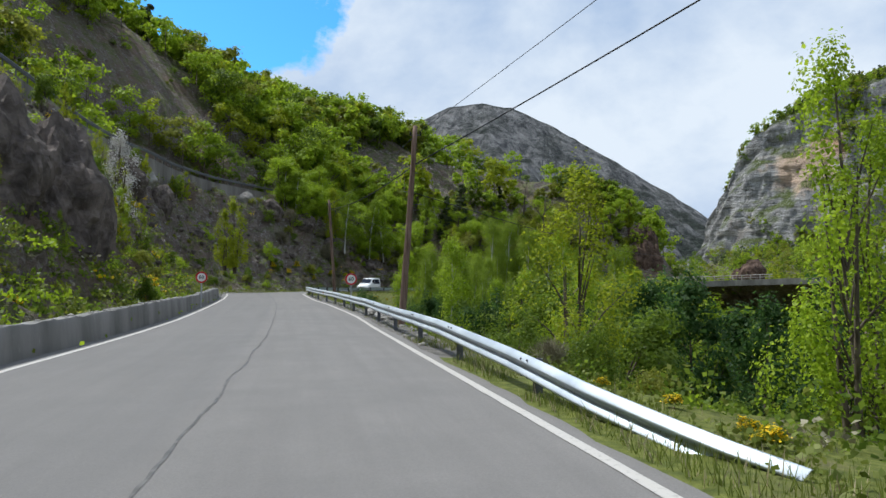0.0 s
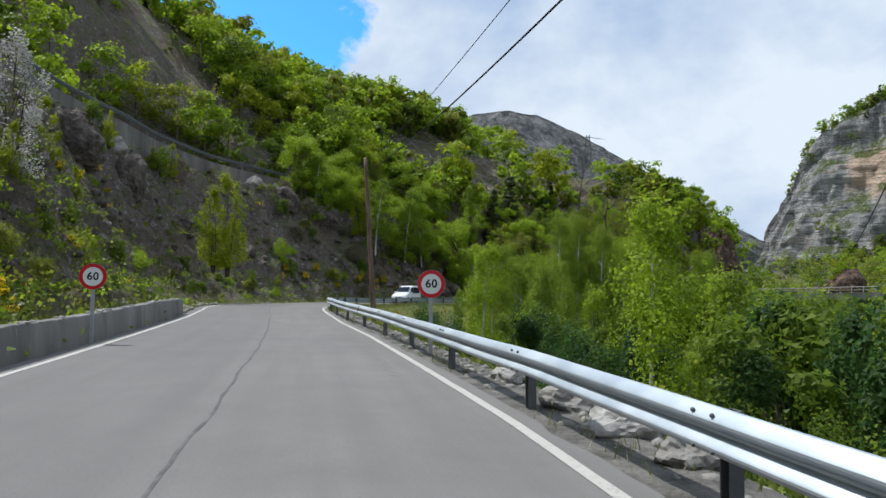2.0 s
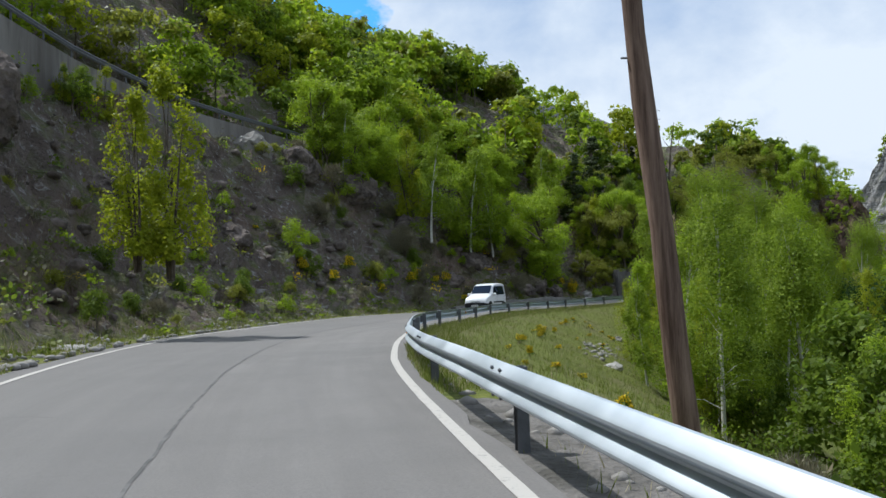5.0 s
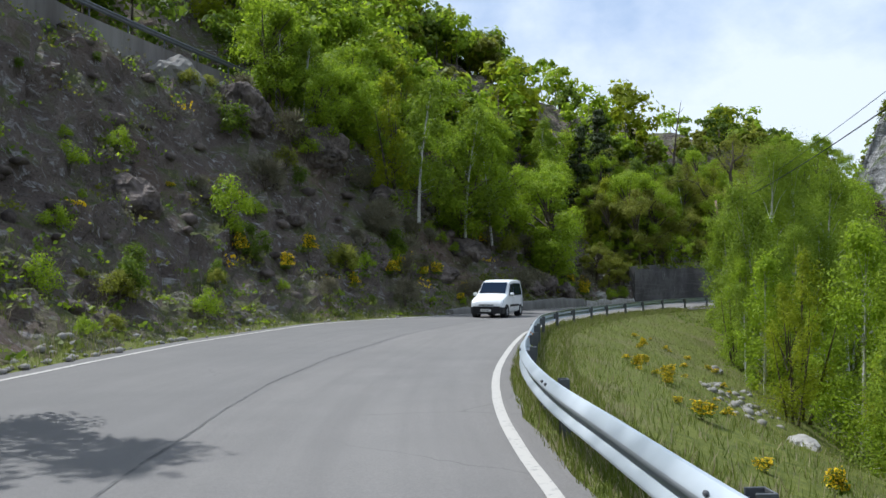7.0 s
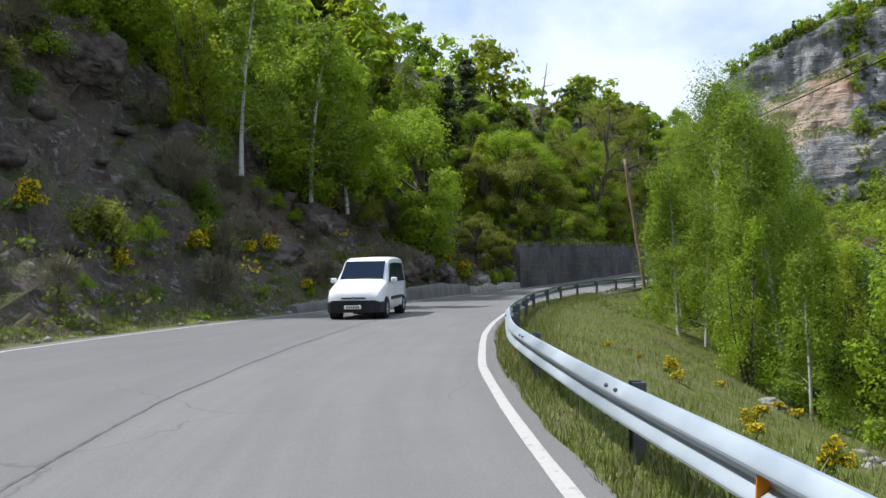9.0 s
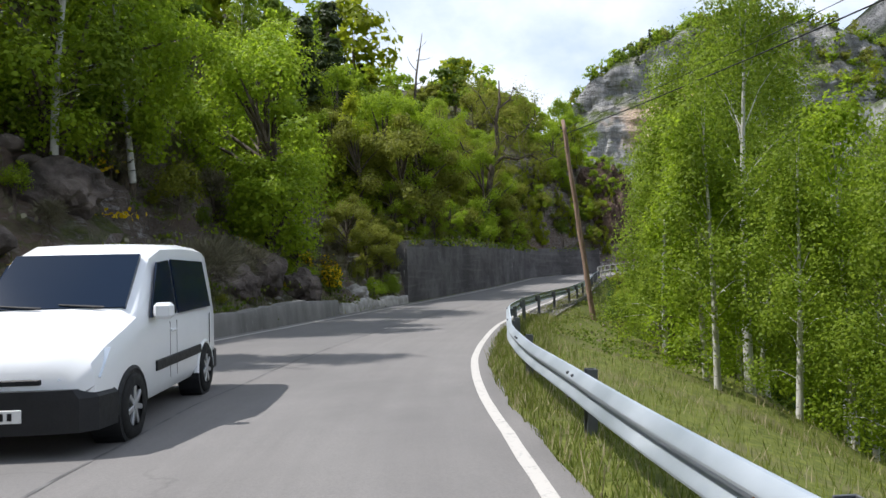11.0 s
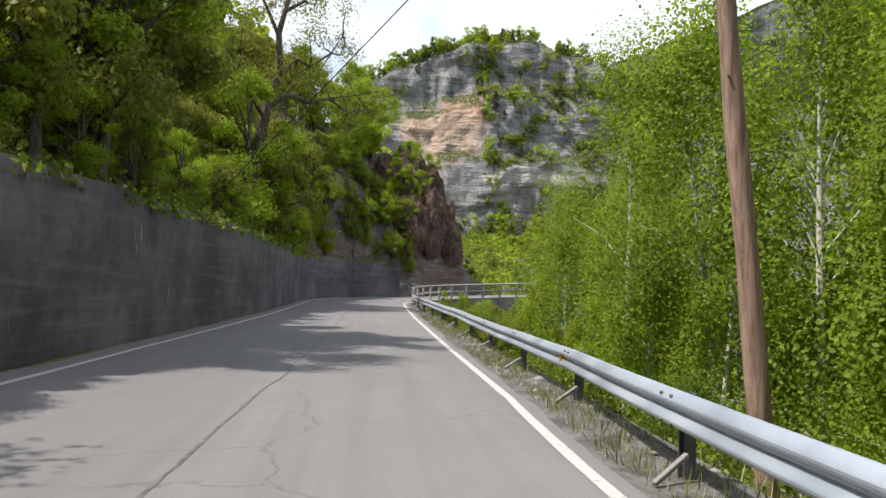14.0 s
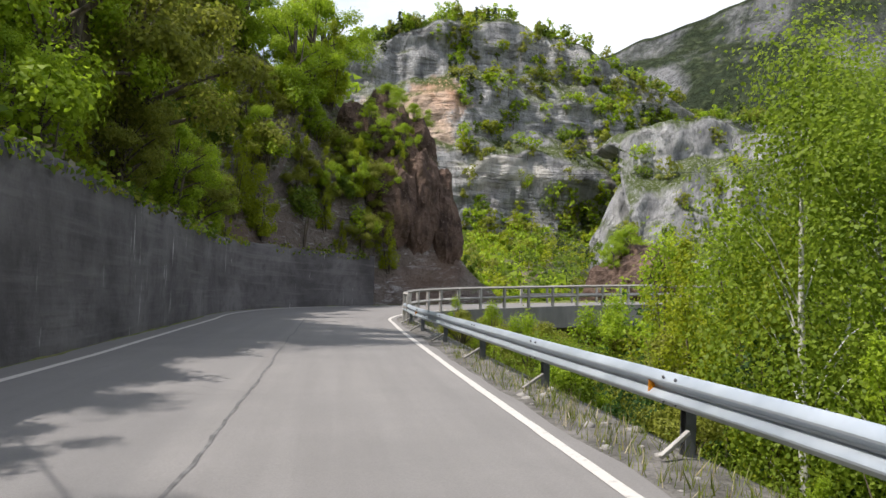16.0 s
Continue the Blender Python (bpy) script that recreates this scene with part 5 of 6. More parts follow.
for k in range(38):
    s = 98 + k * 1.15 + prng.uniform(-0.5, 0.5)
    v = float(np.interp(s, [98, 108, 120, 132, 140], [6.5, 4.2, 3.6, 3.4, 4.5])) + abs(prng.normal()) * 3.0
    h = prng.uniform(6.0, 9.5) * float(np.interp(s, [98, 126, 136, 150], [1, 1, 0.75, 0.5]))
    plant("birch" if s < 132 else "poplar", on_drop(s, v), h, group="birches below the verge")
for k in range(34):
    s = prng.uniform(16, 52) if k < 20 else prng.uniform(126, 160)
    p = on_drop(s, prng.uniform(2.0, 4.6))
    plant("thicket", p, prng.uniform(1.4, 2.4), (2 if s > 33 else 0) if s < 60 else k % 2, group="bushes below the road")
# wooded drop on the right at the start
p = on_drop(22.8, 5.7)
plant("sapling", p, 4.7 - p.z, 1, "trees below the road")
plant("sapling", (5.4, 9.4, -0.8), 5.2, 0, "trees below the road")
plant("sapling", (5.9, 9.9, -0.9), 4.4, 0, "trees below the road")
plant("birch", (0.4, 37.2, -3.4), 6.8, 2, "trees below the road")
for s, v, top in ((28.5, 7.8, 1.4), (31.0, 8.6, 1.6)):
    p = on_drop(s, v)
    plant("poplar", p, top - p.z, 0, "trees below the road")
plant("birch", (-3.1, 55.1, -2.6), 6.0, 2, "trees below the road")
for k in range(95):
    s, v = prng.uniform(14, 78), 3.0 + 36 * prng.uniform(0, 1) ** 1.25
    p = on_drop(s, v)
    top = float(np.interp(v, [2, 6, 14, 26, 38], [-1.5, -0.8, 0.6, 2.4, 4.4])) + prng.uniform(-0.5, 1.0)
    if s > 52 and v < 8:
        continue
    key = str(prng.choice(["broad", "birch_mid", "poplar"], p=[0.5, 0.33, 0.17]))
    # darker leaf kinds put the valley's shade into the trees' colour
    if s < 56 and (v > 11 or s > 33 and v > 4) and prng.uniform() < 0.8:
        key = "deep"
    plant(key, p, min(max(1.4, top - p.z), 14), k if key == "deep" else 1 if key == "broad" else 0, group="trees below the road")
for k in range(16):
    p = on_drop(prng.uniform(76, 104), prng.uniform(5.8, 10))
    plant(str(prng.choice(["poplar", "birch_mid"])), p, prng.uniform(3.0, 5.5), 0 if k % 2 else 1, group="birches below the verge")
for k in range(40):
    s, v = prng.uniform(12, 56), prng.uniform(1.2, 5)
    plant(str(prng.choice(["shrub", "shrub", "bare"])), on_drop(s, v), prng.uniform(0.6, 1.1), group="shrubs below the road")
for s, v, h in ((6.0, 0.75, 0.24), (6.5, 0.9, 0.22), (8.2, 1.0, 0.2), (10.5, 1.1, 0.18), (70, 2.5, 0.4), (74, 2.2, 0.35), (80, 2.6, 0.5), (83, 2.2, 0.5), (86, 2.6, 0.4), (57, 1.8, 0.5), (90, 2.5, 0.45)):
    plant("broom", on_drop(s, v), h, group="broom bushes")
for k in range(26):
    plant("broom", on_drop(prng.uniform(64, 98), prng.uniform(1.6, 5.0)), prng.uniform(0.13, 0.24), group="broom bushes")
# left bank: shrubs, broom, saplings
for k in range(150):
    s, u = (prng.uniform(0, 123) if k < 100 else prng.uniform(72, 123)), 0.8 + 10 * prng.uniform(0, 1) ** 1.3
    key = prng.choice(["shrub", "bare", "broom"], p=[0.72, 0.15, 0.13])
    h = prng.uniform(0.4, 1.5)
    plant(str(key), on_bank(s, u), h * (0.75 if key == "broom" else 1), group="shrubs on the bank")
for k in range(26):
    s, u = prng.uniform(15, 60), prng.uniform(2.5, 12)
    plant(str(prng.choice(["poplar", "shrub", "yellow"])), on_bank(s, u), prng.uniform(1.5, 3.2), group="saplings on the bank")
# trees on the bank above the bend and above the retaining wall
for k in range(34):
    s = prng.uniform(97, 125)
    u = prng.uniform(9, 12) if s < 104 else prng.uniform(8, 17) if s < 118 else prng.uniform(5.5, 17)
    key = str(prng.choice(["broad", "birch_mid", "yellow"], p=[0.55, 0.33, 0.12]))
    plant(key, on_bank(s, u), prng.uniform(4.5, 8), 0 if k % 4 else None, group="trees on the bank")
for k in range(52):
    s, u = prng.uniform(124, 175), 0.7 + 9 * prng.uniform(0, 1) ** 1.2
    h = prng.uniform(4.0, 8.0) if u > 3 else prng.uniform(1.2, 3.2)
    near = s < 176 and u < 7
    if 137 < s < 144 and u < 6:
        h = min(h, 2.4)
    plant(str(prng.choice(["oak" if near else "broad", "birch_mid", "yellow"], p=[0.72, 0.15, 0.13])), on_bank(s, u), h, group="trees on the bank")
for k in range(70):
    s, u = prng.uniform(125, 174), prng.uniform(0.4, 5.5)
    plant(str(prng.choice(["shrub", "oak", "yellow", "poplar"], p=[0.3, 0.4, 0.15, 0.15])), on_bank(s, u), prng.uniform(1.6, 3.6), group="bushes above the wall")
for k in range(36):
    s, u = prng.uniform(90, 125), prng.uniform(1.5, 11)
    plant(str(prng.choice(["shrub", "bare", "poplar", "broad"], p=[0.5, 0.3, 0.1, 0.1])), on_bank(s, u), prng.uniform(1.1, 2.6), group="shrubs on the bank")
for x, y, h in ((28.6, 130.0, 14.0), (30.5, 127.5, 14.5), (27.2, 128.0, 12.5), (32.5, 130.5, 15.0), (24.5, 124.5, 12.0)):
    p = on_drop(139, 8)
    plant("birch_tall", (x, y, p.z - 1.0), h, group="birches below the verge")
for k in range(8):
    plant(str(prng.choice(["broad", "yellow", "shrub"])), on_bank(prng.uniform(64, 84), prng.uniform(8.2, 10)), prng.uniform(1.8, 3.4), group="shrubs on the bank")
for s, u, h in ((124.0, 0.2, 1.5), (125.0, 0.3, 1.2)):
    plant("thicket", on_bank(s, u), h, 1, "shrubs on the bank")
# bushes close behind the rail where the road nears the bend
for k in range(60):
    s, v = prng.uniform(132, 166), 1.2 + 16 * prng.uniform(0, 1) ** 1.3
    p = on_drop(s, v)
    top = float(np.interp(v, [1, 4, 9, 17], [-0.1, 0.6, 1.2, 2.4])) + prng.uniform(-0.5, 0.8)
    plant(str(prng.choice(["broad" if v > 9 else "oak", "poplar", "thicket"], p=[0.3, 0.35, 0.35])), p, min(12, max(1.0, top - p.z)), group="bushes below the road")
for s, v in ((150, 6.5), (151.5, 8), (153, 6.5), (152, 10), (154.5, 9), (156, 7.5), (156, 11), (150, 10)):
    p = on_drop(s, v)
    plant("poplar", p, 2.9 + 0.02 * v - p.z, 1 if v < 7 else 0, group="bushes below the road")
for k in range(46):
    s, u = prng.uniform(163, 176.5), prng.uniform(0.3, 4.5)
    plant(str(prng.choice(["shrub", "oak", "yellow"], p=[0.35, 0.45, 0.2])), on_bank(s, u), prng.uniform(1.4, 3.4), group="bushes above the wall")
for k in range(44):
    s, u = prng.uniform(158, 175), prng.uniform(0.2, 3.6)
    plant("oak" if k % 3 else "yellow", on_bank(s, u), prng.uniform(1.8, 3.6), k, group="bushes above the wall")
for k in range(18):
    p = on_drop(prng.uniform(160, 167), prng.uniform(0.8, 9.0))
    plant("oak" if k % 2 else "poplar", p, max(1.2, prng.uniform(0.5, 1.5) - p.z), k, group="bushes below the road")
for k in range(64):
    s, u = prng.uniform(124, 176), prng.uniform(5, 14)
    if 137 < s < 150 and u < 9:
        continue
    plant("oak" if k % 3 else "birch_mid", on_bank(s, u), prng.uniform(4.0, 7.5) * (0.6 if u > 9 else 1.0), k, group="trees on the bank")
for s, v, h in ((113, 6.0, 12.5), (116.5, 7.0, 13.5), (119, 5.6, 12.0), (121.5, 7.5, 13.5), (124, 6.4, 12.0), (127, 7.6, 12.5)):
    plant("birch_tall", on_drop(s, v), h, group="birches below the verge")
for s, v, top in ((136.2, 4.6, 9.0), (139.5, 5.6, 7.2)):
    p = on_drop(s, v)
    plant("birch_tall", p, top - p.z, group="birches below the verge")
for k in range(9):
    plant("bare", on_drop(118 + k * 1.6, prng.uniform(3.4, 5.0)), prng.uniform(0.9, 1.5), group="shrubs below the road")
for k in range(38):
    s, u = prng.uniform(98, 129), prng.uniform(0.8, 8)
    plant("bare", on_bank(s, u), prng.uniform(0.9, 2.0), group="shrubs on the bank")
for s, u, h in ((124.3, 1.3, 3.6), (125.4, 1.0, 3.0), (126.6, 1.2, 2.2), (123.2, 2.0, 3.8)):
    plant("oak", on_bank(s, u), h, 1, "shrubs on the bank")
# undergrowth, joined: tufts of leaves over the bank and the drop


def undergrowth(name, spots, label, per, size):
    rng = np.random.default_rng(33)
    vs, idx = [], []
    for p, r, h, col in spots:
        pts = rng.normal(size=(per, 3)) * np.array([r * 0.45, r * 0.45, h * 0.35])
        pts[:, 2] = np.abs(pts[:, 2]) * (1.0 + 0.3 * rng.normal())
        v, f = leaf_quads(rng, pts + np.array(p), size * (0.7 + 0.5 * h))
        vs.append(v)
        idx.append(np.full(per, col))
    v = np.concatenate(vs)
    return tagged(new(name, mesh(name, v, np.arange(len(v)).reshape(-1, 4), [LEAF_LIGHT, LEAF_GREEN, LEAF_OLIVE, LEAF_BARE, FLOWER, GRASS], np.concatenate(idx))), label, "undergrowth", kind="stuff")


spots = []
for k in range(2600):
    s, u = prng.uniform(-5, 172), 0.3 + 15 * prng.uniform(0, 1) ** 1.25
    if 124 < s and u < 0.8:
        continue
    q = on_bank(s, u)
    dense = fbm(q.x * 0.12, q.y * 0.12, q.z * 0.12 + 4, 3)
    if dense < -0.12 and prng.uniform() < 0.75:
        continue
    col = int(prng.choice([0, 1, 2, 3, 4, 5], p=[0.14, 0.30, 0.20, 0.16, 0.035, 0.165]))
    if u < 2.0:
        col = int(prng.choice([5, 0, 1], p=[0.7, 0.1, 0.2]))
    h = prng.uniform(0.2, 0.8) * (0.5 if u < 2 else 1)
    spots.append((q, prng.uniform(0.3, 0.9), h, col))
for k in range(1300):
    s, u = prng.uniform(-2, 60), 0.3 + 9 * prng.uniform(0, 1) ** 1.2
    spots.append((on_bank(s, u), prng.uniform(0.35, 0.9), prng.uniform(0.2, 0.6), int(prng.choice([5, 0, 1, 2], p=[0.45, 0.2, 0.25, 0.1]))))
for k in range(420):
    s = prng.uniform(126.5, 173)
    q = at(s, d_left(s) - 0.75 - 0.5 * prng.uniform(), float(np.interp(s, WALL_S, WALL_H)) - 0.1 - 0.25 * prng.uniform())
    if noise.noise((s * 0.35, 3, 8)) > -0.25:
        spots.append((q, prng.uniform(0.25, 0.6), prng.uniform(0.25, 0.6), int(prng.choice([0, 1, 2, 3], p=[0.2, 0.4, 0.25, 0.15]))))
undergrowth("bank_undergrowth", spots, "patchy brush, grass tufts and broom on the rocky bank", 34, 0.16)
spots = []
for k in range(1700):
    s, v = prng.uniform(4, 166), 0.2 + 14 * prng.uniform(0, 1) ** 1.6
    if 56 < s < 110 and v < 6.5:
        continue
    q = on_drop(s, v)
    tall = 0.3 if v < 1.2 or (58 < s < 106 and v < 6) else 1.0
    # fewer light leaves, so the mix also carries the slope's shade
    col = int(prng.choice([0, 1, 2, 3, 5], p=[0.12, 0.42, 0.10, 0.08, 0.28])) if tall > 0.5 else 5
    spots.append((q, prng.uniform(0.3, 0.8), prng.uniform(0.25, 0.8) * tall, col))
undergrowth("slope_undergrowth", spots, "green brush and tall grass on the slope below the rail", 52, 0.095)


def blades(name, spots, label):
    """Grass blades, joined: places and heights."""
    rng = np.random.default_rng(44)
    p = np.array([q for q, h in spots])
    h = np.array([h for q, h in spots])
    n = len(p)
    a = rng.uniform(0, math.tau, n)
    w = np.stack([np.cos(a), np.sin(a), np.zeros(n)], 1) * (0.003 + 0.005 * rng.uniform(size=n))[:, None]
    bend = rng.normal(size=(n, 3)) * 0.28 * h[:, None]
    bend[:, 2] = h
    v = np.stack([p - w, p + w, p + w * 0.7 + bend * 0.55, p + bend, p - w * 0.7 + bend * 0.55], 1).reshape(-1, 3)
    f = np.arange(n * 5).reshape(-1, 5)
    idx = (rng.uniform(size=n) < 0.22).astype(int)
    return tagged(new(name, mesh(name, v, f, [GRASS, STRAW], idx)), label, "grass", kind="stuff")


spots = []
for k in range(48000):
    s = prng.uniform(3, 150)
    d = 0.34 + abs(prng.normal()) * 0.75
    if (18 < s < 55 and prng.uniform() < 0.88 or s > 116 and prng.uniform() < 0.55) or noise.noise((s * 0.35, d * 0.8, 7)) < -0.15:
        continue
    q = at(s, d_right(s) + d, -0.04) if d < VERGE else on_drop(s, d - VERGE)
    spots.append((tuple(q), prng.uniform(0.05, 0.2) * (1.4 if prng.uniform() < 0.1 else 1)))
for k in range(46000):
    s, d = prng.uniform(56, 116), 0.24 + 1.25 * prng.uniform() ** 1.2
    q = at(s, d_right(s) + d, -0.04) if d < VERGE else on_drop(s, d - VERGE)
    spots.append((tuple(q), prng.uniform(0.03, 0.15) * (2.0 if prng.uniform() < 0.12 else 1)))
for k in range(30000):
    s, u = prng.uniform(40, 125), 0.2 + 7 * prng.uniform() ** 1.3
    if noise.noise((s * 0.45, u * 0.6, 3)) < -0.05:
        continue
    spots.append((tuple(on_bank(s, u)), prng.uniform(0.10, 0.42)))
for k in range(20000):
    s, v = prng.uniform(56, 108), prng.uniform(0, 7)
    spots.append((tuple(on_drop(s, v)), prng.uniform(0.06, 0.22)))
for k in range(11000):
    s = prng.uniform(5, 122)
    d = abs(prng.normal()) * 0.6 + (0.95 if s < 54 or 95 < s < 112 else 0.42)
    if noise.noise((s * 0.3, 9, 7)) < -0.2:
        continue
    q = at(s, d_left(s) - d, 0.02) if d < 1.0 else on_bank(s, d - FOOT)
    spots.append((tuple(q), prng.uniform(0.06, 0.28)))
for k in range(3200):
    s, d = prng.uniform(124, 162), prng.uniform(0.45, 1.3)
    if noise.noise((s * 0.6, d, 17)) > 0.0:
        spots.append((tuple(at(s, d_right(s) + d, -0.04) if d < VERGE else on_drop(s, d - VERGE)), prng.uniform(0.05, 0.20)))
blades("verge_grass", spots, "green and dry grass blades along both verges")
# loose stones: on the verge below the rail, at the foot of the bank, and rocks on the bank


def rubble(name, spots, label, material):
    rng = np.random.default_rng(55)
    base = [np.array([v.co[:] for v in me.vertices]) for me in pebble_meshes]
    fac = [np.array([tuple(q.vertices) for q in me.polygons]) for me in pebble_meshes]
    vs, fs, off = [], [], 0
    for p, r in spots:
        k = int(rng.integers(0, 5))
        a = rng.uniform(0, math.tau)
        m3 = np.array([[math.cos(a), -math.sin(a), 0], [math.sin(a), math.cos(a), 0], [0, 0, 1]])
        vs.append((base[k] * r * rng.uniform(0.7, 1.3, 3)) @ m3.T + np.array(p))
        fs.append(fac[k] + off)
        off += len(base[k])
    return tagged(new(name, mesh(name, np.concatenate(vs), np.concatenate(fs), material)), label, "stones", kind="stuff")


spots = []
for k in range(420):
    s = prng.uniform(16, 60) if k < 300 else prng.uniform(118, 160)
    d = prng.uniform(0.42, 1.5)
    spots.append((tuple(at(s, d_right(s) + d, -0.03) if d < VERGE else on_drop(s, d - VERGE)), prng.uniform(0.04, 0.20)))
for k in range(260):
    s = prng.uniform(50, 124)
    d = 0.5 + abs(prng.normal()) * 0.7
    spots.append((tuple(at(s, d_left(s) - d, 0.03) if d < FOOT else on_bank(s, d - FOOT)), prng.uniform(0.05, 0.26)))
for k in range(240):
    s = prng.uniform(52, 78)
    d = 0.45 + abs(prng.normal()) * 0.55
    spots.append((tuple(at(s, d_left(s) - d, 0.05) if d < FOOT else on_bank(s, d - FOOT)), prng.uniform(0.05, 0.24)))
for k in range(60):
    spots.append((tuple(on_drop(84 + prng.normal() * 1.6, 5.0 + prng.normal() * 0.5)), prng.uniform(0.10, 0.32)))
rubble("loose_stones", spots, "pale loose stones along the verges", STONE)
spots = []
for k in range(520):
    s, u = prng.uniform(10, 124), 1.5 + 12 * prng.uniform()
    spots.append((tuple(on_bank(s, u)), prng.uniform(0.15, 0.8) * (1.6 if prng.uniform() < 0.08 else 1)))
rubble("bank_rocks", spots, "dark angular rocks sticking out of the bank", ROCK)


def boulder(p, r, mat, label, seed):
    bm = bmesh.new()
    bmesh.ops.create_icosphere(bm, subdivisions=5 if r[2] > 1.5 else 4, radius=1)
    for v in bm.verts:
        c = v.co.copy()
        v.co *= 1 + 0.35 * noise.noise(c * 0.9 + Vector((seed, 0, 0))) + 0.20 * noise.noise(c * 2.3 + Vector((0, seed, 0))) - 0.14 * abs(noise.noise(c * 4.5)) + 0.06 * noise.noise(c * 9)
        v.co = Vector((v.co.x * r[0], v.co.y * r[1], v.co.z * r[2]))
    me = bpy.data.meshes.new("boulder")
    bm.to_mesh(me)
    bm.free()
    me.materials.append(mat)
    ob = new("boulder", me)
    ob.matrix_world = pose(*p, 0, 0, seed * 40)
    return tagged(ob, label, "boulder", "boulders on the bank")


boulder(on_bank(77, 6.5), (1.3, 1.0, 0.9), ROCK, "large dark square-edged boulder embedded in the bank", 1)
for s, u, r, k in ((93.5, 11.2, (1.5, 1.1, 1.2), 41), (97.5, 12.6, (1.2, 0.9, 0.8), 42), ):
    boulder(on_bank(s, u), r, STONE, "weathered grey rock outcrop on the bank", k)
for s, u, r, k in ((100.5, 9.2, (2.0, 1.4, 1.6), 46), (96, 9.0, (1.8, 1.4, 1.8), 47), (104, 7.2, (1.6, 1.2, 1.2), 48), (116.4, 1.4, (1.2, 0.8, 0.7), 43), (114.4, 1.8, (1.1, 0.8, 0.9), 44), (112.4, 1.6, (0.9, 0.8, 0.7), 49)):
    boulder(on_bank(s, u), r, ROCK, "dark craggy rock jutting out of the bank", k)
boulder(on_bank(73, 10.2), (1.4, 1.2, 1.0), STONE, "pale rock outcrop near the top of the bank", 2)
boulder(on_bank(121.5, 0.9), (0.55, 0.5, 0.5), STONE, "pale boulder beside the green bush", 3)
boulder(on_bank(57, 0.4), (0.7, 0.35, 0.28), STONE, "pale flat rock at the foot of the bank", 4)
boulder(on_bank(65, 0.3), (0.6, 0.3, 0.2), STONE, "pale flat rock at the foot of the bank", 5)
for s, r, k in ((28.9, (0.42, 0.3, 0.24), 31), (27.6, (0.5, 0.32, 0.26), 32), (26.4, (0.34, 0.26, 0.2), 33), (31.5, (0.3, 0.24, 0.18), 34)):
    boulder(at(s, d_right(s) + 1.05, 0.0), r, STONE, "pale rock at the edge of the gravel verge", k)
boulder(on_drop(80, 5.5), (0.6, 0.4, 0.25), STONE, "low pale rock pile on the grassy verge", 6)
boulder(on_drop(92, 5.0), (0.4, 0.3, 0.2), STONE, "low pale rock on the grassy verge", 7)
for s, u, r, k in ((109, 4.5, (1.6, 1.1, 1.0), 13), (105, 3.8, (1.3, 1.0, 0.9), 14), (66, 8.5, (1.8, 1.4, 1.8), 15), (72, 8.0, (1.7, 1.3, 1.9), 16), (86, 5.5, (1.4, 1.0, 1.0), 17), (32, 5.0, (2.4, 2.6, 4.2), 18), (29, 6.0, (2.0, 2.6, 4.0), 19)):
    boulder(on_bank(s, u), r, ROCK, "dark craggy rock jutting out of the bank", k)
for s, u, r, k in ((174.6, 1.5, (1.7, 1.5, 3.0), 8), (176.2, 1.6, (1.7, 1.5, 3.5), 9), (177.6, 2.0, (1.6, 1.6, 3.8), 10), (176.6, 4.2, (2.2, 2.2, 4.6), 11), (174.8, 4.2, (2.2, 2.2, 4.2), 12)):
    boulder(on_bank(s, u), r, EARTH, "reddish-brown crumbling rock nose at the bend", k)
for s, u, z, h, key in ((174.3, 0.9, 1.6, 2.6, "oak"), (174.9, 1.1, 2.4, 2.4, "yellow"), (175.5, 1.6, 3.0, 2.6, "oak"), (176.3, 2.2, 3.4, 2.2, "yellow"), (175.4, 3.0, 3.8, 3.4, "oak"), (176.8, 3.4, 4.0, 2.6, "oak"), (174.0, 2.0, 2.6, 3.4, "oak"), (177.4, 2.6, 3.4, 1.6, "bare")):
    plant(key, on_bank(s, u) + Vector((0, 0, z * 0.75)), h, 0, "bushes above the wall")
plant("shrub", on_bank(122.5, 0.3), 1.25, 1, "shrubs on the bank")
for s, u, h in ((44, 5.5, 1.3), (46, 5.0, 1.1), (48, 6.0, 1.2), (40, 7.0, 1.2), (52, 4.0, 0.9), (33, 8.0, 1.3), (18, 3.5, 0.9), (90, 3.5, 1.2), (92, 3.0, 1.1), (94, 3.6, 1.3), (96, 2.6, 0.8)):
    plant("broom", on_bank(s, u), h, 0, "broom bushes")
plant("broom", on_bank(119.4, 1.1), 1.5, 0, "broom bushes")
plant("broom", on_bank(120.4, 1.5), 1.3, 0, "broom bushes")
for s, u, h in ((116, 3.0, 1.2), (99.6, 2.8, 1.1), (100.6, 3.2, 1.2), (102, 2.5, 0.8), (119, 2.2, 1.2), (119.8, 1.8, 0.9), (95.6, 2.0, 0.7)):
    plant("broom", on_bank(s, u), h, 0, "broom bushes")
knoll = Vector((65.5, 152.6, 1.5))
boulder(knoll, (3.8, 3.0, 4.6), EARTH, "brown rock knoll topped by bushes beyond the bend", 21)
for dx, dy, h in ((0, 0, 3.4), (-1.6, 0.6, 2.6), (1.5, -0.4, 2.8), (0.4, 1.2, 3.0)):
    plant("broad", knoll + Vector((dx, dy, 3.0 - 0.35 * abs(dx))), h, 0, "bushes above the wall")
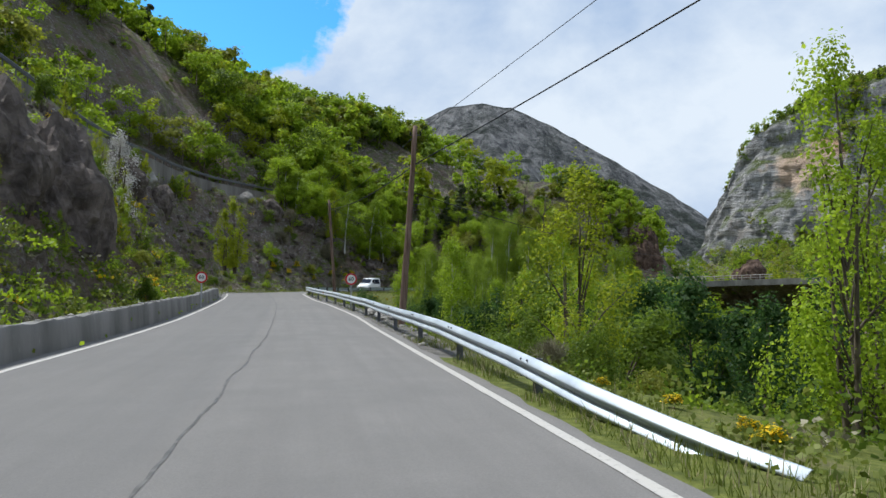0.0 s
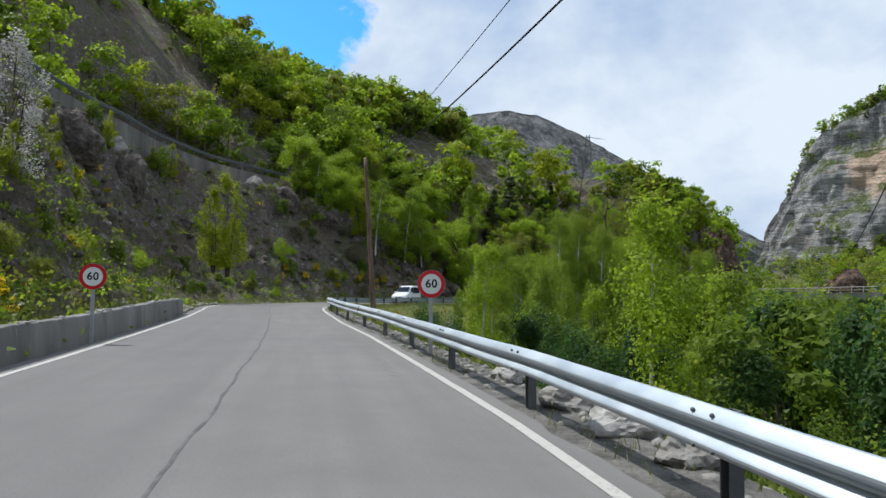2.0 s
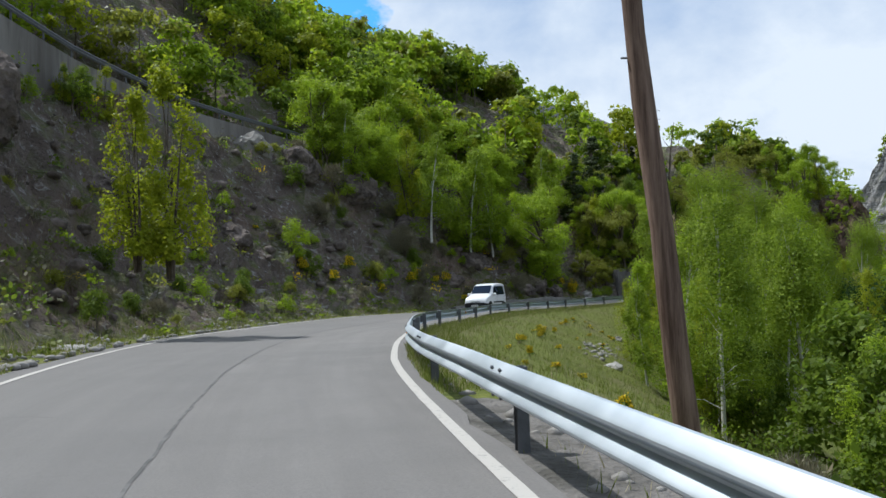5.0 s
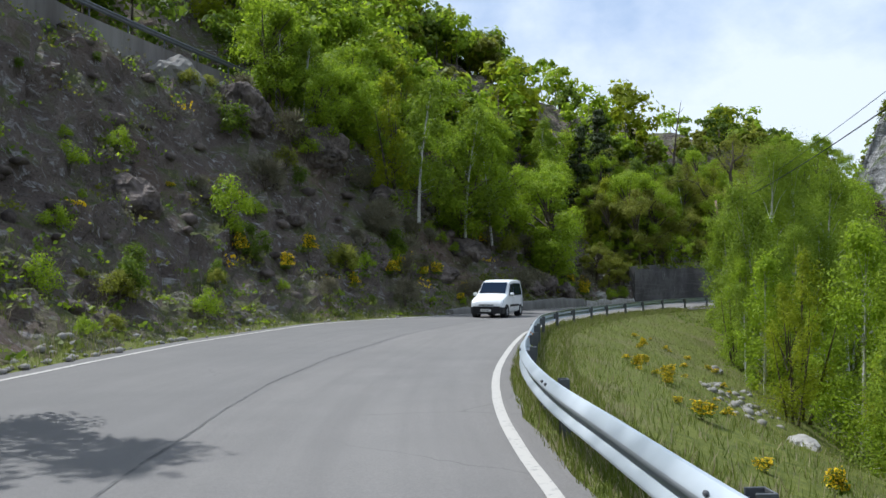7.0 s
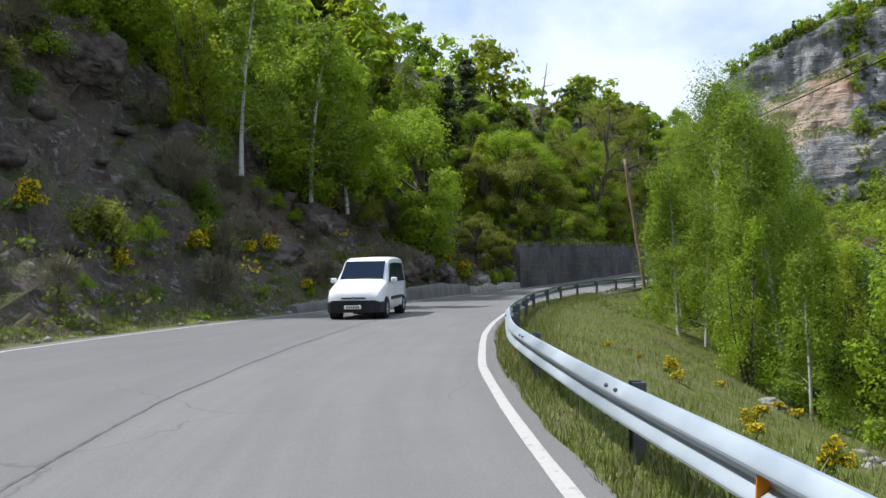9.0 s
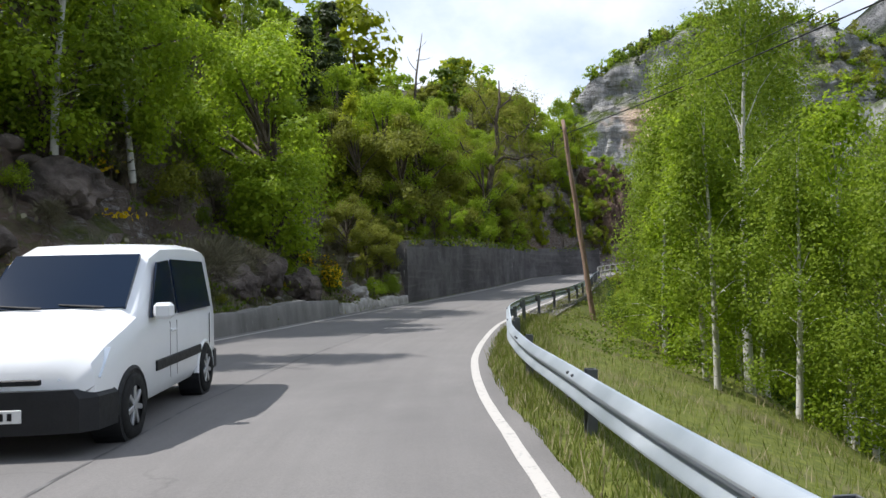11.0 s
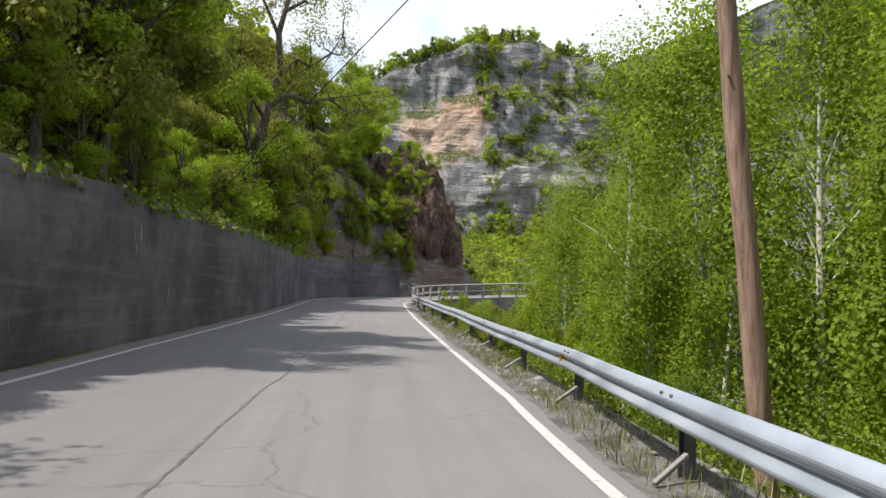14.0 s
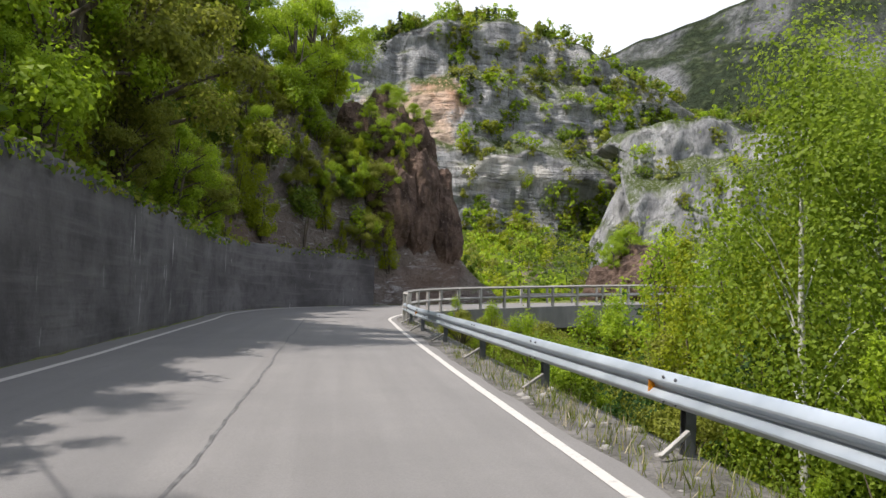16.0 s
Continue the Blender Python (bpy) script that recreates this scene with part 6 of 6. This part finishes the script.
# an old oak leaning out over the road, its twisted limbs showing
for s, u, h in ((135, 8.5, 11.0), (131, 8.0, 9.0)):
    plant("conifer", on_bank(s, u), h, group="trees on the bank")
old_oak = root("oak_tree", Matrix.Translation((19.2, 143.9, 3.0)), "old oak with twisted dark limbs and thin young leaves", "tree")
orng = np.random.default_rng(77)
bm = bmesh.new()
tube(bm, [(0, 0, -1.2), (0.15, -0.1, 1.5), (0.45, -0.2, 4.2), (0.85, -0.3, 6.6), (1.0, -0.5, 8.0), (1.25, -1.1, 9.4), (0.95, -1.3, 11.4), (1.35, -1.4, 13.2), (1.2, -1.6, 15.0)], [0.40, 0.34, 0.29, 0.27, 0.25, 0.20, 0.16, 0.12, 0.05], 9)
stem = list(bm.verts)
ends = []
MAIN = [[(0.9, -0.4, 7.6), (1.9, -0.8, 8.5), (3.2, -1.0, 8.3), (4.4, -1.1, 8.8), (5.6, -1.2, 8.2), (6.9, -1.3, 8.7)], [(1.2, -1.0, 9.2), (2.2, -1.1, 10.4), (3.0, -1.2, 10.2), (4.2, -1.4, 11.2), (5.0, -1.3, 12.4)],
        [(0.9, -0.3, 7.2), (-0.6, -0.6, 8.6), (-1.7, -0.4, 8.9), (-2.6, -0.8, 10.2), (-3.9, -0.7, 10.8)], [(1.0, -1.3, 11.2), (0.0, -1.6, 12.4), (-0.8, -1.4, 13.8)], [(1.2, -1.4, 12.6), (2.2, -1.7, 13.4), (2.7, -1.5, 14.6)]]
for limb in MAIN:
    w0 = 0.17 if len(limb) > 5 else 0.12
    graft(bm, stem, limb, [w0 * (1 - 0.8 * f) for f in np.linspace(0, 1, len(limb))], 7)
    for q in limb[1:]:
        for t_ in range(3):
            step_ = orng.normal(size=3) * np.array([0.7, 0.6, 0.5]) + np.array([0, 0, 0.15])
            p1 = np.array(q) + step_ * 0.6
            p2 = p1 + step_ * 0.5 + orng.normal(size=3) * 0.35
            p3 = p2 + step_ * 0.3 + orng.normal(size=3) * 0.30
            graft(bm, list(bm.verts)[-30:], [q, tuple(p1), tuple(p2), tuple(p3)], [0.05, 0.035, 0.022, 0.008], 5)
            ends += [p2, p3]
part("trunk", bm, BARK, old_oak, smooth=True)
ends = np.array(ends)
at_end = ends[orng.integers(0, len(ends), 11000)]
way_ = orng.normal(size=(11000, 3))
lv, lf_ = leaf_quads(orng, at_end + way_ * 0.42, 0.115, 0.0, False, way_)
under("crown", mesh("crown", lv, lf_, LEAF_OLIVE), old_oak)
for s, u, h in ((174, 8.5, 7.5), (174, 10.5, 8.0), (172.5, 6.0, 7.5), (171, 8.0, 7.5)):
    plant("oak", on_bank(s, u), h, 0, "trees on the bank")
# a dead tree standing above the woods
dead = root("dead_tree", Matrix.Translation((17.6, 155.0, 13.6)), "bare grey dead tree above the woods", "tree")
bm = bmesh.new()
tube(bm, [(0, 0, -1), (0.1, 0, 4), (0.5, 0.2, 8), (1.3, 0.3, 12.5)], [0.22, 0.17, 0.11, 0.03], 7)
for z, dx, dz, r in ((5, -1.0, 1.6, 0.06), (7, 1.6, 1.0, 0.06), (8.5, -0.9, 1.4, 0.05), (9.5, 1.9, 0.6, 0.045), (10.5, 1.2, 1.2, 0.04), (6, 0.9, 1.2, 0.05)):
    tube(bm, [(0.05 * z, 0.1, z), (0.05 * z + dx * 0.6, 0.3, z + dz * 0.5), (0.05 * z + dx, 0.2, z + dz)], [r, r * 0.7, r * 0.25], 5)
part("trunk", bm, BARK, dead)


def woods(name, places, label, per=480, leaf=0.62):
    """Far trees joined into one object: places are (point, height, kind, colour)."""
    rng = np.random.default_rng(21)
    vs, fs, idx, off = [], [], [], 0
    for p, h, kind, col in places:
        pts, cen, outward = crown_points(rng, kind, h, per, True)
        v, f = leaf_quads(rng, pts + np.array(p), leaf * (0.45 + 0.55 * h / 7), 0.0, True, outward)
        r = 0.02 * h
        b = np.array(p)
        tv = np.array([(b[0] + r * math.cos(a), b[1] + r * math.sin(a), b[2] - 0.5) for a in (0, 2.1, 4.2)] + [(b[0], b[1], b[2] + 0.8 * h)])
        vs += [v, tv]
        fs += [f + off, np.array([(0, 1, 3), (1, 2, 3), (2, 0, 3)]) + off + len(v)]
        off += len(v) + 4
        idx += [np.full(len(f), col), np.full(3, 5)]
    me = mesh(name, np.concatenate(vs), np.concatenate(fs), [LEAF_LIGHT, LEAF_GREEN, LEAF_OLIVE, LEAF_DARK, LEAF_YELLOW, BARK], np.concatenate(idx))
    return tagged(new(name, me), label, "woods", kind="stuff")


def earth_patch(p):
    """True on the bare earth scar across the far hillside."""
    f = max(0.0, min(1.0, ((p.x + 17) * 30 + (p.y - 139) * 27) / 1629))
    return math.hypot(p.x + 17 - 30 * f, p.y - 139 - 27 * f) < 6.5 + 2.5 * noise.noise((p.x * 0.1, p.y * 0.1, 2))


def bare_slope(s, u):
    """How likely no tree stands here: the earth slide and the rocks beside it."""
    if 92.5 < s < 101.5 + 0.08 * (u - 24) and 22 < u < 52:
        return 0.97
    if 126 < s < 170 and 18 < u < 33:
        return 0.9
    if s < 93 and u < 42:
        return 0.80
    return 0.0


spots = []
for k in range(1500):
    s, u = prng.uniform(-15, 178), 15 + 85 * prng.uniform(0, 1) ** 1.15
    if prng.uniform() < bare_slope(s, u) or u < 18 and s < 112:
        continue
    p = on_bank(s, u)
    if earth_patch(p) and prng.uniform() < 0.92:
        continue
    col = int(prng.choice([0, 1, 2, 3, 4], p=[0.53, 0.13, 0.13, 0.02, 0.19]))
    spots.append((p, prng.uniform(5.5, 10.0) * (0.68 if u > 45 else 1.0), "conifer" if col == 3 else "broad", col))
for k in range(230):
    s, u = prng.uniform(122, 177), 13 + 17 * prng.uniform(0, 1)
    col = int(prng.choice([0, 1, 2, 3, 4], p=[0.38, 0.22, 0.16, 0.10, 0.14]))
    if prng.uniform() < bare_slope(s, u):
        continue
    tall = 4.0 if 126 < s < 170 and 9 < u < 19 else 8.0
    spots.append((on_bank(s, u), prng.uniform(3.0, tall), "conifer" if col == 3 else "broad", col))
for k in range(330):
    s, u = prng.uniform(10, 150), 38 + 42 * prng.uniform(0, 1)
    col = int(prng.choice([0, 1, 2, 3, 4], p=[0.46, 0.20, 0.15, 0.04, 0.15]))
    spots.append((on_bank(s, u), prng.uniform(5.0, 7.6), "conifer" if col == 3 else "broad", col))
spots = [q for q in spots if not earth_patch(q[0]) or prng.uniform() < 0.12]
scar = []
for k in range(230):
    s, u = prng.uniform(-10, 112), 14 + 26 * prng.uniform(0, 1)
    col = int(prng.choice([0, 1, 2, 4], p=[0.3, 0.35, 0.25, 0.1]))
    scar.append((on_bank(s, u), prng.uniform(0.8, 2.6), "shrub", col))
woods("scar_shrubs", scar, "scattered bushes on the bare upper slope", 150, 0.42)
near_ = [q for q in spots if q[0].y < 128 and q[0].z < 40]
woods("slope_woods", near_, "spring trees above the upper road", 1000, 0.38)
woods("hill_woods", [q for q in spots if not (q[0].y < 128 and q[0].z < 40)], "mixed spring woods covering the upper hillside")
spots = []
for k in range(420):
    x, y = prng.uniform(5, 190), prng.uniform(5, 200)
    s = None
    dd = np.hypot(_dense[:, 0] - x, _dense[:, 1] - y)
    if dd.min() < 32 or (x - 13) * 0.66 - (y - 126) * 0.75 < -20:
        continue
    z = -18 + 0.06 * max(0, dd.min() - 60)
    col = int(prng.choice([0, 1, 2, 3, 4], p=[0.35, 0.35, 0.12, 0.06, 0.12]))
    spots.append((Vector((x, y, z)), prng.uniform(10, 17), "broad", col))
woods_far = []
for k in range(900):
    s, u = prng.uniform(179, 236), 3 + 85 * prng.uniform(0, 1)
    col = int(prng.choice([0, 1, 2, 3, 4], p=[0.34, 0.30, 0.18, 0.04, 0.14]))
    woods_far.append((on_bank(s, u), prng.uniform(1.5, 5.5), "shrub" if prng.uniform() < 0.5 else "broad", col))
woods("talus_woods", woods_far, "bushes and small trees on the sunny slope below the cliff", 150, 0.55)
woods("valley_woods", spots, "dense green woods filling the valley below the road", 420, 0.62)

# ---- cliffs and mountains ----


def cliff(name, foot, height, across, ledges, material, label, seed, n=110, m_=70, back=0.35, rough=1.0):
    """A craggy face: foot is a list of plan points, height(f) its height, leaning back with ledges."""
    pts = np.array(foot, dtype=float)
    L = np.r_[0, np.cumsum(np.linalg.norm(np.diff(pts[:, :2], axis=0), axis=1))]
    verts = []
    for i in range(n):
        f = i / (n - 1)
        p = np.array([np.interp(f * L[-1], L, pts[:, k]) for k in range(3)])
        q = np.array([np.interp(min(1, f + 0.02) * L[-1], L, pts[:, k]) for k in range(3)]) - np.array([np.interp(max(0, f - 0.02) * L[-1], L, pts[:, k]) for k in range(3)])
        nx, ny = -q[1], q[0]
        ln = math.hypot(nx, ny)
        nx, ny = nx / ln, ny / ln
        H = height(f)
        for j in range(m_):
            g = j / (m_ - 1)
            z = p[2] + H * min(1.0, g / 0.86)
            bk = back * H * g + sum(w_ * (1 / (1 + math.exp(-(g - c0) * 60))) for c0, w_ in ledges)
            if g > 0.86:
                bk += (g - 0.86) * across * 4
                z += (g - 0.86) * 30
            x, y = p[0] + nx * bk, p[1] + ny * bk
            a = rough * (5.0 * fbm(x * 0.05 + seed, y * 0.05, z * 0.03, 5) + 2.2 * fbm(x * 0.2, y * 0.2, z * 0.08 + seed, 4) + 1.5 * fbm(x * 0.02, y * 0.02, z * 0.28 + seed, 4) - 1.6 * abs(fbm(x * 0.12, y * 0.12, z * 0.02 + seed, 4)))
            verts.append((x - nx * a, y - ny * a, z + rough * 3.0 * fbm(x * 0.07, y * 0.07, z * 0.07 + 5, 4)))
    faces = [(i * m_ + j, (i + 1) * m_ + j, (i + 1) * m_ + j + 1, i * m_ + j + 1) for i in range(n - 1) for j in range(m_ - 1)]
    return tagged(new(name, mesh(name, verts, faces, material, smooth=True)), label, "cliff", kind="structure"), verts


big_cliff, cv = cliff("cliff_great", [(55, 267, -18), (69, 242, -18), (79, 230, -18), (89, 219, -18), (101, 209, -18), (114, 200, -18), (129, 192, -18), (144, 182, -18), (169, 166, -18), (204, 142, -18)],
                      lambda f: float(np.interp(f, [0, 0.145, 0.19, 0.224, 0.27, 0.30, 0.378, 0.458, 0.544, 0.635, 0.786, 1], [20, 32, 47, 64, 72, 74, 80, 84.5, 87, 81, 68, 68])),
                      50, [(0.16, 5), (0.30, 7), (0.52, 6), (0.70, 5)], CLIFF, "great grey limestone cliff with orange rock scars", 3, n=170, m_=110, back=0.2, rough=1.35)
slab, sv = cliff("cliff_slab", [(94, 178, -16), (99, 167, -16), (107, 157, -16), (115, 146, -16), (121, 135, -16)], lambda f: float(np.interp(f, [0, 0.12, 0.3, 0.55, 0.8, 1], [20, 36, 47, 51, 45, 26])), 40, [(0.45, 4), (0.7, 5)], CLIFF_SLAB,
                 "pale grey limestone crag above the valley", 8, n=90, m_=70, back=0.5, rough=1.15)
# leaf mix leans to paler colours, standing in for distance haze
spots = []
for verts, n in ((cv, 620), (sv, 70)):
    for k in range(n):
        at_ = int(prng.integers(0, len(verts)))
        x, y, z = verts[at_]
        if verts is cv and at_ // 110 < 58 and prng.uniform() < 0.9:
            continue
        g = prng.uniform()
        if z < 8 and prng.uniform() < 0.4 or 14 < z < 60 and math.hypot(x - 116, y - 222) < 17:
            continue
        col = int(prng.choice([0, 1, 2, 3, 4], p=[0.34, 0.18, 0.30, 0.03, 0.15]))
        spots.append((Vector((x, y, z - 0.8)), prng.uniform(2.5, 6.0), "conifer" if col == 3 else "shrub" if k % 2 else "broad", col))
for k in range(520):
    i, j = int(prng.integers(74, 170)), int(np.clip(prng.choice([22, 36, 60, 80]) + prng.normal() * 5, 0, 108))
    x, y, z = cv[i * 110 + j]
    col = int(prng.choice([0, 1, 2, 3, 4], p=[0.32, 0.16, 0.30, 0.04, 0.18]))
    spots.append((Vector((x, y, z - 1.0)), prng.uniform(2.5, 5.5), "conifer" if col == 3 else "broad", col))
for k in range(620):
    i, j = int(prng.integers(52, 125)), int(48 * prng.uniform() ** 1.4)
    x, y, z = cv[i * 110 + j]
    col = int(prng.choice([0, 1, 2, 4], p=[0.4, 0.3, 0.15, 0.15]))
    if math.hypot(x - 117, y - 216) > 17 or z < 16:
        spots.append((Vector((x, y, z - 0.8)), prng.uniform(3.0, 7.0), "broad", col))
for k in range(640):
    i, j = int(prng.integers(34, 170)), int(prng.integers(94, 110))
    x, y, z = cv[i * 110 + j]
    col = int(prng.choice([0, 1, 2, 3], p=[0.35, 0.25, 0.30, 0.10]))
    spots.append((Vector((x, y, z - 0.5)), prng.uniform(2.5, 5.5), "conifer" if col == 3 else "broad", col))
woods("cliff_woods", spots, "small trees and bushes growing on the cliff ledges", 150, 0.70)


def mountain(name, ridge, reach, material, label, seed, n=150, m_=70):
    """A mountain under a ridge line of plan points and heights, falling away to both sides over reach metres."""
    pts = np.array(ridge, dtype=float)
    L = np.r_[0, np.cumsum(np.linalg.norm(np.diff(pts[:, :2], axis=0), axis=1))]
    ds = np.linspace(0, L[-1], n)
    line = np.stack([np.interp(ds, L, pts[:, k]) for k in range(3)], 1)
    tan = np.gradient(line[:, :2], axis=0)
    for k in range(6):
        tan[4:-4] = sum(tan[4 + j:n - 4 + j] for j in range(-4, 5)) / 9
    tan /= np.linalg.norm(tan, axis=1)[:, None]
    verts = []
    for i in range(n):
        x0, y0, z0 = line[i]
        for j in range(m_):
            g = 2 * j / (m_ - 1) - 1
            g = math.copysign(abs(g) ** 1.4, g)
            X, Y = x0 + tan[i, 1] * g * reach, y0 - tan[i, 0] * g * reach
            fall = min(1, abs(g) * 5) * 0.17 + abs(g) * 0.83
            spur = fbm(X * 0.007, Y * 0.007, seed, 5, 0.6)
            z = z0 - (z0 + 30) * min(1.0, fall * (1 + 0.45 * spur)) + (9 + 40 * min(1, abs(g) * 3)) * fbm(X * 0.02, Y * 0.02, seed + 4, 6, 0.6) * (1 - abs(g))
            verts.append((X, Y, z))
    faces = [(i * m_ + j, (i + 1) * m_ + j, (i + 1) * m_ + j + 1, i * m_ + j + 1) for i in range(n - 1) for j in range(m_ - 1)]
    return tagged(new(name, mesh(name, verts, faces, material, smooth=True)), label, "mountain", kind="structure")


mountain("backdrop_mountain", [(-700, 1520, 200), (-300, 1440, 240), (-80, 1370, 300), (10, 1350, 338), (80, 1345, 344), (130, 1340, 336), (200, 1335, 300), (300, 1320, 240), (400, 1310, 178), (520, 1300, 100), (700, 1280, 40), (900, 1260, -20)], 620, MOUNTAIN,
         "distant grey mountain with dark woods under the clouds", 2)
mountain("backdrop_ridge", [(350, 640, -28), (440, 545, 56), (490, 485, 134), (512, 458, 184), (528, 433, 206), (546, 401, 218), (572, 344, 238), (600, 240, 268), (615, 120, 285), (600, -60, 285), (560, -260, 240)], 330, RIDGE,
         "high mountain ridge with pale rock bands behind the cliff", 6)

# ---- lattice pylon on the far ridge ----
PYLON_FOOT, P_H = 22.0, 37.0
pylon = root("pylon", Matrix.Translation((40, 274, PYLON_FOOT)), "grey steel lattice power pylon on the far ridge", "pylon")
leg = lambda x, y, f: Vector((x * (3.2 * (1 - f) + 0.5), y * (3.2 * (1 - f) + 0.5), P_H * f - 1))
for sx in (-1, 1):
    for sy in (-1, 1):
        part("leg", tube(bmesh.new(), [leg(sx, sy, 0), leg(sx, sy, 0.5), leg(sx, sy, 1)], [0.16, 0.13, 0.10], 4), POST_STEEL, pylon)
for k in range(9):
    f0, f1 = k / 9, (k + 1) / 9
    for (ax, ay), (bx, by) in (((-1, -1), (1, -1)), ((1, -1), (1, 1)), ((1, 1), (-1, 1)), ((-1, 1), (-1, -1))):
        part("brace", tube(bmesh.new(), [leg(ax, ay, f0), leg(bx, by, f1)], [0.06, 0.06], 4), POST_STEEL, pylon)
        part("brace", tube(bmesh.new(), [leg(bx, by, f0), leg(ax, ay, f1)], [0.06, 0.06], 4), POST_STEEL, pylon)
for z in (0.80, 0.88, 0.96):
    part("arm", tube(bmesh.new(), [Vector((-6, 0, P_H * z - 1)), Vector((0, 0, P_H * z - 0.2)), Vector((6, 0, P_H * z - 1))], [0.06, 0.14, 0.06], 4), POST_STEEL, pylon)
